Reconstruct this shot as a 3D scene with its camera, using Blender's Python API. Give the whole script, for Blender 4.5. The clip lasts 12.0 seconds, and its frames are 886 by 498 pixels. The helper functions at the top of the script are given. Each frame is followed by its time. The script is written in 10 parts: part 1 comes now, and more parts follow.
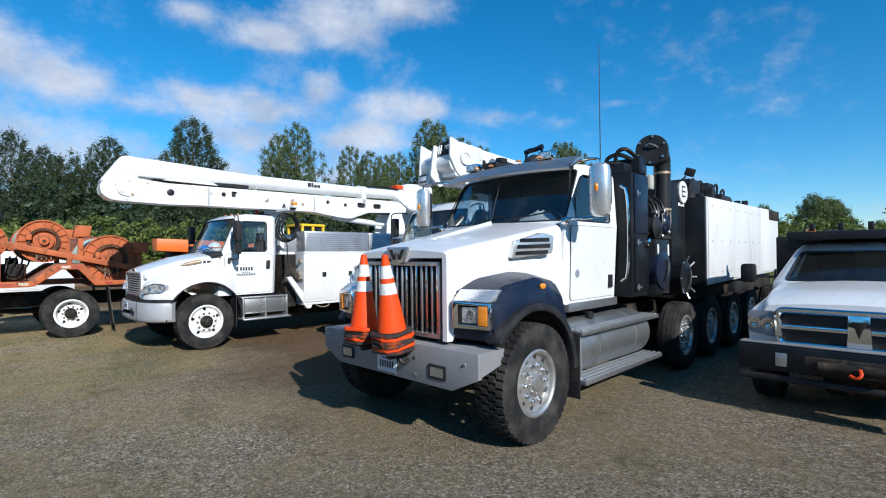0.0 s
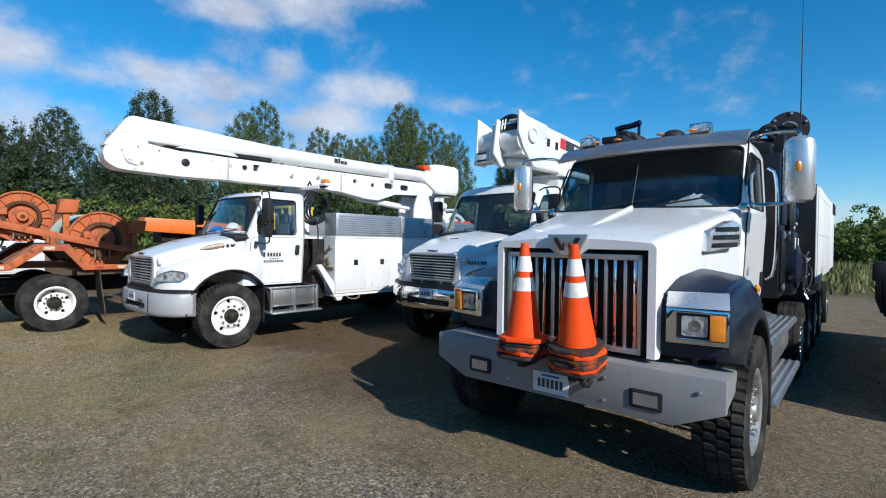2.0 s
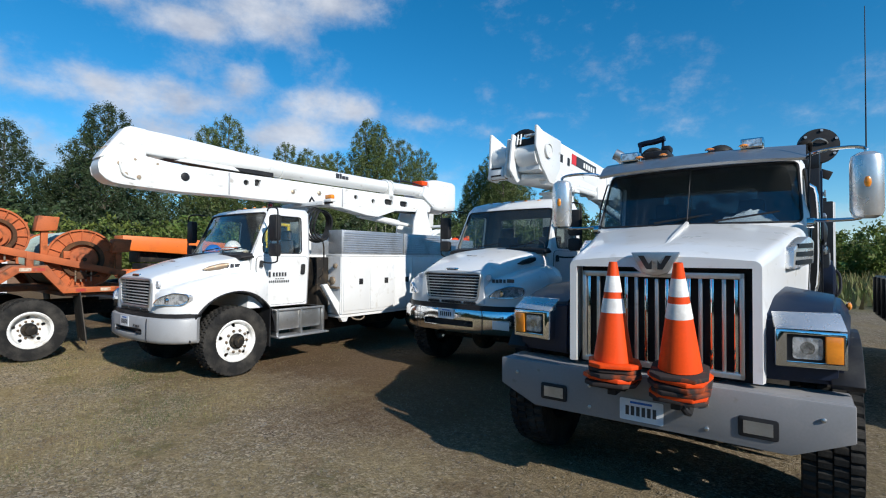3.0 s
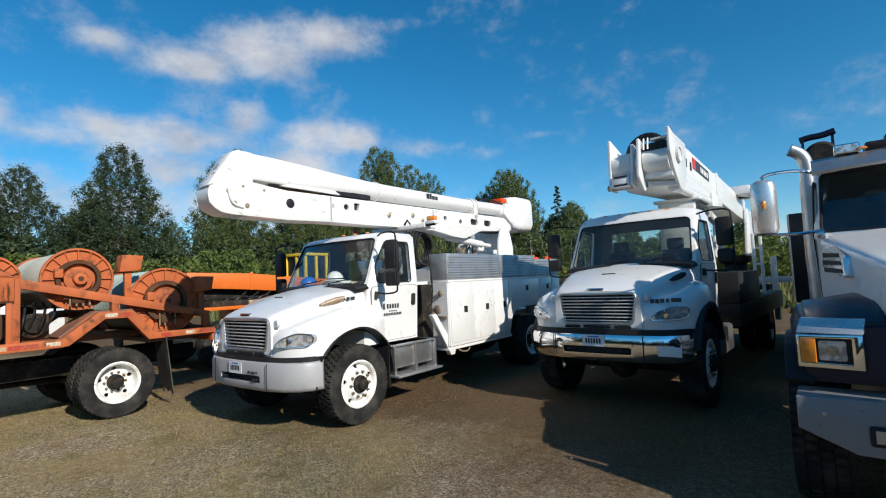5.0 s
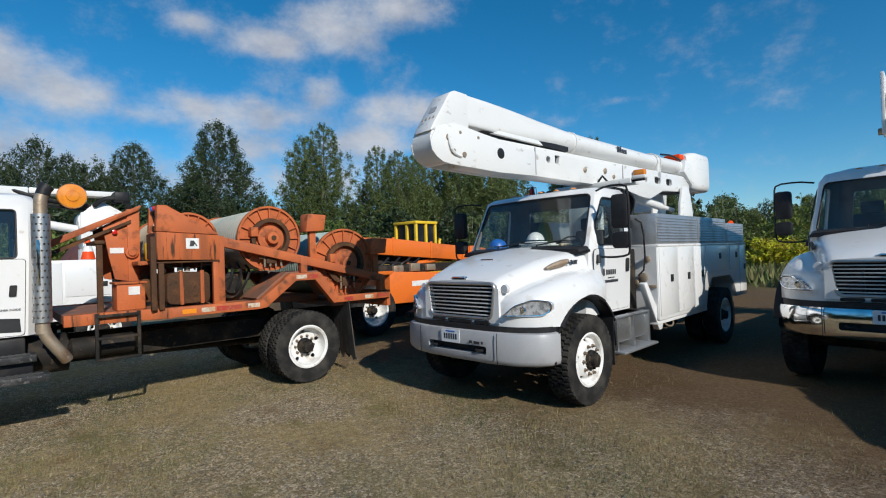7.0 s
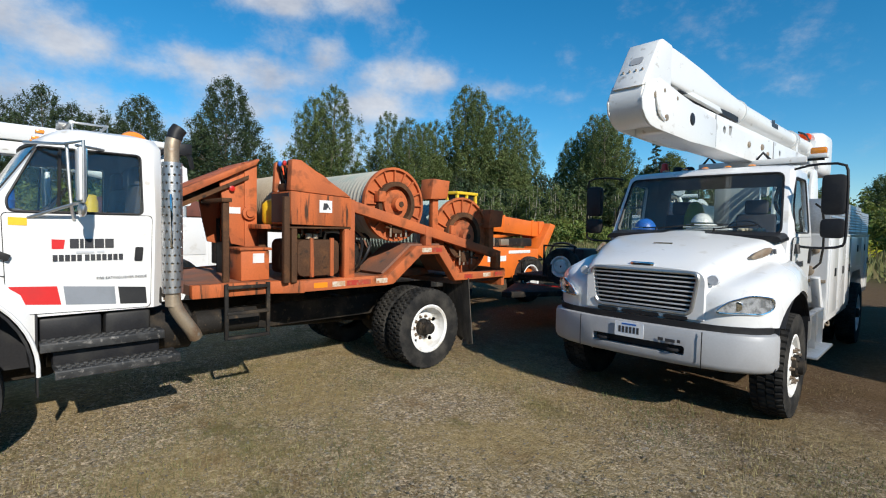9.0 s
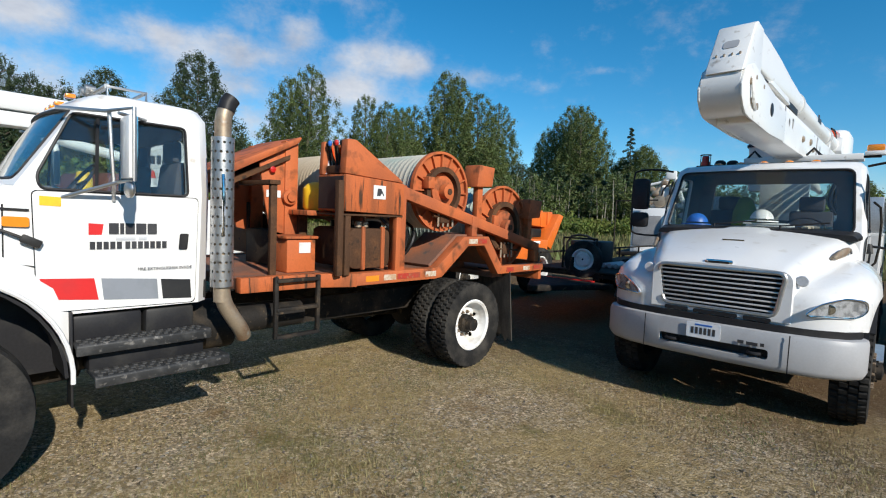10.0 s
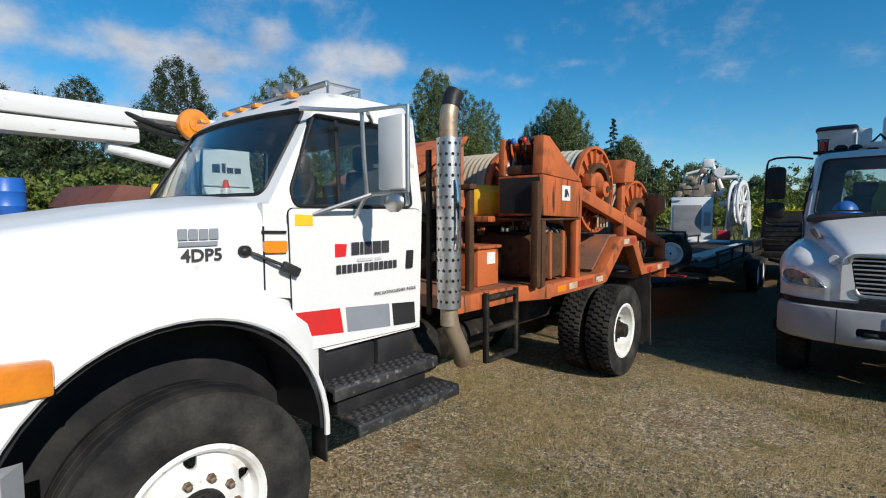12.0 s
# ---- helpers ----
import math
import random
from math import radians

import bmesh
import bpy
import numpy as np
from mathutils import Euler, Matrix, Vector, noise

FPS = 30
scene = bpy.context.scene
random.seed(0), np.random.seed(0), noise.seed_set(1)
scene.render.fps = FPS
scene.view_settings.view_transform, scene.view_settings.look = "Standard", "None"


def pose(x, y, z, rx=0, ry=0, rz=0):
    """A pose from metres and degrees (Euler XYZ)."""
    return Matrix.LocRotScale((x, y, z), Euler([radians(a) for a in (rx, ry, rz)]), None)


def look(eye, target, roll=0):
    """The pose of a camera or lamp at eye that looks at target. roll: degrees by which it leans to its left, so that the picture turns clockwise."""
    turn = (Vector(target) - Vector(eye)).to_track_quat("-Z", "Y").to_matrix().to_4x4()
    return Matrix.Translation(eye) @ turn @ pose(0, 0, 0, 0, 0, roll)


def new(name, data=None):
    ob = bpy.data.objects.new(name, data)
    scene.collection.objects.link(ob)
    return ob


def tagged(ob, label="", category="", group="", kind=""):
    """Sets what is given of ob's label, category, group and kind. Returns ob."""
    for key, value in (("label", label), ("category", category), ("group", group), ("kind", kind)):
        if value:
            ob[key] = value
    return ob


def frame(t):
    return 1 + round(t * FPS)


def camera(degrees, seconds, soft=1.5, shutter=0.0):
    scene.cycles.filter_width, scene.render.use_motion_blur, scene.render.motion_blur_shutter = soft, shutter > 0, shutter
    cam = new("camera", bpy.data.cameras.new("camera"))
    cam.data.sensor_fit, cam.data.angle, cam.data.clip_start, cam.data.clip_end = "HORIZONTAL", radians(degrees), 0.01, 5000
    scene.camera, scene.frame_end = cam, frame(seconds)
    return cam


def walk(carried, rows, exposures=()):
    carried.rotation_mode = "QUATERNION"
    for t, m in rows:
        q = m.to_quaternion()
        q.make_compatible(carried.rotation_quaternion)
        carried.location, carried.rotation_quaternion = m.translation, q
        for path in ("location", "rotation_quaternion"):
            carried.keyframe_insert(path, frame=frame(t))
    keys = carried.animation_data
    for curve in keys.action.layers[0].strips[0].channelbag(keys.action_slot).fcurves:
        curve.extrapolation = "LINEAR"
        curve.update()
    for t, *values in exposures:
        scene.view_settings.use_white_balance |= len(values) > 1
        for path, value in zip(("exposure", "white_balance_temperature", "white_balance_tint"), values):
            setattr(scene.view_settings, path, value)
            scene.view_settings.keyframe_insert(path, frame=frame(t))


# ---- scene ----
cam = camera(84.6, 12.0, soft=1.1)
METRES, EYE, TILT, LEAN, TURN = 12.07, 1.75, 0.0, 0.0, 44.5
ROWS = [
    (0.0, 0.0, 0.0, 0.0, 0.01, 0.62, 0.51),
    (0.5, -0.0301, 0.028, -0.0011, -0.49, -0.36, -1.94),
    (1.0, -0.0691, 0.0497, -0.0018, -2.3, -0.92, -1.3),
    (1.5, -0.1046, 0.0722, -0.0014, -3.92, -2.19, -0.81),
    (2.0, -0.1395, 0.0965, 0.0005, -4.29, -0.86, -0.76),
    (2.5, -0.1796, 0.1126, 0.0014, -7.56, 0.03, 0.15),
    (2.7, -0.1903, 0.1180, 0.0017, -7.99, 0.63, -0.29),
    (4.3, -0.2973, 0.1850, 0.0032, -10.15, 2.04, 1.07),
    (4.5, -0.3118, 0.1942, 0.0045, -8.34, 2.22, 1.29),
    (5.0, -0.3479, 0.2133, 0.0061, -7.63, 3.77, 2.69),
    (5.5, -0.3844, 0.2312, 0.0051, -8.56, 3.38, 0.22),
    (6.0, -0.4214, 0.2558, 0.0053, -2.27, 4.3, 0.02),
    (6.5, -0.4632, 0.2734, 0.0063, -3.15, 3.1, 2.22),
    (7.0, -0.5039, 0.2963, 0.0013, 0.57, 0.87, 2.0),
    (7.5, -0.5439, 0.3177, 0.0026, 6.26, -2.14, -0.89),
    (7.7, -0.5606, 0.3210, 0.0040, 5.59, -2.10, 0.78),
    (9.3, -0.6809, 0.3772, 0.0068, -0.99, -2.63, -0.25),
    (9.5, -0.6957, 0.385, 0.0058, -1.63, -2.88, 1.55),
    (10.0, -0.7332, 0.4004, 0.0071, -2.73, -3.92, -2.29),
    (10.5, -0.7753, 0.409, 0.0093, -3.85, -3.72, -0.07),
    (11.0, -0.8107, 0.425, 0.0055, -4.73, -5.95, 2.16),
    (11.5, -0.848, 0.4353, 0.0064, -7.28, -4.76, 0.6),
    (12.0, -0.8857, 0.4471, 0.0092, -4.93, -4.17, 0.2),
]
EXPOSURES = [(0.0, 0.15, 5920, 10), (2.5, 0.10, 6100, 10), (4.5, 0.08, 6600, 10), (6.5, -0.14, 6500, 10), (7.1, -0.2, 6350, 10), (7.7, -0.16, 6400, 10), (9.5, 0.1, 6450, 10), (11.2, 0.04, 6500, 10), (12.0, -0.06, 6500, 10)]
walk(cam, [(t, pose(0, 0, EYE, TILT, LEAN, TURN) @ pose(METRES * x, METRES * y, METRES * z, 90 + pitch, roll, yaw)) for t, x, y, z, yaw, pitch, roll in ROWS], EXPOSURES)

# ---- sky and sun ----
SUN_WAY = Vector((1.9, -0.5, 1.14)).normalized()
sun = new("sun", bpy.data.lights.new("sun", "SUN"))
sun.data.energy, sun.data.angle, sun.data.color = 5.0, radians(0.5), (1.0, 0.94, 0.84)
sun.matrix_world = look(SUN_WAY * 200, (0, 0, 0))

world = bpy.data.worlds.new("sky")
scene.world = world
world.use_nodes = True
wn, wl = world.node_tree.nodes, world.node_tree.links
wn.clear()


def wmath(op, a, b=None, c=None, clamp=False):
    n = wn.new("ShaderNodeMath")
    n.operation, n.use_clamp = op, clamp
    for i, v in enumerate((a, b, c)):
        if v is None:
            continue
        if isinstance(v, (int, float)):
            n.inputs[i].default_value = v
        else:
            wl.new(v, n.inputs[i])
    return n.outputs[0]


sky = wn.new("ShaderNodeTexSky")
sky.sky_type, sky.sun_disc = "NISHITA", False
sky.sun_elevation, sky.sun_rotation = math.asin(SUN_WAY.z), math.atan2(SUN_WAY.x, SUN_WAY.y)
sky.air_density, sky.dust_density, sky.ozone_density = 1.0, 0.0, 6.0
SKY = 0.125
way = wn.new("ShaderNodeTexCoord").outputs["Generated"]
sep = wn.new("ShaderNodeSeparateXYZ")
wl.new(way, sep.inputs[0])


def wnoise(scale, detail, rough, stretch=1.0):
    mp = wn.new("ShaderNodeMapping")
    mp.inputs["Scale"].default_value = (1, 1, stretch)
    wl.new(way, mp.inputs["Vector"])
    n = wn.new("ShaderNodeTexNoise")
    n.inputs["Scale"].default_value, n.inputs["Detail"].default_value, n.inputs["Roughness"].default_value = scale, detail, rough
    wl.new(mp.outputs[0], n.inputs["Vector"])
    return n.outputs["Fac"]


# cloud banks: yaw and height of the middle, half widths, weight; all in degrees
BANKS = [(88, 17.5, 8, 3.0, 1.0), (82, 16.0, 6, 2.6, 1.0), (76, 15.0, 4, 1.6, 0.85), (71, 16.2, 5, 2.2, 1.0), (64, 16.0, 5, 2.2, 0.95), (58, 18.2, 3.6, 2.4, 1.0), (52, 17.0, 5, 2.4, 0.95),
         (46, 16.5, 4, 1.9, 0.95), (38.5, 15.6, 4.5, 1.5, 0.78), (31.5, 14.6, 3.5, 1.2, 0.6), (24.3, 16.2, 2.8, 0.7, 0.66),
         (64, 23.3, 6, 2.0, 1.0), (57, 25.4, 8.5, 3.6, 1.0), (50, 27.2, 7.5, 2.8, 1.0), (43, 28.6, 5, 1.2, 0.65), (71.5, 24.2, 3, 1.2, 0.8),
         (62, 15.0, 26, 3.6, 0.78), (80, 11.5, 10, 2.2, 0.85), (66, 12.5, 9, 2.2, 0.9), (54, 13.5, 9, 2.2, 0.95), (44, 13.0, 6, 1.8, 0.7),
         (92, 9.0, 22, 6.0, 1.0), (68, 9.0, 22, 3.2, 0.85), (48, 8.0, 16, 3.0, 0.7), (-12, 3.5, 16, 2.6, 0.8)]
yaw_out = wmath("MULTIPLY", wmath("ARCTAN2", wmath("MULTIPLY", sep.outputs[0], -1.0), sep.outputs[1]), 180 / math.pi)
high_out = wmath("MULTIPLY", wmath("ARCSINE", sep.outputs[2]), 180 / math.pi)
total = None
for yaw, high, a, b, weight in BANKS:
    dy = wmath("SUBTRACT", yaw_out, float(yaw))
    dy = wmath("WRAP", dy, 180.0, -180.0)
    q = wmath("ADD", wmath("POWER", wmath("ABSOLUTE", wmath("DIVIDE", dy, float(a))), 2.0),
              wmath("POWER", wmath("ABSOLUTE", wmath("DIVIDE", wmath("SUBTRACT", high_out, float(high)), float(b))), 2.0))
    bank = wmath("MULTIPLY", wmath("EXPONENT", wmath("MULTIPLY", q, -0.9)), weight)
    total = bank if total is None else wmath("SMOOTH_MAX", total, bank, 0.45)
coarse, fine = wnoise(6.0, 8.0, 0.62, 1.5), wnoise(20.0, 8.0, 0.66, 1.4)
billow = wmath("ADD", wmath("MULTIPLY", wmath("SUBTRACT", coarse, 0.5), 1.35), wmath("MULTIPLY", wmath("SUBTRACT", fine, 0.5), 0.7))
cover = wmath("MULTIPLY", wmath("SUBTRACT", wmath("ADD", total, billow), 0.31), 1.2, clamp=True)
cover = wmath("MULTIPLY", wmath("MULTIPLY", cover, cover), wmath("SUBTRACT", 3.0, wmath("MULTIPLY", cover, 2.0)))
cover = wmath("MULTIPLY", cover, 0.93)
shade = wn.new("ShaderNodeMix")
shade.data_type = "RGBA"
shade.inputs[6].default_value, shade.inputs[7].default_value = (0.46, 0.50, 0.59, 1), (0.78, 0.80, 0.84, 1)
wl.new(wmath("MULTIPLY", wmath("SUBTRACT", wnoise(9.0, 5.0, 0.6, 2.0), 0.3), 2.4, clamp=True), shade.inputs[0])
bg_sky, bg_cloud, mix, out = wn.new("ShaderNodeBackground"), wn.new("ShaderNodeBackground"), wn.new("ShaderNodeMixShader"), wn.new("ShaderNodeOutputWorld")
bg_sky.inputs[1].default_value, bg_cloud.inputs[1].default_value = SKY, 0.92
rich = wn.new("ShaderNodeHueSaturation")
rich.inputs["Saturation"].default_value, rich.inputs["Hue"].default_value = 1.25, 0.488
wl.new(sky.outputs[0], rich.inputs["Color"])
wl.new(rich.outputs[0], bg_sky.inputs[0])
wl.new(shade.outputs[2], bg_cloud.inputs[0])
wl.new(cover, mix.inputs[0])
wl.new(bg_sky.outputs[0], mix.inputs[1])
wl.new(bg_cloud.outputs[0], mix.inputs[2])
wl.new(mix.outputs[0], out.inputs[0])


# ---- materials ----
def surf(name, c, rough=0.5, metal=0.0, c2=None, scale=3.0, amt=1.0, lo=0.5, hi=0.7, c3=None, scale3=9.0, lo3=0.6, hi3=0.72, grain=0.08, gscale=60.0, bump=0.0, bscale=150.0,
         coat=0.0, rvary=0.15, stretch=(1, 1, 1), island=0.0, trans=0.0, leafy=0.0, spec=0.5):
    """A surface: base colour c, patches of c2, blots of c3, a fine grain, uneven gloss and relief; scales are per metre."""
    m = bpy.data.materials.new(name)
    m.use_nodes = True
    t = m.node_tree
    b = t.nodes["Principled BSDF"]

    def noisy(s, detail=5.0, stretched=True):
        n = t.nodes.new("ShaderNodeTexNoise")
        n.inputs["Scale"].default_value, n.inputs["Detail"].default_value = s, detail
        t.links.new(mapped if stretched else co.outputs["Object"], n.inputs["Vector"])
        return n.outputs["Fac"]

    def ramp(v, a, z, k=1.0):
        n = t.nodes.new("ShaderNodeMapRange")
        n.inputs["From Min"].default_value, n.inputs["From Max"].default_value, n.inputs["To Max"].default_value = a, z, k
        t.links.new(v, n.inputs["Value"])
        return n.outputs["Result"]

    def mixed(f, a, z):
        n = t.nodes.new("ShaderNodeMix")
        n.data_type = "RGBA"
        t.links.new(f, n.inputs[0])
        for i, v in ((6, a), (7, z)):
            if isinstance(v, tuple):
                n.inputs[i].default_value = (*v, 1)
            else:
                t.links.new(v, n.inputs[i])
        return n.outputs[2]

    co = t.nodes.new("ShaderNodeTexCoord")
    mp = t.nodes.new("ShaderNodeMapping")
    mp.inputs["Scale"].default_value = stretch
    t.links.new(co.outputs["Object"], mp.inputs["Vector"])
    mapped = mp.outputs[0]
    colour = c
    broad = noisy(scale)
    if c2:
        colour = mixed(ramp(broad, lo, hi, amt), colour, c2)
    if c3:
        colour = mixed(ramp(noisy(scale3, 8.0), lo3, hi3), colour, c3)
    small = noisy(gscale, 3.0, False)
    if grain:
        v = t.nodes.new("ShaderNodeMapRange")
        v.inputs["To Min"].default_value, v.inputs["To Max"].default_value = 1 - grain * 2, 1 + grain * 2
        t.links.new(small, v.inputs["Value"])
        hs = t.nodes.new("ShaderNodeHueSaturation")
        t.links.new(v.outputs[0], hs.inputs["Value"])
        if isinstance(colour, tuple):
            hs.inputs["Color"].default_value = (*colour, 1)
        else:
            t.links.new(colour, hs.inputs["Color"])
        colour = hs.outputs[0]
    if island:
        g = t.nodes.new("ShaderNodeNewGeometry")
        hs = t.nodes.new("ShaderNodeHueSaturation")
        for sock, span in (("Value", island), ("Hue", island * 0.06)):
            v = t.nodes.new("ShaderNodeMapRange")
            mid = 1.0 if sock == "Value" else 0.5
            v.inputs["To Min"].default_value, v.inputs["To Max"].default_value = mid - span, mid + span
            t.links.new(g.outputs["Random Per Island"], v.inputs["Value"])
            t.links.new(v.outputs[0], hs.inputs[sock])
        t.links.new(colour, hs.inputs["Color"]) if not isinstance(colour, tuple) else None
        colour = hs.outputs[0]
    if isinstance(colour, tuple):
        b.inputs["Base Color"].default_value = (*colour, 1)
    else:
        t.links.new(colour, b.inputs["Base Color"])
    r = t.nodes.new("ShaderNodeMapRange")
    r.inputs["To Min"].default_value, r.inputs["To Max"].default_value = max(0.02, rough * (1 - rvary * 2)), min(1, rough * (1 + rvary * 2))
    t.links.new(broad, r.inputs["Value"])
    t.links.new(r.outputs[0], b.inputs["Roughness"])
    b.inputs["Metallic"].default_value = metal
    b.inputs["Specular IOR Level"].default_value = spec
    b.inputs["Coat Weight"].default_value = coat
    b.inputs["Coat Roughness"].default_value = 0.08
    if trans:
        b.inputs["Transmission Weight"].default_value = trans
    if leafy:
        tl, mx, o = t.nodes.new("ShaderNodeBsdfTranslucent"), t.nodes.new("ShaderNodeMixShader"), t.nodes["Material Output"]
        mx.inputs[0].default_value = leafy
        t.links.new(colour, tl.inputs["Color"])
        t.links.new(b.outputs[0], mx.inputs[1])
        t.links.new(tl.outputs[0], mx.inputs[2])
        t.links.new(mx.outputs[0], o.inputs["Surface"])
    if bump:
        n = t.nodes.new("ShaderNodeBump")
        n.inputs["Strength"].default_value, n.inputs["Distance"].default_value = 0.8, bump
        t.links.new(noisy(bscale, 4.0, False), n.inputs["Height"])
        t.links.new(n.outputs[0], b.inputs["Normal"])
    return m


WHITE = surf("white_paint", (0.74, 0.74, 0.73), 0.3, c2=(0.68, 0.67, 0.64), scale=1.3, amt=0.7, c3=(0.54, 0.51, 0.45), scale3=7, lo3=0.60, hi3=0.82, grain=0.015, coat=0.5)
TANK_WHITE = surf("grimy_white_panel", (0.66, 0.66, 0.65), 0.5, c2=(0.50, 0.49, 0.46), scale=1.2, amt=0.8, c3=(0.26, 0.24, 0.22), scale3=5, lo3=0.62, hi3=0.84, grain=0.03, stretch=(1.5, 1.5, 0.25))
WHITE_OLD = surf("aged_white_paint", (0.74, 0.74, 0.73), 0.4, c2=(0.70, 0.69, 0.66), scale=1.1, amt=0.6, c3=(0.52, 0.47, 0.40), scale3=9, lo3=0.68, hi3=0.8, grain=0.02, coat=0.2)
BOOM = surf("white_boom_paint", (0.74, 0.74, 0.72), 0.35, c2=(0.64, 0.63, 0.60), scale=1.6, amt=0.7, c3=(0.40, 0.36, 0.31), scale3=14, lo3=0.63, hi3=0.76, grain=0.02, coat=0.2, stretch=(1, 0.4, 1))
GREY = surf("grey_bumper_paint", (0.37, 0.375, 0.385), 0.45, c2=(0.29, 0.29, 0.295), scale=2.0, c3=(0.25, 0.22, 0.18), scale3=12, lo3=0.68, hi3=0.8, grain=0.04)
GREY_DARK = surf("worn_grey_bumper_paint", (0.22, 0.22, 0.225), 0.5, c2=(0.27, 0.26, 0.255), scale=2.5, c3=(0.14, 0.12, 0.10), scale3=10, lo3=0.66, hi3=0.8, grain=0.05)
STEEL = surf("brushed_aluminium", (0.52, 0.52, 0.51), 0.38, 0.9, c2=(0.36, 0.35, 0.33), scale=3, c3=(0.22, 0.19, 0.16), scale3=11, lo3=0.65, hi3=0.8, grain=0.05, bump=0.001, bscale=90)
PLATE = surf("tread_plate", (0.55, 0.56, 0.57), 0.4, 0.8, c2=(0.42, 0.42, 0.42), scale=3, grain=0.12, gscale=45, bump=0.004, bscale=60)
CHROME = surf("chrome", (0.82, 0.83, 0.84), 0.09, 1.0, c2=(0.6, 0.6, 0.6), scale=5, grain=0.02)
MIRROR_SHELL = surf("dulled_chrome_shell", (0.80, 0.79, 0.77), 0.27, 0.75, c2=(0.66, 0.64, 0.61), scale=5, grain=0.03)
BLACK = surf("black_plastic", (0.018, 0.018, 0.02), 0.5, c2=(0.035, 0.034, 0.032), scale=4, grain=0.15, spec=0.25)
BLACK_GLOSS = surf("glossy_black_paint", (0.009, 0.010, 0.012), 0.42, c2=(0.022, 0.022, 0.022), scale=2, coat=0.08, spec=0.25)
NAVY = surf("dark_blue_paint", (0.008, 0.013, 0.030), 0.36, c2=(0.02, 0.024, 0.036), scale=2.5, coat=0.15, spec=0.28)
CHASSIS = surf("greasy_dark_steel", (0.025, 0.023, 0.021), 0.7, 0.3, c2=(0.07, 0.055, 0.04), scale=4, c3=(0.11, 0.08, 0.05), scale3=15, grain=0.2, spec=0.15)
RUBBER = surf("tyre_rubber", (0.018, 0.018, 0.018), 0.85, c2=(0.055, 0.051, 0.045), scale=5, lo=0.42, hi=0.68, grain=0.2, bump=0.003, bscale=120, spec=0.12)
RIM = surf("white_rim_paint", (0.76, 0.76, 0.74), 0.45, c2=(0.55, 0.52, 0.47), scale=6, c3=(0.28, 0.19, 0.12), scale3=18, lo3=0.66, hi3=0.76, grain=0.04)
ALU_RIM = surf("polished_rim", (0.55, 0.54, 0.52), 0.38, 0.8, c2=(0.36, 0.34, 0.31), scale=7, c3=(0.2, 0.17, 0.13), scale3=20, lo3=0.63, hi3=0.8, grain=0.05)
NUT = surf("rusty_nut", (0.16, 0.10, 0.06), 0.7, 0.4, c2=(0.30, 0.26, 0.2), scale=30, grain=0.15)
ORANGE = surf("weathered_orange_paint", (0.51, 0.132, 0.042), 0.65, c2=(0.36, 0.10, 0.04), scale=1.6, lo=0.42, hi=0.66, c3=(0.10, 0.045, 0.022), scale3=6, lo3=0.54, hi3=0.72, grain=0.07, bump=0.002, bscale=40, spec=0.25)
ORANGE_RUST = surf("rusting_orange_panel", (0.46, 0.118, 0.038), 0.7, c2=(0.31, 0.092, 0.036), scale=2.2, lo=0.45, hi=0.62, c3=(0.07, 0.035, 0.02), scale3=7, lo3=0.55, hi3=0.66, grain=0.1, stretch=(3.5, 3.5, 0.45), bump=0.002, bscale=40, spec=0.2)
ORANGE_NEW = surf("bright_orange_paint", (0.72, 0.16, 0.02), 0.45, c2=(0.55, 0.12, 0.02), scale=1.5, c3=(0.16, 0.07, 0.03), scale3=8, lo3=0.68, hi3=0.8, grain=0.05)
RUST = surf("rusty_steel", (0.085, 0.045, 0.026), 0.8, 0.2, c2=(0.16, 0.075, 0.035), scale=5, c3=(0.03, 0.024, 0.02), scale3=10, grain=0.2, bump=0.002, bscale=70, spec=0.15)
DECK = surf("worn_deck_steel", (0.20, 0.10, 0.065), 0.75, 0.1, c2=(0.42, 0.13, 0.05), scale=2.2, c3=(0.10, 0.08, 0.07), scale3=7, grain=0.15)
GALV = surf("dull_muffler_steel", (0.40, 0.32, 0.23), 0.5, 0.6, c2=(0.26, 0.16, 0.095), scale=6, c3=(0.40, 0.36, 0.30), scale3=12, grain=0.08)
ROPE = surf("pale_rope", (0.42, 0.40, 0.33), 0.9, c2=(0.30, 0.36, 0.31), scale=3, grain=0.15, gscale=120, bump=0.004, bscale=90)
ROPE_TEAL = surf("grey_green_rope", (0.36, 0.44, 0.40), 0.9, c2=(0.26, 0.34, 0.32), scale=3, grain=0.15, gscale=120, bump=0.004, bscale=90)
ROPE_TAN = surf("tan_rope", (0.46, 0.38, 0.27), 0.9, c2=(0.36, 0.30, 0.22), scale=4, grain=0.15, gscale=120, bump=0.004, bscale=90)
CONE = surf("traffic_cone_orange", (0.80, 0.072, 0.008), 0.5, c2=(0.66, 0.06, 0.012), scale=5, grain=0.04, spec=0.2)
BAND = surf("reflective_white_band", (0.78, 0.76, 0.72), 0.35, c2=(0.58, 0.56, 0.53), scale=9, grain=0.05)
CONE_FOOT = surf("dirty_rubber_foot", (0.045, 0.035, 0.032), 0.75, c2=(0.30, 0.06, 0.02), scale=6, lo=0.56, hi=0.64, grain=0.15, spec=0.15)
AMBER = surf("amber_lens", (0.78, 0.26, 0.02), 0.2, c2=(0.62, 0.19, 0.02), scale=8, grain=0.05, gscale=90, coat=0.6)
RED = surf("red_lens", (0.55, 0.02, 0.015), 0.3, c2=(0.42, 0.02, 0.015), scale=8, coat=0.4)
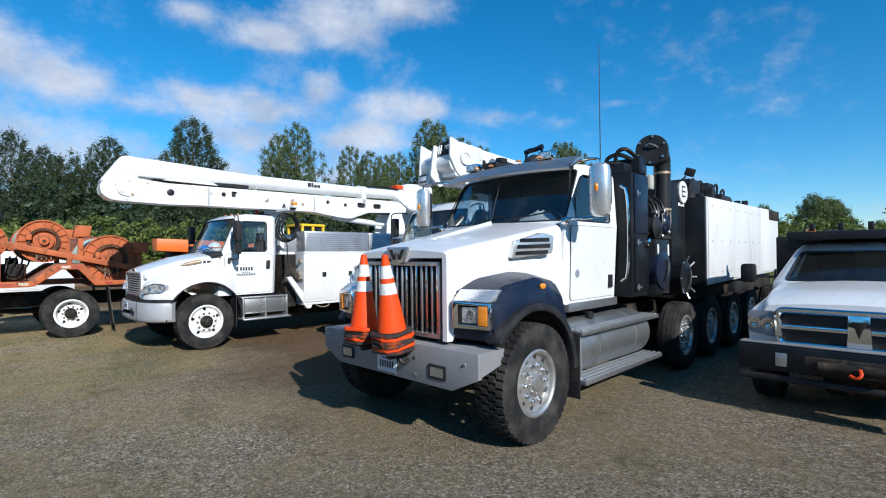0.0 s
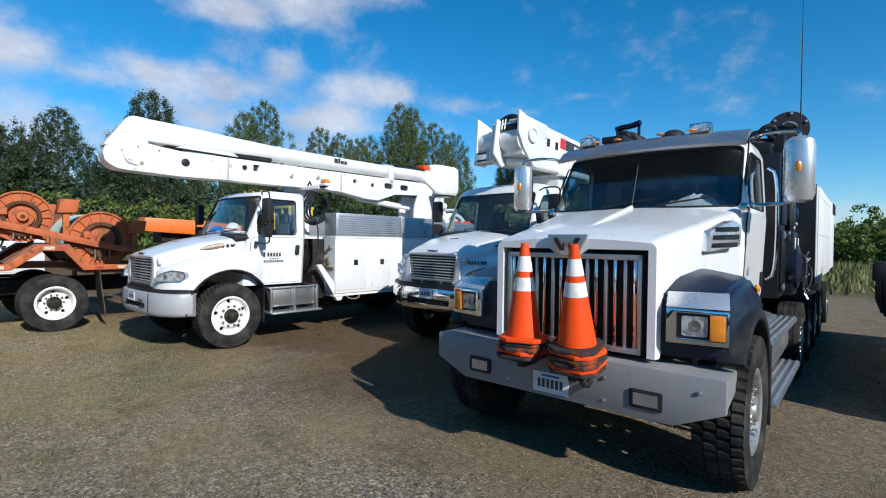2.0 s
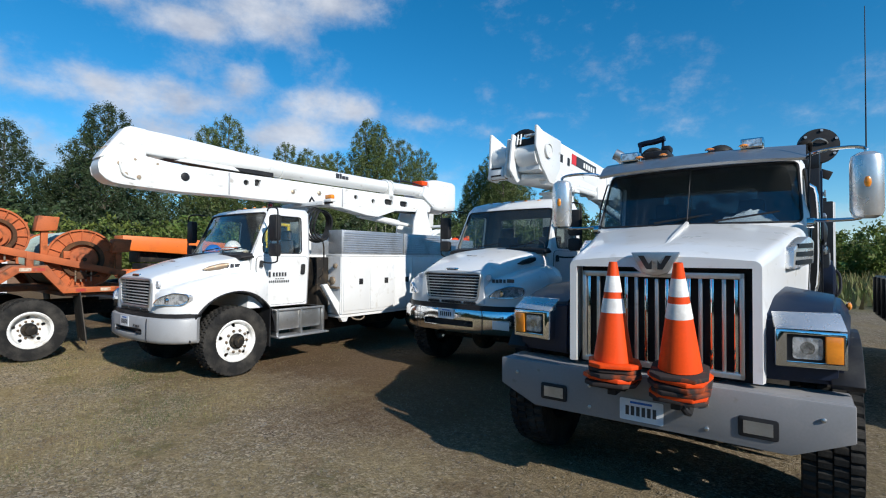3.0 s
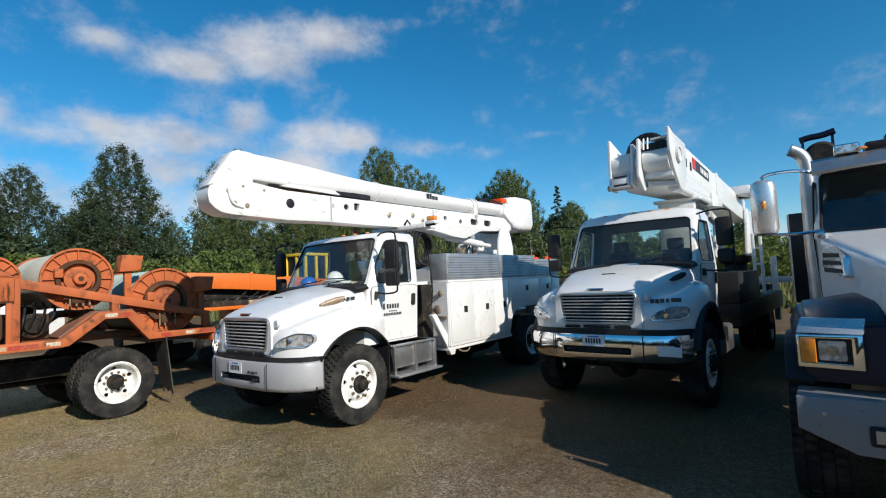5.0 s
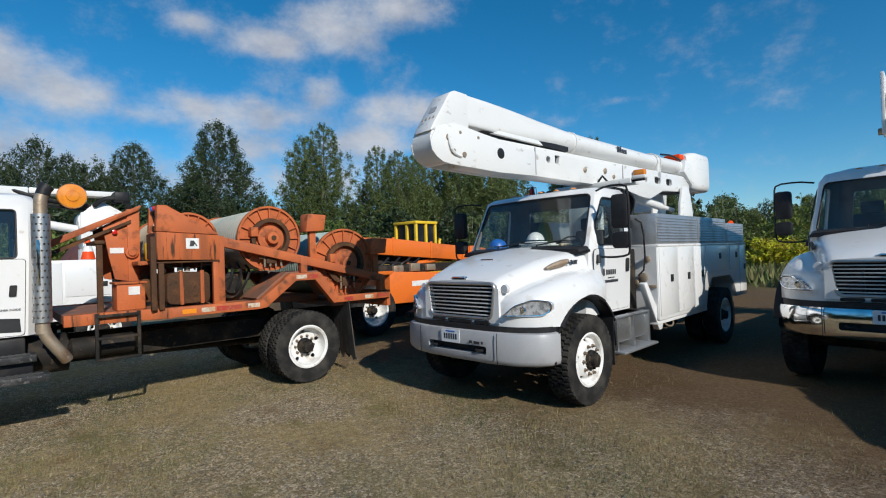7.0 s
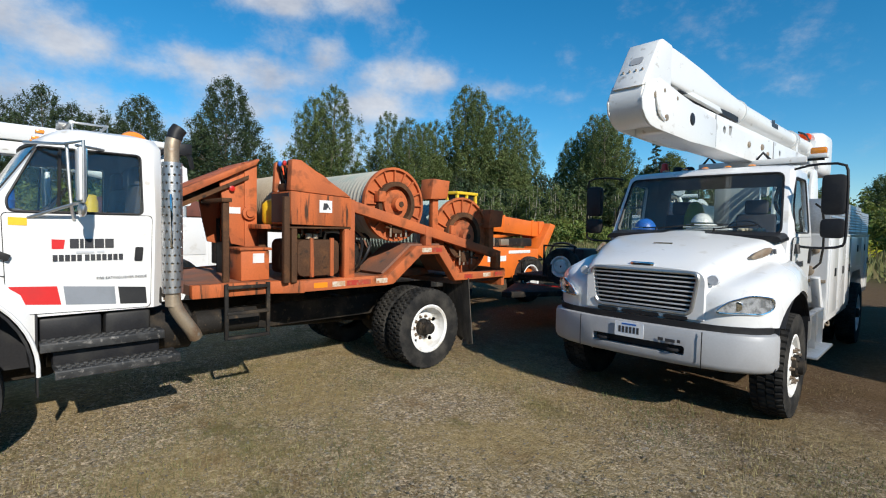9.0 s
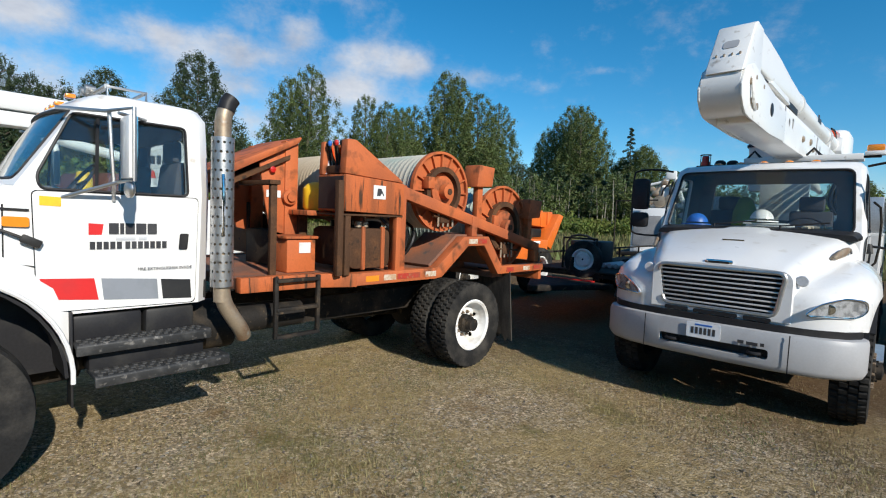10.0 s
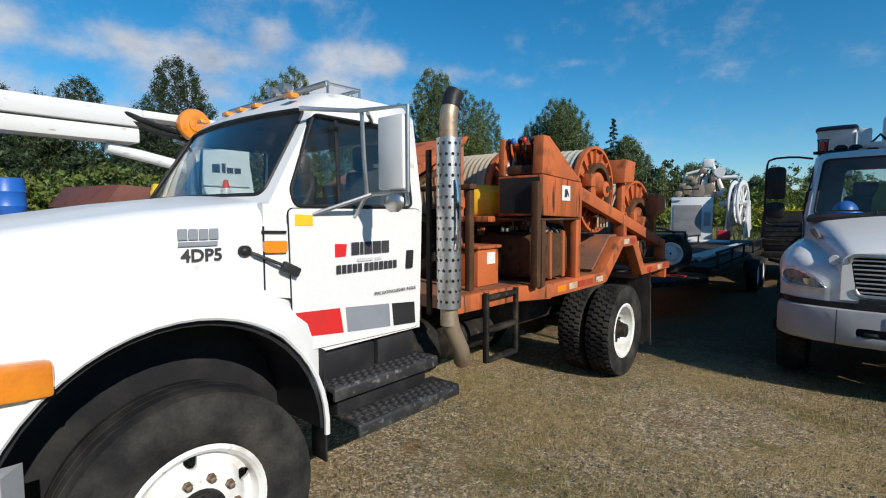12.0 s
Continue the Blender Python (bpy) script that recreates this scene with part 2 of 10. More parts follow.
RED_STRIPE = surf("red_stripe_film", (0.62, 0.025, 0.025), 0.4, c2=(0.52, 0.03, 0.03), scale=4, grain=0.02)
GREY_STRIPE = surf("grey_stripe_film", (0.24, 0.26, 0.29), 0.4, c2=(0.20, 0.22, 0.24), scale=4, grain=0.02)
BLACK_STRIPE = surf("black_stripe_film", (0.02, 0.021, 0.023), 0.4, c2=(0.03, 0.03, 0.03), scale=4)
LETTER = surf("dark_lettering", (0.035, 0.035, 0.04), 0.45, c2=(0.06, 0.06, 0.06), scale=6)
LETTER_PALE = surf("pale_lettering", (0.55, 0.56, 0.58), 0.45, c2=(0.62, 0.62, 0.63), scale=6)
YELLOW = surf("yellow_plastic", (0.78, 0.50, 0.02), 0.5, c2=(0.60, 0.38, 0.03), scale=4, grain=0.05)
BLUE = surf("blue_plastic", (0.02, 0.13, 0.50), 0.4, c2=(0.02, 0.09, 0.36), scale=3, grain=0.04)
TEAL = surf("green_plastic", (0.02, 0.16, 0.12), 0.5, c2=(0.02, 0.11, 0.09), scale=3, grain=0.05)
HIVIS = surf("yellow_green_cloth", (0.20, 0.27, 0.03), 0.9, c2=(0.13, 0.19, 0.03), scale=6, grain=0.1)
SEAT = surf("grey_seat_cloth", (0.06, 0.06, 0.065), 0.9, c2=(0.10, 0.10, 0.10), scale=5, grain=0.15, spec=0.1)
PAPER = surf("white_paper", (0.72, 0.72, 0.70), 0.7, c2=(0.6, 0.6, 0.58), scale=8, grain=0.03)
TRIM = surf("grey_cab_trim", (0.20, 0.196, 0.19), 0.85, c2=(0.15, 0.15, 0.146), scale=4, grain=0.06, spec=0.2)
DASH = surf("grey_dashboard", (0.13, 0.13, 0.135), 0.7, c2=(0.17, 0.17, 0.17), scale=4, grain=0.06, spec=0.2)
LAMP = surf("headlamp_reflector", (0.82, 0.83, 0.84), 0.2, 0.55, c2=(0.36, 0.37, 0.38), scale=22, lo=0.45, hi=0.62, grain=0.08)
WOOD = surf("grey_brown_wood", (0.22, 0.13, 0.08), 0.8, c2=(0.14, 0.08, 0.05), scale=3, stretch=(1, 1, 6), grain=0.15)
DECK_WOOD = surf("dark_deck_boards", (0.045, 0.038, 0.032), 0.85, c2=(0.08, 0.065, 0.05), scale=2.5, grain=0.15, stretch=(6, 0.5, 1), spec=0.15)
ROOF_RED = surf("brown_metal_roof", (0.16, 0.055, 0.035), 0.6, c2=(0.11, 0.04, 0.03), scale=2, grain=0.08)
PLATE_WHITE = surf("licence_plate_face", (0.72, 0.74, 0.76), 0.4, c2=(0.55, 0.62, 0.72), scale=9, grain=0.03)
SILVER = surf("silver_grille_paint", (0.60, 0.60, 0.60), 0.4, 0.35, c2=(0.50, 0.50, 0.49), scale=6, grain=0.03)
STEP = surf("worn_black_step", (0.030, 0.031, 0.032), 0.6, 0.3, c2=(0.075, 0.074, 0.072), scale=9, lo=0.46, hi=0.66, c3=(0.20, 0.19, 0.175), scale3=24, lo3=0.58, hi3=0.72, grain=0.15, bump=0.002, bscale=70)
STUD = surf("worn_step_stud", (0.10, 0.099, 0.096), 0.5, 0.5, c2=(0.07, 0.07, 0.07), scale=12, grain=0.15)
FLAP = surf("dusty_rubber_flap", (0.055, 0.05, 0.045), 0.9, c2=(0.12, 0.105, 0.088), scale=4, lo=0.4, hi=0.7, grain=0.15, stretch=(3, 3, 0.6), spec=0.1)
DIRTY_RED = surf("faded_red_tape", (0.42, 0.035, 0.022), 0.5, c2=(0.30, 0.07, 0.035), scale=14, lo=0.4, hi=0.6, c3=(0.34, 0.13, 0.06), scale3=22, grain=0.12)
DIRTY_WHITE = surf("faded_white_tape", (0.58, 0.50, 0.40), 0.5, c2=(0.46, 0.30, 0.18), scale=14, lo=0.45, hi=0.62, c3=(0.36, 0.14, 0.06), scale3=22, grain=0.12)
HOSE = surf("black_hose", (0.014, 0.014, 0.015), 0.45, c2=(0.03, 0.03, 0.03), scale=8, spec=0.3)


def glass(name, tint, rough=0.02, dust=0.006, plain=0.0, shine=0.05):
    m = bpy.data.materials.new(name)
    m.use_nodes = True
    t = m.node_tree
    t.nodes.clear()
    lay, clear, gloss, mixer, outn = (t.nodes.new("ShaderNode" + k) for k in ("LayerWeight", "BsdfTransparent", "BsdfGlossy", "MixShader", "OutputMaterial"))
    lay.inputs["Blend"].default_value = 0.5
    steep, sheen = t.nodes.new("ShaderNodeMath"), t.nodes.new("ShaderNodeMath")
    steep.operation, steep.inputs[1].default_value = "POWER", 4.5
    sheen.operation, sheen.inputs[1].default_value, sheen.inputs[2].default_value = "MULTIPLY_ADD", 0.9, shine
    t.links.new(lay.outputs["Facing"], steep.inputs[0])
    t.links.new(steep.outputs[0], sheen.inputs[0])
    clear.inputs["Color"].default_value = (*tint, 1)
    gloss.inputs["Roughness"].default_value = rough
    if plain:
        mixer.inputs[0].default_value = plain
    else:
        t.links.new(sheen.outputs[0], mixer.inputs[0])
    t.links.new(clear.outputs[0], mixer.inputs[1])
    t.links.new(gloss.outputs[0], mixer.inputs[2])
    film, haze = t.nodes.new("ShaderNodeBsdfDiffuse"), t.nodes.new("ShaderNodeMixShader")
    film.inputs["Color"].default_value, haze.inputs[0].default_value = (0.62, 0.62, 0.60, 1), dust
    t.links.new(mixer.outputs[0], haze.inputs[1])
    t.links.new(film.outputs[0], haze.inputs[2])
    t.links.new(haze.outputs[0], outn.inputs[0])
    return m


GLASS = glass("window_glass", (0.90, 0.94, 0.935), dust=0.007)
TINTED = glass("tinted_glass", (0.72, 0.80, 0.84), dust=0.004, shine=0.08)
LENS = glass("clear_lens", (0.92, 0.93, 0.94), plain=0.06)


# ---- mesh tools ----
def B():
    return bmesh.new()


def finish(bm, name, material, sharp=38):
    bmesh.ops.remove_doubles(bm, verts=bm.verts, dist=1e-5)
    bmesh.ops.recalc_face_normals(bm, faces=bm.faces)
    lim = radians(sharp)
    for f in bm.faces:
        f.smooth = True
    for e in bm.edges:
        e.smooth = len(e.link_faces) == 2 and e.calc_face_angle(0) < lim
    me = bpy.data.meshes.new(name)
    bm.to_mesh(me)
    bm.free()
    me.materials.append(material)
    return me


def part(name, bm, material, parent=None, label="", at=None, sharp=38):
    """Links a bmesh (or a mesh that is shared) as one object under its thing or part."""
    me = bm if isinstance(bm, bpy.types.Mesh) else finish(bm, name, material, sharp)
    ob = new(name, me)
    if parent:
        ob.parent = parent
    if at is not None:
        ob.matrix_basis = at
    return tagged(ob, label)


def thing(name, x, y, z=0.0, rz=0.0, label="", category="", group="", kind=""):
    ob = new(name)
    ob.empty_display_size = 0.3
    ob.matrix_basis = pose(x, y, z, 0, 0, rz)
    return tagged(ob, label, category, group, kind)


def box(bm, x0, x1, y0, y1, z0, z1, bev=0.0, seg=2, m=None):
    v = [bm.verts.new((x, y, z)) for z in (z0, z1) for y in (y0, y1) for x in (x0, x1)]
    fs = [bm.faces.new([v[i] for i in q]) for q in ((0, 2, 3, 1), (4, 5, 7, 6), (0, 1, 5, 4), (2, 6, 7, 3), (0, 4, 6, 2), (1, 3, 7, 5))]
    if m is not None:
        bmesh.ops.transform(bm, matrix=m, verts=v)
    if bev:
        bmesh.ops.bevel(bm, geom=list({e for f in fs for e in f.edges}), offset=bev, segments=seg, affect="EDGES", profile=0.5)
    return bm


def prism(bm, pts, axis, a, b, bev=0.0, seg=2, m=None):
    """A polygon drawn across an axis and drawn out along it from a to b. Its points are (y, z), (x, z) or (x, y)."""
    def place(p, h):
        return {"x": (h, p[0], p[1]), "y": (p[0], h, p[1]), "z": (p[0], p[1], h)}[axis]
    lo, hi = [bm.verts.new(place(p, a)) for p in pts], [bm.verts.new(place(p, b)) for p in pts]
    n = len(pts)
    fs = [bm.faces.new(lo), bm.faces.new(hi)] + [bm.faces.new((lo[i], lo[(i + 1) % n], hi[(i + 1) % n], hi[i])) for i in range(n)]
    if m is not None:
        bmesh.ops.transform(bm, matrix=m, verts=lo + hi)
    if bev:
        bmesh.ops.recalc_face_normals(bm, faces=fs)
        bmesh.ops.bevel(bm, geom=list({e for f in fs for e in f.edges}), offset=bev, segments=seg, affect="EDGES", profile=0.5)
    return bm


def loft(bm, rings, cap=True):
    vs = [[bm.verts.new(p) for p in r] for r in rings]
    n = len(rings[0])
    for a, b in zip(vs, vs[1:]):
        for i in range(n):
            bm.faces.new((a[i], a[(i + 1) % n], b[(i + 1) % n], b[i]))
    if cap:
        bm.faces.new(vs[0])
        bm.faces.new(vs[-1])
    return bm


def rod(bm, p, q, r, r2=None, n=12):
    return tube(bm, [p, q], r, n, r2)


def tube(bm, pts, r, n=10, r2=None, smooth=0):
    """A round bar along points; smooth rounds its bends."""
    pts = [Vector(p) for p in pts]
    for _ in range(smooth):
        out = [pts[0]]
        for a, b in zip(pts, pts[1:]):
            out += [a * 0.75 + b * 0.25, a * 0.25 + b * 0.75]
        pts = out + [pts[-1]]
    rings = []
    side = None
    for i, p in enumerate(pts):
        d = (pts[min(i + 1, len(pts) - 1)] - pts[max(i - 1, 0)]).normalized()
        if side is None:
            side = d.orthogonal().normalized()
        side = (side - d * side.dot(d)).normalized()
        up = d.cross(side)
        k = r if r2 is None else r + (r2 - r) * i / (len(pts) - 1)
        rings.append([p + (side * math.cos(2 * math.pi * j / n) + up * math.sin(2 * math.pi * j / n)) * k for j in range(n)])
    return loft(bm, rings)


def lathe(bm, prof, centre=(0, 0, 0), axis="x", n=32, close=False):
    """Turns a profile of (along, radius) round an axis through centre."""
    c = Vector(centre)

    def at(a, r, j):
        u, v = r * math.cos(2 * math.pi * j / n), r * math.sin(2 * math.pi * j / n)
        return c + Vector({"x": (a, u, v), "y": (u, a, v), "z": (u, v, a)}[axis])
    rings = [[at(a, r, j) for j in range(n)] for a, r in prof]
    if close:
        rings.append(rings[0])
    return loft(bm, rings, cap=not close)


def ball(bm, c, rx, ry, rz, u=14, v=9, low=-1.0):
    rings = []
    for i in range(1, v):
        a = math.asin(low) + (math.pi / 2 - math.asin(low)) * i / v
        rings.append([(c[0] + rx * math.cos(a) * math.cos(2 * math.pi * j / u), c[1] + ry * math.cos(a) * math.sin(2 * math.pi * j / u), c[2] + rz * math.sin(a)) for j in range(u)])
    return loft(bm, rings)


def sect(y, w, zb, zt, r=0.1, crown=0.0, wt=None):
    """A cross section of a bonnet or fender at y: half width w below and wt above, rounded upper corners, a crowned top."""
    wt = w if wt is None else wt
    right = [(w, zb), (w + (wt - w) * 0.4, zb + (zt - zb) * 0.4)]
    for i in range(6):
        a = math.pi / 2 * i / 5
        right.append((wt - r + r * math.cos(a), zt - r + r * math.sin(a)))
    for k in (0.75, 0.5, 0.25):
        right.append(((wt - r) * k, zt + crown * (1 - k * k)))
    pts = right + [(0, zt + crown)] + [(-x, z) for x, z in reversed(right)]
    return [(x, y, z) for x, z in pts]


def plan(z, y0, y1, w, bow=0.1, r=0.08):
    """A horizontal section of a cab at height z, from y0 at its bowed front to y1 behind."""
    pts = []
    for k in (-1, -0.85, -0.6, -0.3, 0, 0.3, 0.6, 0.85, 1):
        pts.append((k * (w - r * 0.5), y0 + bow * k * k, z))
    pts += [(w, y0 + bow + r, z), (w, (y0 + y1) / 2, z), (w, y1 - r, z), (w - r, y1, z), (0, y1, z), (r - w, y1, z), (-w, y1 - r, z), (-w, (y0 + y1) / 2, z), (-w, y0 + bow + r, z)]
    return pts


def carve(bm, *cutters):
    """bm less the cutters, all closed solids."""
    bmesh.ops.recalc_face_normals(bm, faces=bm.faces)
    me = bpy.data.meshes.new("work")
    bm.to_mesh(me)
    bm.free()
    ob = new("work", me)
    extra = []
    for c in cutters:
        bmesh.ops.recalc_face_normals(c, faces=c.faces)
        cm = bpy.data.meshes.new("cut")
        c.to_mesh(cm)
        c.free()
        co = new("cut", cm)
        extra.append(co)
        mod = ob.modifiers.new("cut", "BOOLEAN")
        mod.operation, mod.solver, mod.object = "DIFFERENCE", "EXACT", co
    bpy.context.view_layer.update()
    done = bpy.data.meshes.new_from_object(ob.evaluated_get(bpy.context.evaluated_depsgraph_get()))
    out = bmesh.new()
    out.from_mesh(done)
    for o in [ob] + extra:
        data = o.data
        bpy.data.objects.remove(o)
        bpy.data.meshes.remove(data)
    bpy.data.meshes.remove(done)
    return out


def lettering(text, size, material, parent, m, name="lettering", label="", bold=0.0, wide=1.0):
    """Flat words in the built-in font, as a mesh, with their foot at m's origin and reading along its x."""
    cu = bpy.data.curves.new(name, "FONT")
    cu.body, cu.size, cu.extrude, cu.offset = text, size, 0.001, bold
    cu.align_x, cu.resolution_u = "CENTER", 3
    tmp = new(name, cu)
    bpy.context.view_layer.update()
    me = bpy.data.meshes.new_from_object(tmp.evaluated_get(bpy.context.evaluated_depsgraph_get()))
    bpy.data.objects.remove(tmp)
    me.materials.clear()
    me.materials.append(material)
    for v in me.vertices:
        v.co.x *= wide
    return part(name, me, None, parent, label, at=m)


def on_side(y, z, x, lean=0.0):
    """The pose of a sign on the +x side of a vehicle, reading towards +y."""
    return pose(x, y, z, 90 - lean, 0, 90)


def on_front(x, z, y):
    return pose(x, y, z, 90, 0, 0)


def bars(parent, m, rows, material, name="lettering_bar"):
    """Writing that stays unread: a bar for each word, rows of (left, foot, width, height) along m's x and y."""
    for x, y, w, h in rows:
        bm = B()
        box(bm, x, x + w, y, y + h, 0.0, 0.0015)
        part(name, bm, material, parent, at=m)


# ---- wheels ----
MESHES = {}


def tyre_mesh(r, w, rim, lugs):
    """A tyre with blocks or ribs cut into its tread."""
    key = ("tyre", r, w, rim, lugs)
    if key not in MESHES:
        bm = B()
        h = w / 2
        flank = [(-0.80, rim), (-0.98, rim + (r - rim) * 0.25), (-1.0, rim + (r - rim) * 0.42), (-1.0, rim + (r - rim) * 0.60), (-0.97, rim + (r - rim) * 0.78)]
        rows = [(a * h, q, None) for a, q in flank]
        d = 0.02
        for k, (a, b) in enumerate(((-0.94, -0.52), (-0.46, -0.03), (0.03, 0.46), (0.52, 0.94))):
            edge = 0.008 if k in (0, 3) else 0.0
            rows += [(a * h, r - d, None), (a * h, r - (edge if k == 0 else 0), k), (b * h, r - (edge if k == 3 else 0), k), (b * h, r - d, None)]
        rows += [(-a * h, q, None) for a, q in reversed(flank)]
        rows += [(h * 0.5, rim - 0.01, None), (-h * 0.5, rim - 0.01, None)]
        n = lugs * 4 if lugs else 64
        rings = []
        for j in range(n):
            ang = 2 * math.pi * j / n
            ring = []
            for a, q, k in rows:
                if k is not None and lugs and (j + 2 * (k % 2)) % 4 == 0:
                    q -= d
                ring.append((a, q * math.cos(ang), q * math.sin(ang)))
            rings.append(ring)
        loft(bm, rings + [rings[0]], cap=False)
        MESHES[key] = finish(bm, "tyre", RUBBER, 30)
    return MESHES[key]


def rim_mesh(kind, rim, w):
    """The steel or aluminium disc of a wheel; its outside looks towards +x, with the tyre's middle at x = 0."""
    key = ("rim", kind, rim, w)
    if key not in MESHES:
        bm = B()
        h = w / 2
        if kind == "dish":            # deep disc of an outer dual wheel
            prof = [(h * 0.86, rim + 0.012), (h * 0.90, rim - 0.008), (h * 0.80, rim - 0.03), (h * 0.2, rim - 0.045), (-h * 0.05, rim - 0.06), (-h * 0.25, rim * 0.72), (-h * 0.2, rim * 0.5), (-h * 0.2, 0.02)]
        elif kind == "alu":           # flat forged disc
            prof = [(h * 0.86, rim + 0.012), (h * 0.90, rim - 0.008), (h * 0.82, rim - 0.03), (h * 0.60, rim - 0.04), (h * 0.56, rim - 0.055), (h * 0.66, rim * 0.62), (h * 0.66, rim * 0.45), (h * 0.62, 0.02)]
        else:                         # front disc, bulging out
            prof = [(h * 0.86, rim + 0.012), (h * 0.90, rim - 0.008), (h * 0.80, rim - 0.025), (h * 0.45, rim - 0.04), (h * 0.42, rim - 0.07), (h * 0.75, rim * 0.66), (h * 0.86, rim * 0.58), (h * 0.86, 0.02)]
        back = [(a - 0.02, max(q, 0.02)) for a, q in reversed(prof[1:])]
        lathe(bm, prof + back, n=48, close=True)
        n = 10 if kind == "alu" else 5
        cut = B()
        for i in range(n):
            a = 2 * math.pi * (i + 0.3) / n
            rr = rim * (0.70 if kind == "dish" else 0.78)
            c = Vector((0, math.cos(a) * rr, math.sin(a) * rr))
            rod(cut, c + Vector((-0.4, 0, 0)), c + Vector((0.4, 0, 0)), 0.03 if kind != "alu" else 0.024, n=12)
        bm = carve(bm, cut) if rim > 0.27 else bm
        MESHES[key] = finish(bm, "rim", ALU_RIM if kind == "alu" else RIM, 32)
    return MESHES[key]


def wheel(parent, x, y, r, w, rim, side=1, kind="steel", lugs=0, steer=0.0, dual=False, hub=True):
    """One wheel: disc, tyre, hub and its nuts. side: +1 looks towards +x."""
    m = pose(x, y, r, 0, 0, (0 if side > 0 else 180) + steer)
    ob = part("wheel", rim_mesh(kind, rim, w), None, parent, at=m)
    part("tyre", tyre_mesh(r, w, rim, lugs), None, ob)
    if not hub:
        return ob
    h = w / 2
    face = {"dish": -h * 0.2, "steel": h * 0.86, "alu": h * 0.65}[kind]
    out = {"dish": 0.16, "steel": 0.09, "alu": 0.05}[kind]
    key = ("hub", kind, face)
    if key not in MESHES:
        bm = B()
        lathe(bm, [(face - 0.01, 0.115), (face + out * 0.4, 0.11), (face + out * 0.55, 0.085), (face + out, 0.075), (face + out + 0.012, 0.03)], n=24)
        for i in range(8):
            a = 2 * math.pi * i / 8
            rod(bm, (face + out * 0.45, math.cos(a) * 0.096, math.sin(a) * 0.096), (face + out * 0.45 + 0.02, math.cos(a) * 0.096, math.sin(a) * 0.096), 0.009, n=6)
        MESHES[key] = finish(bm, "hub", ALU_RIM if kind == "alu" else CHASSIS)
        bm = B()
        lathe(bm, [(0, 0.021), (0.012, 0.021), (0.014, 0.015), (0.036, 0.014), (0.04, 0.008)], n=6)
        MESHES[("nut", kind)] = finish(bm, "lug_nut", CHROME if kind == "alu" else NUT)
    part("hub", MESHES[key], None, ob)
    ring_r = {"steel": 0.16, "dish": 0.145, "alu": 0.165}[kind]
    for i in range(10):
        a = 2 * math.pi * i / 10
        part("lug_nut", MESHES[("nut", kind)], None, ob, at=Matrix.Translation((face, math.cos(a) * ring_r, math.sin(a) * ring_r)))
    return ob


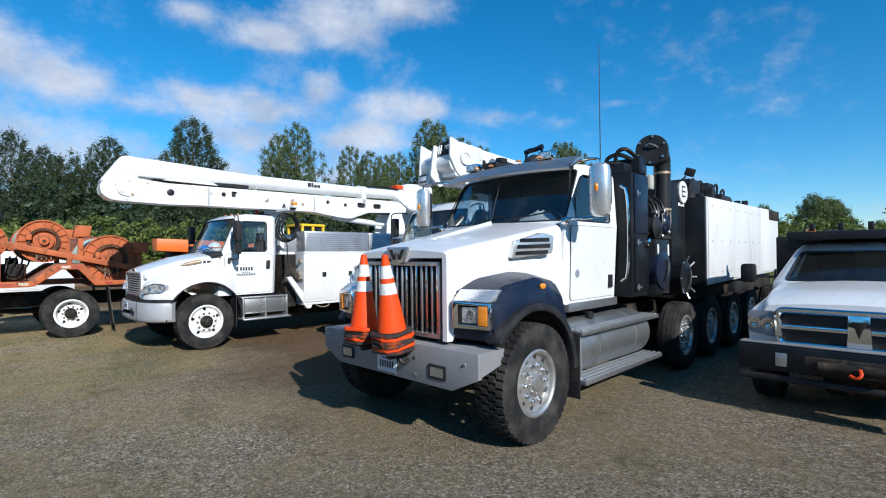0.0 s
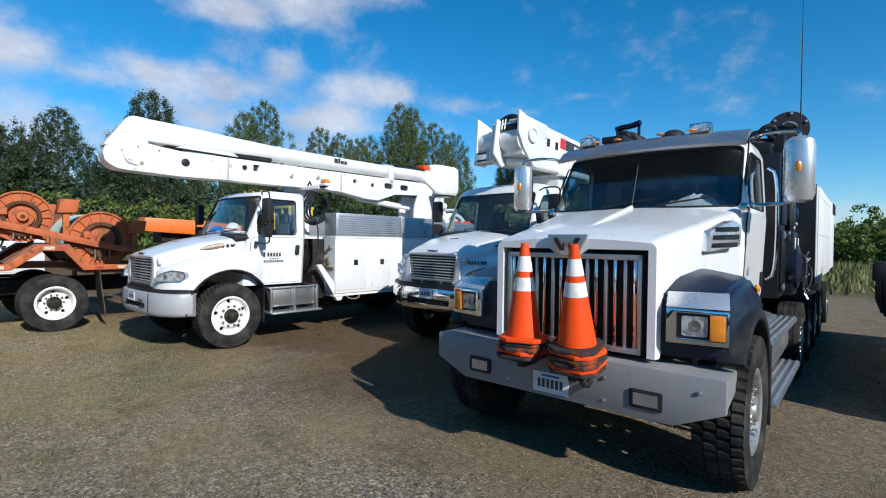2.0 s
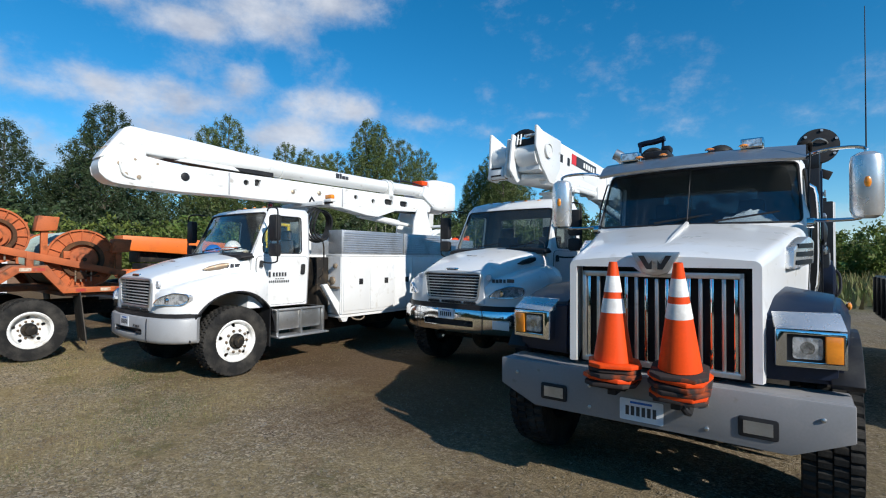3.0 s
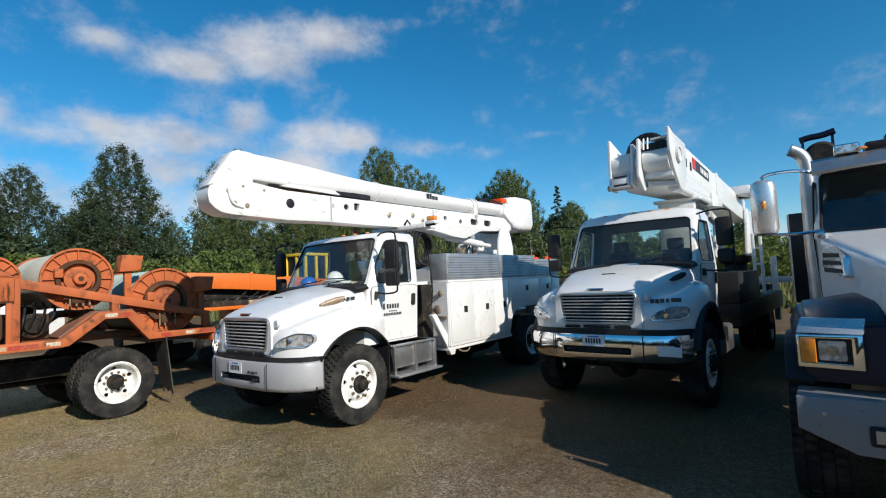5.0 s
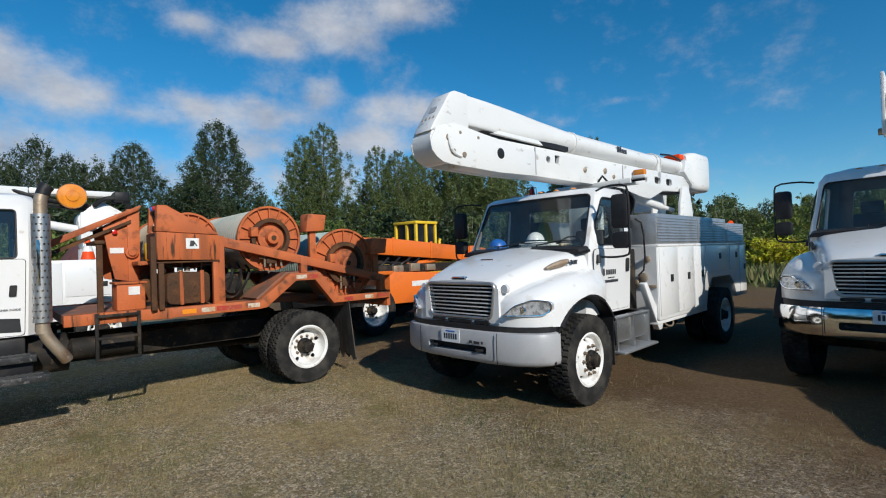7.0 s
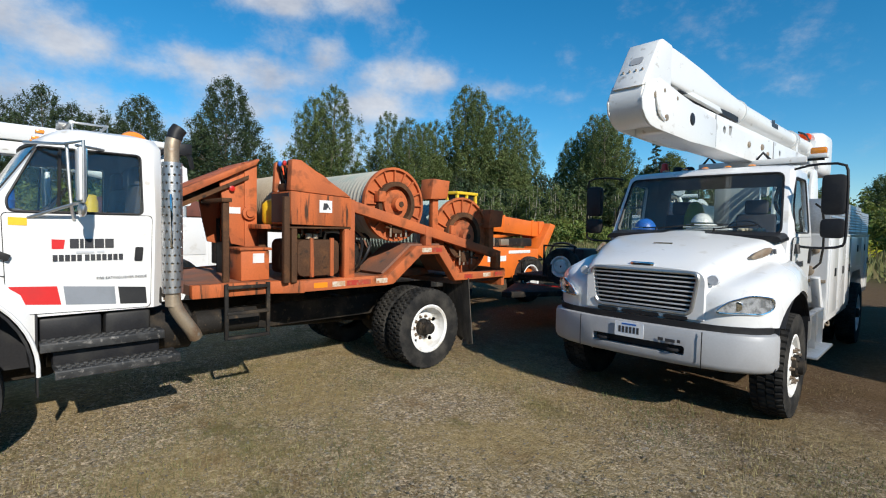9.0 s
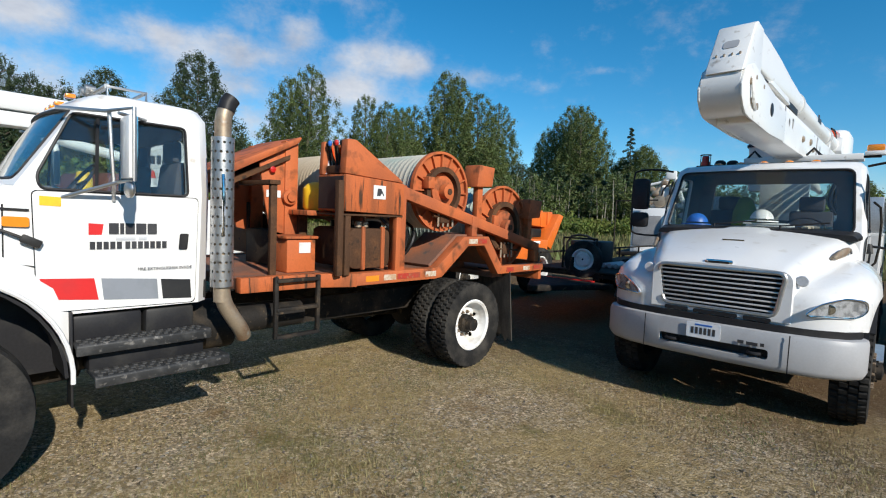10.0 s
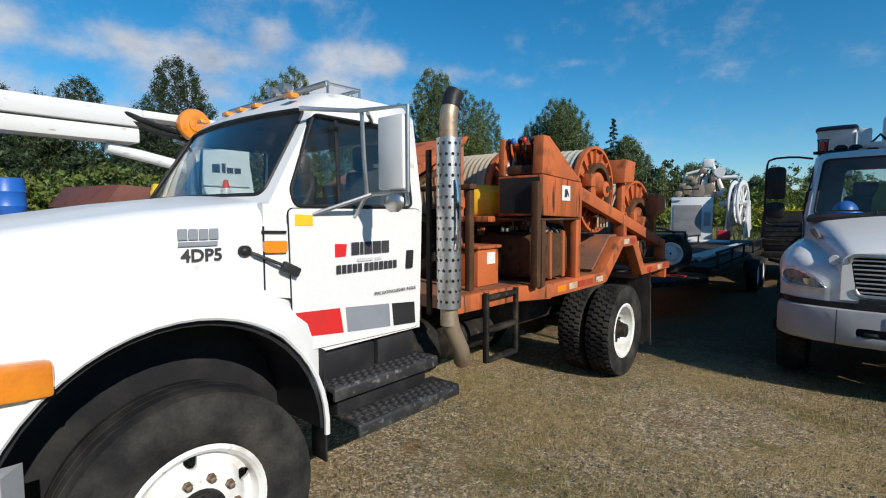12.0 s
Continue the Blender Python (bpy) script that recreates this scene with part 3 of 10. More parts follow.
# ---- ground ----
def ground_material():
    m = bpy.data.materials.new("gravel_and_dry_grass")
    m.use_nodes = True
    t = m.node_tree
    b = t.nodes["Principled BSDF"]
    co = t.nodes.new("ShaderNodeTexCoord").outputs["Object"]

    def noisy(scale, detail=5.0, rough=0.55):
        n = t.nodes.new("ShaderNodeTexNoise")
        n.inputs["Scale"].default_value, n.inputs["Detail"].default_value, n.inputs["Roughness"].default_value = scale, detail, rough
        t.links.new(co, n.inputs["Vector"])
        return n.outputs["Fac"]

    def span(v, a, z, lo=0.0, hi=1.0):
        n = t.nodes.new("ShaderNodeMapRange")
        for k, x in (("From Min", a), ("From Max", z), ("To Min", lo), ("To Max", hi)):
            n.inputs[k].default_value = x
        t.links.new(v, n.inputs["Value"])
        return n.outputs[0]

    def mixed(f, a, z):
        n = t.nodes.new("ShaderNodeMix")
        n.data_type = "RGBA"
        t.links.new(f, n.inputs[0])
        for i, v in ((6, a), (7, z)):
            if isinstance(v, tuple):
                n.inputs[i].default_value = (*v, 1)
            else:
                t.links.new(v, n.inputs[i])
        return n.outputs[2]

    def maths(op, a, z):
        n = t.nodes.new("ShaderNodeMath")
        n.operation = op
        for i, v in enumerate((a, z)):
            if isinstance(v, float):
                n.inputs[i].default_value = v
            else:
                t.links.new(v, n.inputs[i])
        return n.outputs[0]

    stones = t.nodes.new("ShaderNodeTexVoronoi")
    stones.inputs["Scale"].default_value = 55
    t.links.new(co, stones.inputs["Vector"])
    big = t.nodes.new("ShaderNodeTexVoronoi")
    big.inputs["Scale"].default_value = 24
    t.links.new(co, big.inputs["Vector"])
    sepc = t.nodes.new("ShaderNodeSeparateColor")
    t.links.new(stones.outputs["Color"], sepc.inputs[0])
    sepb = t.nodes.new("ShaderNodeSeparateColor")
    t.links.new(big.outputs["Color"], sepb.inputs[0])
    dirt = mixed(noisy(34.0, 6.0, 0.7), (0.07, 0.052, 0.030), (0.40, 0.30, 0.18))
    pebble = mixed(sepc.outputs[0], (0.06, 0.050, 0.036), (0.66, 0.54, 0.39))
    gravel = mixed(span(sepc.outputs[1], 0.25, 0.42), dirt, pebble)
    gravel = mixed(maths("MULTIPLY", span(sepb.outputs[1], 0.80, 0.84), span(big.outputs["Distance"], 0.42, 0.34)), gravel, mixed(sepb.outputs[0], (0.13, 0.12, 0.11), (0.42, 0.40, 0.36)))
    straw = mixed(noisy(60.0, 6.0, 0.75), (0.135, 0.098, 0.04), (0.50, 0.375, 0.18))
    moss = mixed(noisy(90.0, 5.0, 0.75), (0.06, 0.062, 0.018), (0.18, 0.165, 0.055))
    base = mixed(span(maths("ADD", noisy(0.55, 6.0, 0.6), maths("MULTIPLY", noisy(9.0, 5.0), 0.35)), 0.52, 0.80, 0.0, 0.8), gravel, straw)
    base = mixed(span(maths("ADD", noisy(0.9, 5.0, 0.65), maths("MULTIPLY", noisy(16.0, 5.0), 0.3)), 0.72, 0.86, 0.0, 0.7), base, moss)
    base = mixed(span(noisy(1.7, 5.0, 0.65), 0.56, 0.70, 0.0, 0.5), base, (0.17, 0.10, 0.045))
    clod = t.nodes.new("ShaderNodeHueSaturation")
    t.links.new(span(noisy(11.0, 8.0, 0.78), 0.3, 0.7, 0.62, 1.38), clod.inputs["Value"])
    t.links.new(base, clod.inputs["Color"])
    base = clod.outputs[0]
    sep = t.nodes.new("ShaderNodeSeparateXYZ")
    t.links.new(co, sep.inputs[0])
    # greyer, darker gravel on the east side, drier and paler ground in the west
    drift = maths("ADD", sep.outputs[0], maths("MULTIPLY", noisy(0.5, 4.0), 4.0))
    wash = t.nodes.new("ShaderNodeHueSaturation")
    t.links.new(span(drift, -10.0, 0.0, 1.28, 0.82), wash.inputs["Value"])
    t.links.new(span(drift, -10.0, 0.0, 1.04, 0.82), wash.inputs["Saturation"])
    t.links.new(base, wash.inputs["Color"])
    base = wash.outputs[0]
    # bare brown soil along the parked row, also darkened to deepen the trucks' shade
    soil = mixed(noisy(22.0, 7.0, 0.75), (0.050, 0.028, 0.016), (0.20, 0.125, 0.068))
    row = maths("ADD", sep.outputs[1], maths("ADD", maths("MULTIPLY", noisy(0.45, 5.0), 4.5), maths("MULTIPLY", noisy(5.0, 5.0), 1.6)))
    base = mixed(maths("MULTIPLY", span(row, 4.9, 7.2, 0.0, 0.86), span(drift, -1.0, -4.0, 0.12, 1.0)), base, soil)
    # meadow beyond the yard
    edge = maths("MAXIMUM", span(maths("ADD", sep.outputs[1], maths("MULTIPLY", noisy(0.3), 8.0)), 24.0, 31.0), span(maths("ADD", sep.outputs[0], maths("MULTIPLY", noisy(0.3), 8.0)), -34.0, -42.0))
    meadow = mixed(noisy(1.5, 8.0, 0.7), (0.055, 0.075, 0.018), (0.20, 0.17, 0.075))
    base = mixed(edge, base, meadow)
    t.links.new(base, b.inputs["Base Color"])
    b.inputs["Roughness"].default_value = 0.95
    b.inputs["Specular IOR Level"].default_value = 0.08
    h = maths("ADD", maths("MULTIPLY", stones.outputs["Distance"], -0.7), maths("ADD", maths("MULTIPLY", noisy(120.0, 4.0, 0.7), 0.9), maths("MULTIPLY", noisy(14.0, 5.0, 0.6), 1.0)))
    bu = t.nodes.new("ShaderNodeBump")
    bu.inputs["Strength"].default_value, bu.inputs["Distance"].default_value = 1.0, 0.025
    t.links.new(h, bu.inputs["Height"])
    t.links.new(bu.outputs[0], b.inputs["Normal"])
    return m


bm = B()
GX = [-2200, -600, -200, -120, -80, -60, -45] + [-40 + i * 0.5 for i in range(101)] + [15, 25, 50, 100, 300, 900, 2200]
GY = [-2200, -500, -150, -60, -30, -15] + [-8 + i * 0.5 for i in range(69)] + [32, 45, 60, 90, 150, 400, 900, 2200]
grid = [[bm.verts.new((x, y, (noise.noise((x * 0.7, y * 0.7, 0)) * 0.016 + noise.noise((x * 2.1, y * 2.1, 4)) * 0.008 - 0.012) if -40 < x < 10 and -8 < y < 26 else -0.012)) for y in GY] for x in GX]
for i in range(len(GX) - 1):
    for j in range(len(GY) - 1):
        bm.faces.new((grid[i][j], grid[i + 1][j], grid[i + 1][j + 1], grid[i][j + 1]))
ground = part("ground", bm, ground_material())
tagged(ground, "flat yard of brown gravel and worn dry grass", "ground", kind="structure")

PEBBLE = surf("pebble", (0.19, 0.16, 0.12), 0.9, c2=(0.11, 0.093, 0.072), scale=9, grain=0.1, island=0.3, spec=0.15)
BLADE = surf("dry_grass_blade", (0.27, 0.21, 0.095), 0.8, c2=(0.09, 0.105, 0.03), scale=0.8, lo=0.42, hi=0.6, grain=0.05, island=0.4)


def near_yard(rng):
    """A place on the open ground between the camera's side of the yard and the parked trucks."""
    while True:
        x, y = rng.uniform(-15, 3), rng.uniform(-3.5, 4.5)
        if rng.random() < 0.25 + 0.75 * math.exp(-((y - 1.2 - 0.15 * x) / 2.5) ** 2):
            return x, y


rng = random.Random(5)
verts, faces = [], []
for _ in range(20000):
    x, y = near_yard(rng)
    s = rng.choice((0.004, 0.005, 0.006, 0.006, 0.008, 0.011)) * rng.uniform(0.7, 1.3)
    k = len(verts)
    a0 = rng.uniform(0, 6.28)
    for i in range(5):
        a = a0 + i * 2 * math.pi / 5
        verts.append((x + math.cos(a) * s * rng.uniform(0.8, 1.3), y + math.sin(a) * s * rng.uniform(0.8, 1.3), rng.uniform(-0.006, 0.001)))
    for i in range(5):
        a = a0 + 0.4 + i * 2 * math.pi / 5
        verts.append((x + math.cos(a) * s * 0.6, y + math.sin(a) * s * 0.6, s * rng.uniform(0.25, 0.5)))
    faces += [(k + i, k + (i + 1) % 5, k + 5 + (i + 1) % 5, k + 5 + i) for i in range(5)] + [tuple(k + 5 + i for i in range(5))]
me = bpy.data.meshes.new("pebbles")
me.from_pydata(verts, [], faces)
me.materials.append(PEBBLE)
tagged(new("pebbles", me), "loose grey and brown pebbles scattered over the yard", "gravel", kind="stuff")

verts, faces = [], []
for i in range(4600):
    west = i >= 1500
    cx, cy = (rng.uniform(-15.5, -8), rng.uniform(-5, 3)) if west else (rng.uniform(-17, 4), rng.uniform(-3, 9))
    if noise.noise((cx * 0.5, cy * 0.5, 7)) < (-0.25 if west else -0.05):
        continue
    spread = rng.uniform(0.05, 0.22)
    for _ in range(rng.randint(10, 30)):
        x, y = rng.gauss(cx, spread), rng.gauss(cy, spread)
        h, a, l = rng.uniform(0.01, 0.04), rng.uniform(0, 6.28), rng.uniform(0.006, 0.04)
        k = len(verts)
        w = rng.uniform(0.0015, 0.003)
        verts += [(x - math.sin(a) * w, y + math.cos(a) * w, -0.01), (x + math.sin(a) * w, y - math.cos(a) * w, -0.01), (x + math.cos(a) * l, y + math.sin(a) * l, h)]
        faces.append((k, k + 1, k + 2))
me = bpy.data.meshes.new("grass_tufts")
me.from_pydata(verts, [], faces)
me.materials.append(BLADE)
tagged(new("grass_tufts", me), "short dry grass tufts in the gravel", "grass", kind="stuff")


# ---- cabs: every vehicle looks towards -y, y runs back from its bumper ----
def between(rows, z, k):
    for a, b in zip(rows, rows[1:]):
        if a[0] <= z <= b[0]:
            return a[k] + (b[k] - a[k]) * (z - a[0]) / (b[0] - a[0])
    return rows[-1][k] if z > rows[-1][0] else rows[0][k]


def slab(bm, pts, rows, o0, o1, side=1):
    """A panel on a cab's flank: points (y, z), from o0 to o1 metres outside the flank."""
    lo = [bm.verts.new((side * (between(rows, z, 3) + o0), y, z)) for y, z in pts]
    hi = [bm.verts.new((side * (between(rows, z, 3) + o1), y, z)) for y, z in pts]
    n = len(pts)
    bm.faces.new(lo), bm.faces.new(hi)
    for i in range(n):
        bm.faces.new((lo[i], lo[(i + 1) % n], hi[(i + 1) % n], hi[i]))
    return bm


def rounded(pts, r, n=4):
    """A polygon with its corners rounded."""
    out = []
    for i, p in enumerate(pts):
        p, a, b = Vector(p), Vector(pts[i - 1]), Vector(pts[(i + 1) % len(pts)])
        da, db = (a - p), (b - p)
        k = min(r, da.length * 0.45, db.length * 0.45)
        s, e = p + da.normalized() * k, p + db.normalized() * k
        for j in range(n + 1):
            t = j / n
            q = s * (1 - t) ** 2 + p * 2 * t * (1 - t) + e * t * t
            out.append((q.x, q.y))
    return out


def cab(t, rows, paint, screen, window, door, seal=BLACK, tint=GLASS, rear=None):
    """Shell with real window openings, glass, seals, doors, and a plain interior. rows: z, front y, back y, half width, bow."""
    shell, room = B(), B()
    loft(shell, [plan(z, y0, y1, w, bow) for z, y0, y1, w, bow in rows])
    inner = [(z, y0 + 0.06, y1 - 0.05, w - 0.05, bow) for z, y0, y1, w, bow in rows[:-1]]
    inner[0] = (rows[0][0] + 0.08, *inner[0][1:])
    inner[-1] = (rows[-1][0] - 0.05, *inner[-1][1:])
    loft(room, [plan(*r) for r in inner])
    cuts = [room, prism(B(), screen, "y", rows[0][1] - 0.6, rows[-2][1] + 0.2), prism(B(), window, "x", -2, 2)]
    if rear:
        cuts.append(prism(B(), rear, "y", rows[0][2] - 0.15, rows[0][2] + 0.4))
    shell_ob = part("cab", carve(shell, *cuts), paint, t)
    shell_ob.data.materials.append(TRIM)
    middle = Vector((0, (rows[1][1] + rows[1][2]) / 2 + 0.1, (rows[0][0] + rows[-1][0]) / 2 + 0.2))
    for f in shell_ob.data.polygons:
        c = f.center
        if f.normal.dot((middle - c).normalized()) > 0.12 and between(rows, c.z, 3) - abs(c.x) > 0.03 and c.y > between(rows, c.z, 1) + 0.04:
            f.material_index = 1
    # windscreen
    zs = [p[1] for p in screen]
    z0, z1 = min(zs) - 0.015, max(zs) + 0.015
    b0, b1 = max(abs(p[0]) for p in screen if p[1] < min(zs) + 0.1) + 0.015, max(abs(p[0]) for p in screen if p[1] > max(zs) - 0.1) + 0.015
    bm = B()
    rings = []
    for i in range(5):
        k = i / 4
        z, half = z0 + (z1 - z0) * k, b0 + (b1 - b0) * k
        y, w, bow = between(rows, z, 1), between(rows, z, 3), between(rows, z, 4)
        xs = [half * (j / 6 - 1) for j in range(13)]
        rings.append([(x, y + bow * (x / (w - 0.04)) ** 2 + 0.012, z) for x in xs] + [(x, y + bow * (x / (w - 0.04)) ** 2 + 0.018, z) for x in reversed(xs)])
    loft(bm, rings)
    ws = part("windscreen", bm, tint, t)
    ws.visible_shadow = False
    bm = B()
    loop = []
    for x, z in screen + [screen[0]]:
        y, w, bow = between(rows, z, 1), between(rows, z, 3), between(rows, z, 4)
        loop.append((x, y + bow * (x / (w - 0.04)) ** 2 + 0.002, z))
    dense = []
    for a, b in zip(loop, loop[1:]):
        for j in range(6):
            k = j / 6
            x, z = a[0] + (b[0] - a[0]) * k, a[2] + (b[2] - a[2]) * k
            y, w, bow = between(rows, z, 1), between(rows, z, 3), between(rows, z, 4)
            dense.append((x, y + bow * (x / (w - 0.04)) ** 2 + 0.002, z))
    tube(bm, dense + [dense[0]], 0.012, 6)
    part("windscreen_seal", bm, seal, t)
    for side in (1, -1):
        bm = slab(B(), window, rows, -0.028, -0.022, side)
        g = part("side_window", bm, tint, t)
        g.visible_shadow = False
        bm = B()
        tube(bm, [(side * (between(rows, z, 3) + 0.001), y, z) for y, z in window + [window[0]]], 0.009, 6)
        part("window_seal", bm, seal, t)
        bm = slab(B(), door, rows, -0.004, 0.011, side)
        bmesh.ops.bevel(bm, geom=list(bm.edges), offset=0.005, segments=2, affect="EDGES")
        d = part("door", bm, paint, t)
        # dark gap round the door
        bm = B()
        tube(bm, [(side * (between(rows, z, 3) + 0.002), y, z) for y, z in door + [door[0]]], 0.0055, 5)
        part("door_gap", bm, BLACK, d)
    if rear:
        bm = prism(B(), rear, "y", rows[0][2] - 0.03, rows[0][2] - 0.024)
        g = part("rear_window", bm, tint, t)
        g.visible_shadow = False
    # inside
    zf, yb = rows[0][0] + 0.1, rows[0][2]
    wid = rows[1][3] - 0.1
    y0 = between(rows, z0, 1)
    bm = B()
    prism(bm, [(y0 + 0.1, z0 - 0.45), (y0 + 0.1, z0 - 0.03), (y0 + 0.30, z0 - 0.02), (y0 + 0.42, z0 - 0.12), (y0 + 0.40, z0 - 0.45)], "x", -wid, wid, 0.02)
    part("dashboard", bm, DASH, t)
    for x in (0.45, -0.45):
        bm = B()
        box(bm, x - 0.24, x + 0.24, yb - 0.62, yb - 0.12, zf + 0.25, zf + 0.42, 0.05)
        prism(bm, [(yb - 0.22, zf + 0.35), (yb - 0.14, zf + 1.0), (yb - 0.06, zf + 1.0), (yb - 0.10, zf + 0.35)], "x", x - 0.22, x + 0.22, 0.03)
        box(bm, x - 0.13, x + 0.13, yb - 0.15, yb - 0.07, zf + 1.0, zf + 1.18, 0.03)
        part("seat", bm, SEAT, t)
    bm = B()
    c = Vector((0.45, y0 + 0.5, z0 - 0.0))
    ring = [c + Vector((math.cos(2 * math.pi * i / 20) * 0.21, math.sin(2 * math.pi * i / 20) * 0.12, math.sin(2 * math.pi * i / 20) * 0.17)) for i in range(21)]
    tube(bm, ring, 0.014, 6)
    rod(bm, c, c + Vector((0, -0.15, -0.2)), 0.03)
    for a in (0.2, 2.9, 4.7):
        rod(bm, c, c + Vector((math.cos(a) * 0.21, math.sin(a) * 0.12, math.sin(a) * 0.17)), 0.012, n=6)
    part("steering_wheel", bm, BLACK, t)


def chassis(t, y0, y1, axles, low=0.62):
    for x in (0.42, -0.42):
        bm = B()
        prism(bm, [(x - 0.04, low), (x + 0.04, low), (x + 0.04, low + 0.26), (x - 0.04, low + 0.26)], "y", y0, y1, 0.006)
        part("frame_rail", bm, CHASSIS, t)
    for k in range(int((y1 - y0) / 1.1)):
        bm = box(B(), -0.38, 0.38, y0 + 0.4 + k * 1.1, y0 + 0.52 + k * 1.1, low + 0.05, low + 0.2, 0.01)
        part("cross_member", bm, CHASSIS, t)
    bm = B()
    box(bm, -0.36, 0.36, y0 + 0.5, y0 + 1.7, low - 0.22, low + 0.24, 0.06)
    lathe(bm, [(y0 + 1.7, 0.2), (y0 + 2.5, 0.13), (y0 + 2.55, 0.06)], (0, 0, low + 0.02), "y", 14)
    part("engine_sump", bm, CHASSIS, t)
    bm = B()
    rod(bm, (0, y0 + 2.5, low), (0, axles[-1][0], axles[-1][1]), 0.05, n=10)
    part("drive_shaft", bm, CHASSIS, t)
    for y, h in axles:
        bm = B()
        rod(bm, (-0.95, y, h), (0.95, y, h), 0.075)
        ball(bm, (0, y, h), 0.22, 0.2, 0.22)
        part("axle", bm, CHASSIS, t)


def lamp(t, pts, y, depth, name="headlight", bowls=0, body=None):
    """A headlamp let into a front: pts (x, z) of its outline."""
    bm = prism(B(), pts, "y", y + 0.012, y + depth)
    ob = part(name, bm, body or LAMP, t)
    x0, x1 = min(p[0] for p in pts), max(p[0] for p in pts)
    for k in range(bowls):
        z = (min(p[1] for p in pts) + max(p[1] for p in pts)) / 2
        bm = B()
        lathe(bm, [(y + 0.012, 0.062), (y + 0.006, 0.066), (y + 0.004, 0.05), (y + 0.011, 0.03)], (x0 + (x1 - x0) * (k + 0.5) / bowls, 0, z), "y", 18)
        part("reflector", bm, CHROME, ob)
    bm = prism(B(), pts, "y", y, y + 0.01, 0.003)
    part("lens", bm, LENS, ob).visible_shadow = False
    cx, cz = sum(p[0] for p in pts) / len(pts), sum(p[1] for p in pts) / len(pts)
    bm = B()
    lathe(bm, [(y + 0.012, 0.04), (y + 0.02, 0.05), (y + 0.026, 0.05)], (cx, 0, cz), "y", 16)
    part("bulb", bm, CHROME, ob)
    return ob


def mirror(t, x, y, z0, z1, w=0.2, d=0.09, arms=(), shell=BLACK, name="mirror"):
    bm = B()
    prism(bm, rounded([(x - w / 2, z0), (x + w / 2, z0), (x + w / 2, z1), (x - w / 2, z1)], 0.05), "y", y - d / 2, y + d / 2, 0.015)
    ob = part(name, bm, shell, t)
    bm = B()
    prism(bm, rounded([(x - w / 2 + 0.02, z0 + 0.02), (x + w / 2 - 0.02, z0 + 0.02), (x + w / 2 - 0.02, z1 - 0.02), (x - w / 2 + 0.02, z1 - 0.02)], 0.04), "y", y + d / 2 - 0.002, y + d / 2 + 0.004)
    part("mirror_glass", bm, CHROME, ob)
    for path in arms:
        bm = B()
        tube(bm, path, 0.013, 8, smooth=1)
        part("mirror_arm", bm, shell if shell is BLACK else CHROME, ob)
    return ob


# ---- bucket truck cab and nose, used twice ----
M2_ROWS = [(0.97, 1.28, 2.50, 0.99, 0.05), (1.80, 1.28, 2.52, 1.02, 0.12), (2.54, 1.62, 2.54, 0.95, 0.12), (2.65, 1.76, 2.52, 0.90, 0.10), (2.71, 1.95, 2.42, 0.66, 0.05)]


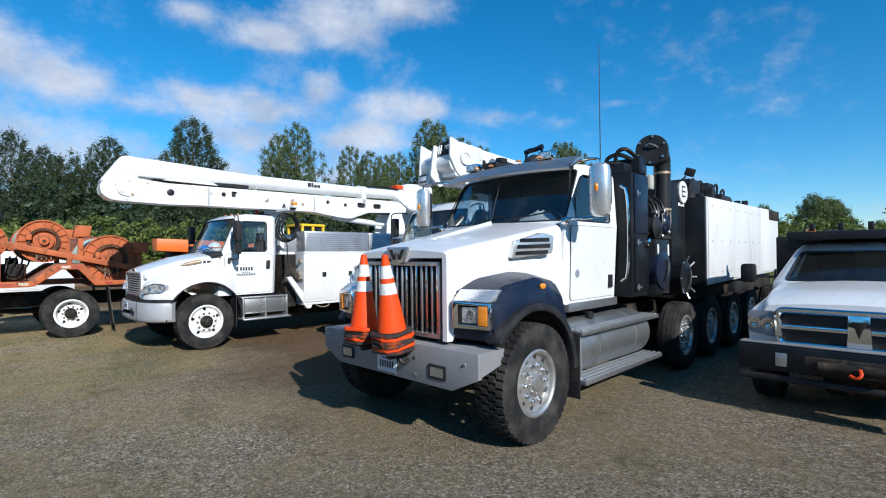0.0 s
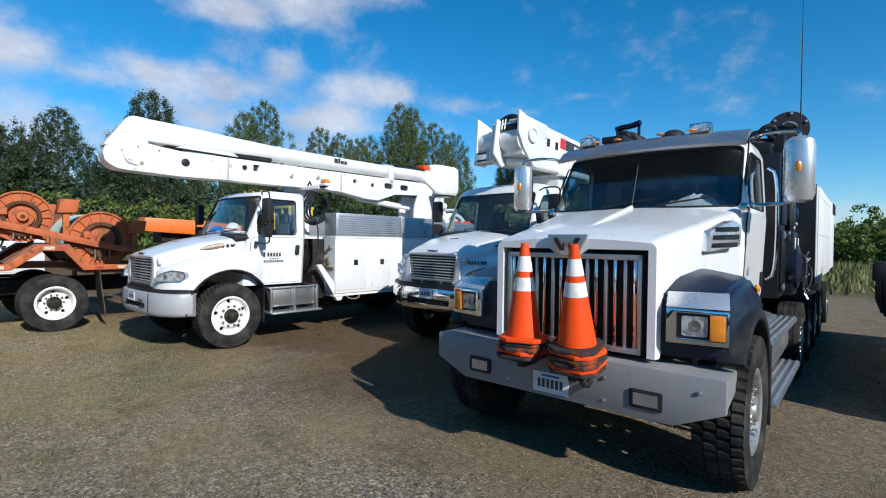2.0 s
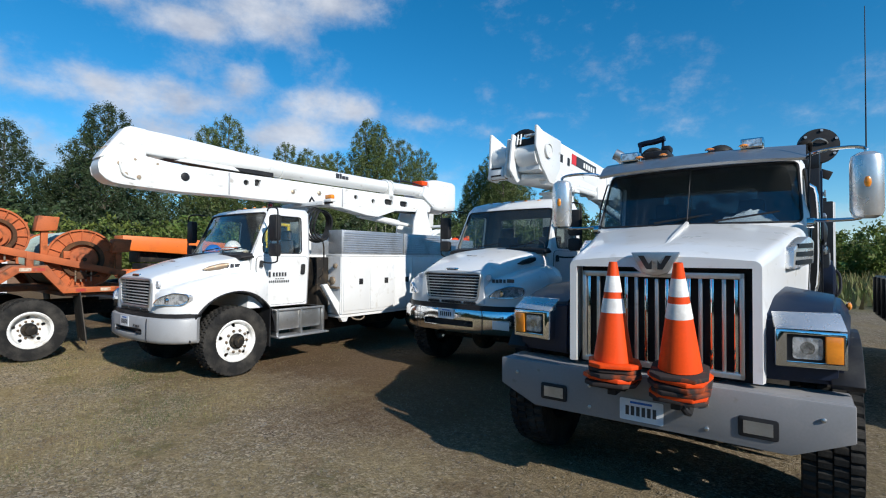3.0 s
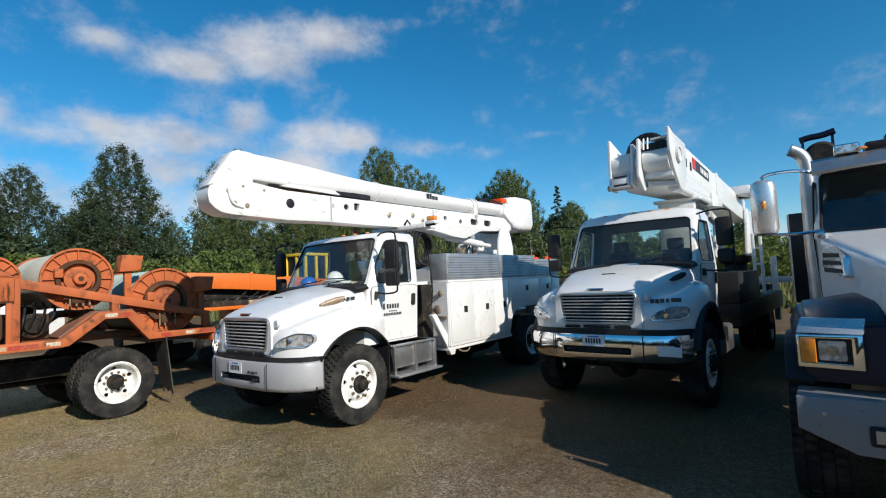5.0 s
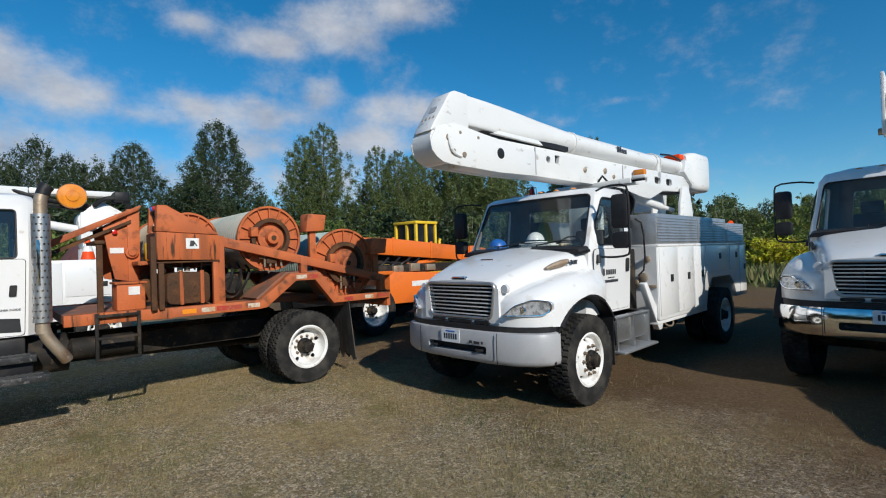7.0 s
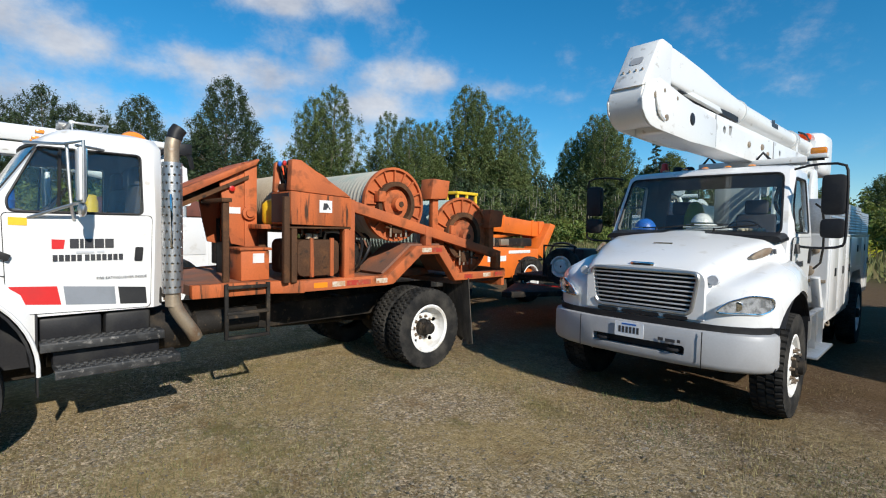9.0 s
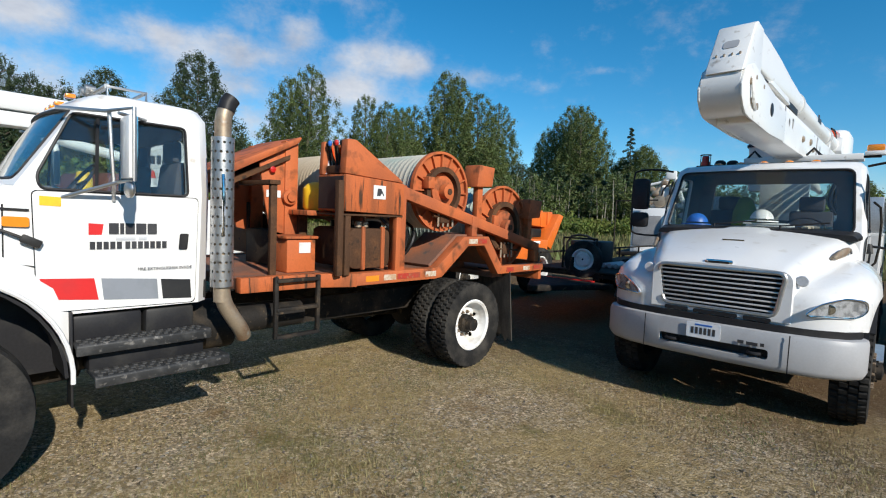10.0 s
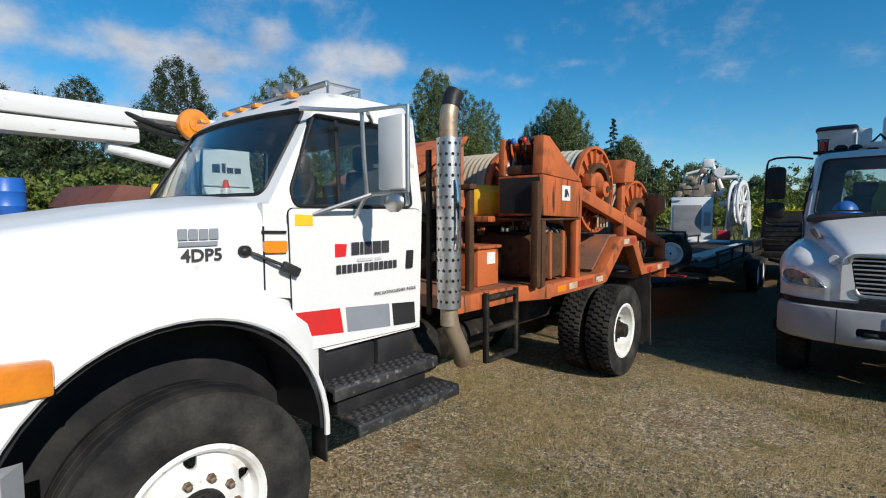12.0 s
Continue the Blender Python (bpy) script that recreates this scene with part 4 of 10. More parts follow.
def round_nose(t, bumper_paint, low_roof=False):
    rows = M2_ROWS[:3] + [(2.60, 1.74, 2.52, 0.90, 0.10), (2.63, 1.95, 2.42, 0.66, 0.05)] if low_roof else M2_ROWS
    hood = B()
    loft(hood, [sect(0.10, 0.60, 1.0, 1.46, 0.10, 0.02), sect(0.16, 0.63, 1.0, 1.50, 0.12, 0.03), sect(0.30, 0.68, 1.0, 1.55, 0.14, 0.04), sect(0.75, 0.82, 1.0, 1.69, 0.18, 0.05), sect(1.36, 0.98, 1.0, 1.79, 0.2, 0.06)])
    face = prism(B(), [(-0.54, 1.43), (0.54, 1.43), (0.48, 1.05), (-0.48, 1.05)], "y", -0.2, 0.22)
    part("hood", carve(hood, face, rod(B(), (-1.6, 1.05, 0.58), (1.6, 1.05, 0.58), 0.69, n=48)), WHITE, t)
    fend = B()
    loft(fend, [sect(0.12, 0.70, 0.97, 1.24, 0.12), sect(0.17, 0.84, 0.97, 1.30, 0.13), sect(0.26, 0.98, 0.97, 1.35, 0.16), sect(0.45, 1.12, 0.97, 1.42, 0.2), sect(0.9, 1.19, 0.94, 1.53, 0.28),
                sect(1.4, 1.18, 0.94, 1.58, 0.3), sect(1.62, 1.08, 0.94, 1.58, 0.28)])
    arch = B()
    rod(arch, (-1.6, 1.05, 0.58), (1.6, 1.05, 0.58), 0.69, n=48)
    middle = box(B(), -0.56, 0.56, -0.1, 0.32, 1.02, 1.46)
    part("fender", carve(fend, arch, middle), WHITE, t)
    for s in (1, -1):
        arc = [math.pi * (i / 24) for i in range(25)]
        bm = prism(B(), [(1.05 + math.cos(a) * 0.688, 0.58 + math.sin(a) * 0.688) for a in arc] + [(1.05 + math.cos(a) * 0.665, 0.58 + math.sin(a) * 0.665) for a in reversed(arc)], "x", min(s * 0.5, s * 1.13), max(s * 0.5, s * 1.13))
        part("wheel_well", bm, BLACK, t)
        arc = [radians(28 + 118 * i / 20) for i in range(21)]
        bm = prism(B(), [(1.05 + math.cos(a) * 0.688, 0.58 + math.sin(a) * 0.688) for a in arc] + [(1.05 + math.cos(a) * 0.668, 0.58 + math.sin(a) * 0.668) for a in reversed(arc)], "x", min(s * 1.131, s * 1.168), max(s * 1.131, s * 1.168))
        part("arch_lip", bm, BLACK, t)
    for x0, x1 in ((-0.46, -0.24), (-0.19, 0.19), (0.24, 0.46)):
        bm = prism(B(), rounded([(x0, 0.985), (x1, 0.985), (x1, 1.022), (x0, 1.022)], 0.015), "y", 0.085, 0.13)
        part("air_slot", bm, BLACK, t)
    # radiator grille: frame, bars and dark backing
    bm = box(B(), -0.57, 0.57, 0.17, 0.19, 1.0, 1.46)
    g = part("grille", bm, BLACK, t)
    bm = B()
    tube(bm, [(x, 0.095 if abs(x) < 0.3 else 0.105, z) for x, z in rounded([(-0.55, 1.44), (0.55, 1.44), (0.485, 1.045), (-0.485, 1.045)], 0.07)] + [], 0.02, 8)
    part("grille_frame", bm, STEEL, g)
    for i in range(8):
        z = 1.085 + i * 0.044
        half = 0.485 + (z - 1.045) / 0.395 * 0.065 - 0.015
        bm = box(B(), -half, half, 0.10, 0.135, z - 0.007, z + 0.007, 0.003)
        part("grille_bar", bm, SILVER, g)
    for x in (-0.27, 0.27):
        bm = box(B(), x - 0.03, x + 0.03, 0.12, 0.16, 1.05, 1.43, 0.004)
        part("grille_post", bm, BLACK, g)
    bm = B()
    prism(bm, rounded([(-0.12, 1.475), (0.12, 1.475), (0.12, 1.52), (-0.12, 1.52)], 0.025), "y", 0.105, 0.135, 0.006)
    part("badge", bm, CHROME, t)
    bm = box(B(), -0.09, 0.09, 0.10, 0.107, 1.487, 1.507)
    part("badge_plate", bm, BLACK, t)
    bm = B()
    prism(bm, [(-0.1, 0.62), (0.1, 0.62), (0.085, 0.645), (-0.085, 0.645)], "z", 1.70, 1.712)
    part("hood_badge", bm, CHROME, t)
    for s in (1, -1):
        pts = [(s * 0.70, 1.10), (s * 1.04, 1.10), (s * 1.105, 1.155), (s * 1.10, 1.245), (s * 0.96, 1.265), (s * 0.80, 1.20)]
        outline = rounded(pts, 0.04, 3)

        def face_y(x):
            return 0.073 + 0.29 * max(0, abs(x) - 0.72) ** 1.35 / 0.38 ** 1.35

        def lens_body(o0, o1):
            """The lamp's outline between two depths behind its curved face, in upright strips."""
            xs = [p[0] for p in outline]
            lo, hi = min(xs) + 0.004, max(xs) - 0.004
            strips = []
            for k in range(19):
                x = lo + (hi - lo) * k / 18
                zs = [p[1] + (q[1] - p[1]) * (x - p[0]) / (q[0] - p[0]) for p, q in zip(outline, outline[1:] + outline[:1]) if (p[0] - x) * (q[0] - x) <= 0 and p[0] != q[0]]
                strips.append((x, min(zs), max(zs)))
            body = B()
            loft(body, [[(x, face_y(x) + o0, z0), (x, face_y(x) + o0, z1), (x, face_y(x) + o1, z1), (x, face_y(x) + o1, z0)] for x, z0, z1 in strips])
            return body
        h = part("headlight", lens_body(0.0, 0.09), LAMP, t)
        part("lens", lens_body(-0.012, -0.006), LENS, h).visible_shadow = False
        rings = [[(x, face_y(x), z) for x, z in outline]]
        bm = B()
        tube(bm, [(x, y - 0.008, z) for x, y, z in rings[0]] + [(rings[0][0][0], rings[0][0][1] - 0.008, rings[0][0][2])], 0.009, 6)
        part("lamp_rim", bm, CHROME, h)
        bm = B()
        lathe(bm, [(face_y(0.86) - 0.004, 0.03), (face_y(0.86) - 0.002, 0.045), (0.2, 0.05)], (s * 0.86, 0, 1.165), "y", 18)
        part("bulb", bm, CHROME, h)
        # round marker beside the grille, dark scoop on the hood's shoulder
        bm = B()
        lathe(bm, [(0.10, 0.045), (0.115, 0.05), (0.14, 0.05)], (s * 0.66, 0.03, 1.385), "y", 18)
        part("marker", bm, LETTER_PALE, t)
        bm = B()
        loft(bm, [[(s * (0.815 + 0.09 * k + math.cos(2 * math.pi * j / 12) * 0.022), 0.70 + 0.34 * k, 1.585 + 0.07 * k + math.sin(2 * math.pi * j / 12) * h2) for j in range(12)] for k, h2 in ((0.0, 0.01), (0.25, 0.035), (0.7, 0.045), (1.0, 0.03))])
        part("hood_scoop", bm, GALV if bumper_paint is GREY else BLACK, t)
        # mirrors
        x = s * 1.33
        mirror(t, x, 1.56, 2.03, 2.44, 0.20, 0.10, [[(s * 0.97, 1.66, 2.53), (s * 1.15, 1.56, 2.56), (x + s * 0.08, 1.54, 2.55), (x + s * 0.11, 1.54, 2.45), (x + s * 0.11, 1.54, 1.9)],
                                                   [(s * 1.0, 1.56, 1.70), (s * 1.2, 1.56, 1.68), (x + s * 0.08, 1.55, 1.70), (x + s * 0.11, 1.54, 1.76), (x + s * 0.11, 1.54, 2.0)]])
        mirror(t, x, 1.56, 1.79, 1.99, 0.20, 0.10, name="convex_mirror")
        bm = B()
        tube(bm, [(s * 0.985, 1.58, 1.69), (s * 1.04, 1.52, 1.70), (s * 1.05, 1.51, 1.62)], 0.03, 8)
        part("mirror_bracket", bm, BLACK, t)
    # bumper: wraps round the corners, a slot in its middle
    outer = [(-1.14, 0.46), (-1.13, 0.32), (-1.04, 0.19), (-0.84, 0.08), (-0.5, 0.015), (0, 0.0), (0.5, 0.015), (0.84, 0.08), (1.04, 0.19), (1.13, 0.32), (1.14, 0.46)]
    ring = outer + [(x * 0.93, y + 0.08) for x, y in reversed(outer)]
    bm = B()
    loft(bm, [[(x * k, y + o, z) for x, y in ring] for z, k, o in ((0.56, 0.965, 0.04), (0.58, 0.985, 0.015), (0.62, 1.0, 0.0), (0.86, 1.0, 0.0), (0.905, 0.99, 0.015), (0.915, 0.97, 0.04))])
    slot = prism(B(), rounded([(-0.47, 0.66), (0.47, 0.66), (0.47, 0.75), (-0.47, 0.75)], 0.03), "y", -0.3, 0.2)
    bp = part("bumper", carve(bm, slot), bumper_paint, t)
    bm = box(B(), -0.5, 0.5, 0.1, 0.12, 0.63, 0.80)
    part("bumper_slot", bm, BLACK, bp)
    for x in (-0.62, 0.62):
        bm = B()
        tube(bm, [(x, 0.022, 0.565), (x, 0.014, 0.62), (x, 0.014, 0.86), (x, 0.02, 0.91)], 0.005, 5)
        part("bumper_seam", bm, BLACK, bp)
    for x in (-0.36, 0.36):
        bm = B()
        tube(bm, [(x - 0.05, 0.06, 0.70), (x - 0.04, 0.0, 0.70), (x + 0.04, 0.0, 0.70), (x + 0.05, 0.06, 0.70)], 0.016, 8, smooth=1)
        part("tow_hook", bm, BLACK, bp)
    bm = B()
    loft(bm, [[(x * 0.96, y + 0.05, z) for x, y in ring] for z in (0.91, 0.975)])
    part("bumper_gap", bm, BLACK, bp)
    # cab
    screen = rounded([(-0.92, 1.825), (0.92, 1.825), (0.86, 2.51), (-0.86, 2.51)], 0.07)
    window = rounded([(1.56, 1.84), (2.30, 1.84), (2.32, 2.46), (1.80, 2.46), (1.56, 2.1)], 0.06)
    door = rounded([(1.62, 1.0), (2.40, 1.0), (2.42, 1.79), (1.44, 1.79), (1.44, 1.55)], 0.07)
    cab(t, rows, WHITE, screen, window, door, rear=rounded([(-0.7, 1.95), (0.7, 1.95), (0.66, 2.42), (-0.66, 2.42)], 0.05))
    for s in (1, -1):
        bm = slab(B(), rounded([(2.27, 1.48), (2.35, 1.48), (2.36, 1.66), (2.28, 1.66)], 0.03), M2_ROWS, 0.008, 0.03, s)
        part("door_handle", bm, BLACK, t)
    for i in range(5):
        bm = B()
        ball(bm, (-0.5 + 0.25 * i, 1.84 + 0.03 * abs(i - 2), rows[3][0] + 0.018), 0.05, 0.03, 0.03, 10, 5, 0.0)
        part("roof_marker", bm, AMBER, t)
    for s in (0.3, -0.35):
        bm = B()
        rod(bm, (s, 1.285, 1.87), (s + 0.42, 1.33, 1.92), 0.008, n=6)
        rod(bm, (s, 1.28, 1.84), (s, 1.28, 1.88), 0.012, n=6)
        part("wiper", bm, BLACK, t)
    bm = B()
    loft(bm, [sect(1.22, 0.96, 1.74, 1.80, 0.06, 0.02), sect(1.42, 0.99, 1.76, 1.84, 0.06, 0.02)])
    part("cowl", bm, BLACK, t)


def plate(t, x, y, z, w=0.3, h=0.15):
    """A licence plate with its characters as plain bars."""
    bm = B()
    prism(bm, rounded([(x - w / 2, z), (x + w / 2, z), (x + w / 2, z + h), (x - w / 2, z + h)], 0.012), "y", y, y + 0.006)
    p = part("licence_plate", bm, PLATE_WHITE, t)
    n = 6
    for i in range(n):
        bm = box(B(), x - w * 0.36 + i * w * 0.125, x - w * 0.36 + i * w * 0.125 + w * 0.08, y - 0.002, y, z + h * 0.25, z + h * 0.68)
        part("lettering_bar", bm, LETTER, p)
    bm = box(B(), x - w * 0.25, x + w * 0.25, y - 0.002, y, z + h * 0.80, z + h * 0.90)
    part("lettering_bar", bm, BLUE, p)


# ---- bucket truck with a folded boom ----
A = thing("bucket_truck", -10.82, 2.40, 0, -1.0, "white aerial bucket truck with folded boom and steel tool bins", "truck")
round_nose(A, GREY, True)
plate(A, -0.06, -0.012, 0.755)
bars(A, on_front(0.33, 0.775, -0.004), [(-0.10, 0, 0.05, 0.03), (-0.03, -0.004, 0.09, 0.03), (0.08, 0, 0.03, 0.03)], LETTER)
NOSE = set(A.children)
chassis(A, 0.5, 7.5, [(0.97, 0.5), (5.85, 0.5)])
for s in (1, -1):
    wheel(A, s * 1.02, 0.95, 0.52, 0.29, 0.30, s, "steel", 46)
    wheel(A, s * 1.04, 5.85, 0.51, 0.26, 0.30, s, "dish", 46)
    wheel(A, s * 0.72, 5.85, 0.51, 0.26, 0.30, s, "dish", 0, hub=False)
    # fuel tank with steps
    bm = box(B(), min(s * 0.80, s * 1.10), max(s * 0.80, s * 1.10), 1.66, 2.55, 0.58, 0.93, 0.03)
    st = part("step_box", bm, STEEL, A)
    for y0, y1, z, x0, x1 in ((1.62, 2.60, 0.93, 0.8, 1.14), (1.62, 2.62, 0.50, 0.9, 1.24)):
        bm = box(B(), min(s * x0, s * x1), max(s * x0, s * x1), y0, y1, z - 0.03, z, 0.008)
        part("step", bm, PLATE, st)
    for y in (1.66, 2.12, 2.58):
        bm = box(B(), min(s * 0.82, s * 1.14), max(s * 0.82, s * 1.14), y - 0.02, y + 0.02, 0.48, 0.93, 0.004)
        part("step_bracket", bm, STEEL, st)
    bm = box(B(), min(s * 0.86, s * 1.16), max(s * 0.86, s * 1.16), 1.50, 1.515, 0.36, 0.95)
    part("mudflap", bm, BLACK, A)
    # front outrigger leg
    bm = prism(B(), [(2.62, 1.28), (2.72, 1.30), (3.22, 0.66), (3.18, 0.58), (3.08, 0.58)], "x", min(s * 1.06, s * 1.16), max(s * 1.06, s * 1.16), 0.01)
    part("outrigger", bm, BOOM, A)
    bm = B()
    tube(bm, [(s * 1.02, 2.52, 2.2), (s * 1.10, 2.60, 2.12), (s * 1.10, 2.62, 1.5), (s * 1.02, 2.56, 1.4)], 0.013, 8, smooth=1)
    part("grab_rail", bm, CHASSIS, A)

# tool body
bm = B()
prism(bm, [(3.02, 0.72), (5.00, 0.72), (5.12, 1.05), (5.36, 1.22), (6.36, 1.22), (6.60, 1.05), (6.75, 0.78), (7.42, 0.78), (7.42, 1.83), (3.02, 1.83)], "x", 0.72, 1.20, 0.012)
right_bin = part("tool_bin", bm, WHITE, A)
bm = B()
prism(bm, [(3.02, 0.72), (5.00, 0.72), (5.12, 1.05), (5.36, 1.22), (6.36, 1.22), (6.60, 1.05), (6.75, 0.78), (7.42, 0.78), (7.42, 1.83), (3.02, 1.83)], "x", -1.20, -0.72, 0.012)
left_bin = part("tool_bin", bm, WHITE, A)
bm = box(B(), -0.80, 0.80, 2.70, 2.97, 0.62, 1.78, 0.02)
part("pump_box", bm, CHASSIS, A)
bm = box(B(), -0.73, 0.73, 3.0, 7.42, 1.0, 1.12, 0.01)
part("bed", bm, PLATE, A)
for bin_, s in ((right_bin, 1), (left_bin, -1)):
    for y0, y1, z0, z1 in ((3.06, 3.72, 0.78, 1.79), (3.75, 4.42, 0.78, 1.79), (4.45, 4.98, 0.78, 1.79), (5.01, 6.32, 1.32, 1.79), (6.35, 6.95, 1.32, 1.79), (6.98, 7.39, 0.84, 1.79)):
        bm = box(B(), min(s * 1.195, s * 1.212), max(s * 1.195, s * 1.212), y0, y1, z0, z1, 0.006)
        d = part("bin_door", bm, WHITE, bin_)
        bm = box(B(), min(s * 1.21, s * 1.222), max(s * 1.21, s * 1.222), (y0 + y1) / 2 + 0.05, (y0 + y1) / 2 + 0.15, z0 + (z1 - z0) * 0.48, z0 + (z1 - z0) * 0.48 + 0.11, 0.004)
        part("handle", bm, BLACK, d)
    bm = box(B(), min(s * 0.74, s * 1.215), max(s * 0.74, s * 1.215), 3.0, 7.43, 1.80, 1.835, 0.006)
    part("bin_rail", bm, WHITE, bin_)
    # louvred cage bins on top
    for y0, y1, z1 in ((3.02, 4.72, 2.29), (4.74, 6.22, 2.29), (6.24, 7.38, 2.22)):
        bm = box(B(), min(s * 0.78, s * 1.19), max(s * 0.78, s * 1.19), y0, y1, 1.837, z1, 0.008)
        c = part("top_bin", bm, PLATE, bin_)
        for i in range(9):
            z = 1.875 + i * (z1 - 1.90) / 9
            bm = prism(B(), [(s * 1.188, z), (s * 1.203, z + 0.004), (s * 1.188, z + 0.03)], "y", y0 + 0.05, y1 - 0.05)
            part("louvre", bm, PLATE, c)
bm = prism(B(), [(-1.19, 0.74), (-0.74, 0.74), (-0.74, 1.8), (-1.19, 1.8)], "y", 2.995, 3.015)
part("bin_end", bm, WHITE, A)
bm = prism(B(), [(1.19, 0.74), (0.74, 0.74), (0.74, 1.8), (1.19, 1.8)], "y", 2.995, 3.015)
e = part("bin_end", bm, WHITE, A)
for x, z, r in ((0.98, 1.35, 0.07), (1.06, 1.62, 0.045), (0.88, 1.28, 0.04)):
    bm = B()
    lathe(bm, [(2.99, r), (2.95, r), (2.94, r * 0.7)], (x, 0, z), "y", 16)
    part("socket", bm, GALV, e)
bm = box(B(), 0.76, 1.18, 2.97, 2.993, 1.20, 1.24, 0.004)
part("bin_ledge", bm, GALV, e)
for s in (1, -1):
    bm = B()
    tube(bm, [(s * 1.1, 3.3, 0.70), (s * 1.16, 3.36, 0.60), (s * 1.16, 3.6, 0.58), (s * 1.1, 3.7, 0.70)], 0.014, 6, smooth=1)
    part("step_loop", bm, GALV, A)
    bm = box(B(), min(s * 0.8, s * 1.17), max(s * 0.8, s * 1.17), 3.0, 5.1, 0.66, 0.715, 0.008)
    part("bin_skirt", bm, WHITE, A)

# added block under the bed that stops sunlight streaking through below the bins
bm = B()
box(bm, -0.62, 0.62, 3.1, 5.0, 0.40, 0.70, 0.05)
part("underbody_tank", bm, CHASSIS, A)
# turret and boom
bm = B()
lathe(bm, [(1.10, 0.42), (1.9, 0.42), (1.95, 0.48), (2.05, 0.48), (2.07, 0.30)], (0, 6.25, 0), "z", 28)
turret = part("turret", bm, BOOM, A)
for x in (-0.27, 0.27):
    bm = prism(B(), rounded([(5.80, 2.05), (6.45, 2.05), (6.45, 2.55), (6.30, 2.98), (6.02, 3.0), (5.85, 2.65)], 0.08), "x", x - 0.025, x + 0.025, 0.006)
    part("turret_plate", bm, BOOM, turret)
bm = B()
rod(bm, (0, 4.35, 2.72), (0, 5.6, 2.60), 0.075)
rod(bm, (0, 5.55, 2.605), (0, 6.2, 2.55), 0.045)
part("lift_cylinder", bm, BOOM, turret)
bm = B()
prism(bm, rounded([(0.0, 2.80), (3.7, 2.80), (4.4, 2.70), (4.75, 2.68), (5.3, 2.86), (6.55, 2.92), (6.6, 3.12), (6.3, 3.22), (0.0, 3.20)], 0.05, 3), "x", -0.20, 0.20, 0.012)
cuts = [rod(B(), (-0.5, y, z), (0.5, y, z), r, n=16) for y, z, r in ((0.34, 3.03, 0.075), (4.1, 3.06, 0.05), (4.6, 3.02, 0.05))]
cuts += [prism(B(), rounded([(y, 2.98), (y + 0.26, 2.98), (y + 0.26, 3.11), (y, 3.11)], 0.06), "x", -0.5, 0.5) for y in (4.95, 5.45)]
cuts += [prism(B(), rounded([(1.78, 3.02), (1.86, 3.02), (1.90, 3.14), (1.78, 3.14)], 0.02), "x", -0.5, 0.5), rod(B(), (-0.5, 1.62, 3.06), (0.5, 1.62, 3.06), 0.05, n=14)]
lower = part("lower_boom", carve(bm, *cuts), BOOM, A)
bm = box(B(), -0.14, 0.14, 0.15, 6.2, 2.86, 3.16)
part("boom_core", bm, BLACK, lower)
for y, z, r in ((2.55, 3.0, 0.04), (3.15, 3.04, 0.045), (3.42, 2.97, 0.035)):
    bm = B()
    lathe(bm, [(0.195, r), (0.22, r), (0.232, r * 0.6), (0.234, 0.01)], (0, y, z), "x", 8)
    part("boom_bolt", bm, GALV, lower)
for y in (1.3, 3.72):
    bm = box(B(), 0.201, 0.212, y, y + 0.03, 2.82, 3.19, 0.003)
    part("boom_seam", bm, GREY, lower)
# elbow at the cab end
for x in (-0.205, 0.205):
    bm = prism(B(), [(-0.56, 3.03), (-0.54, 2.93), (-0.47, 2.86), (-0.38, 2.815), (-0.26, 2.80), (0.55, 2.78), (1.3, 2.80), (1.3, 3.13), (0.3, 3.22), (-0.20, 3.28), (-0.46, 3.20)], "x", x - 0.012, x + 0.012, 0.006)
    ep = part("elbow_plate", bm, BOOM, lower)
    for y, z, r in ((0.60, 3.02, 0.068), (-0.10, 3.18, 0.02), (0.20, 3.16, 0.02)):
        bm = B()
        lathe(bm, [(x - 0.018, r), (x - 0.014, r), (x + 0.014, r), (x + 0.018, r * 0.92)], (0, y, z), "x", 18)
        part("port", bm, BLACK if r > 0.05 else GALV, ep)
bm = B()
lathe(bm, [(-0.192, 0.222), (0.192, 0.222)], (0, -0.33, 3.03), "x", 40)
part("elbow_drum", bm, BOOM, lower)
for y, z in ((-0.30, 3.10), (-0.22, 2.95), (-0.05, 2.93)):
    bm = B()
    lathe(bm, [(0.212, 0.03), (0.235, 0.03), (0.237, 0.01)], (0, y, z), "x", 10)
    part("pin", bm, GALV, lower)
bm = B()
tube(bm, [(0.225, -0.30, 3.14), (0.245, -0.28, 3.0), (0.245, -0.24, 2.93), (0.225, -0.1, 2.90)], 0.018, 6, smooth=1)
part("link", bm, BOOM, lower)
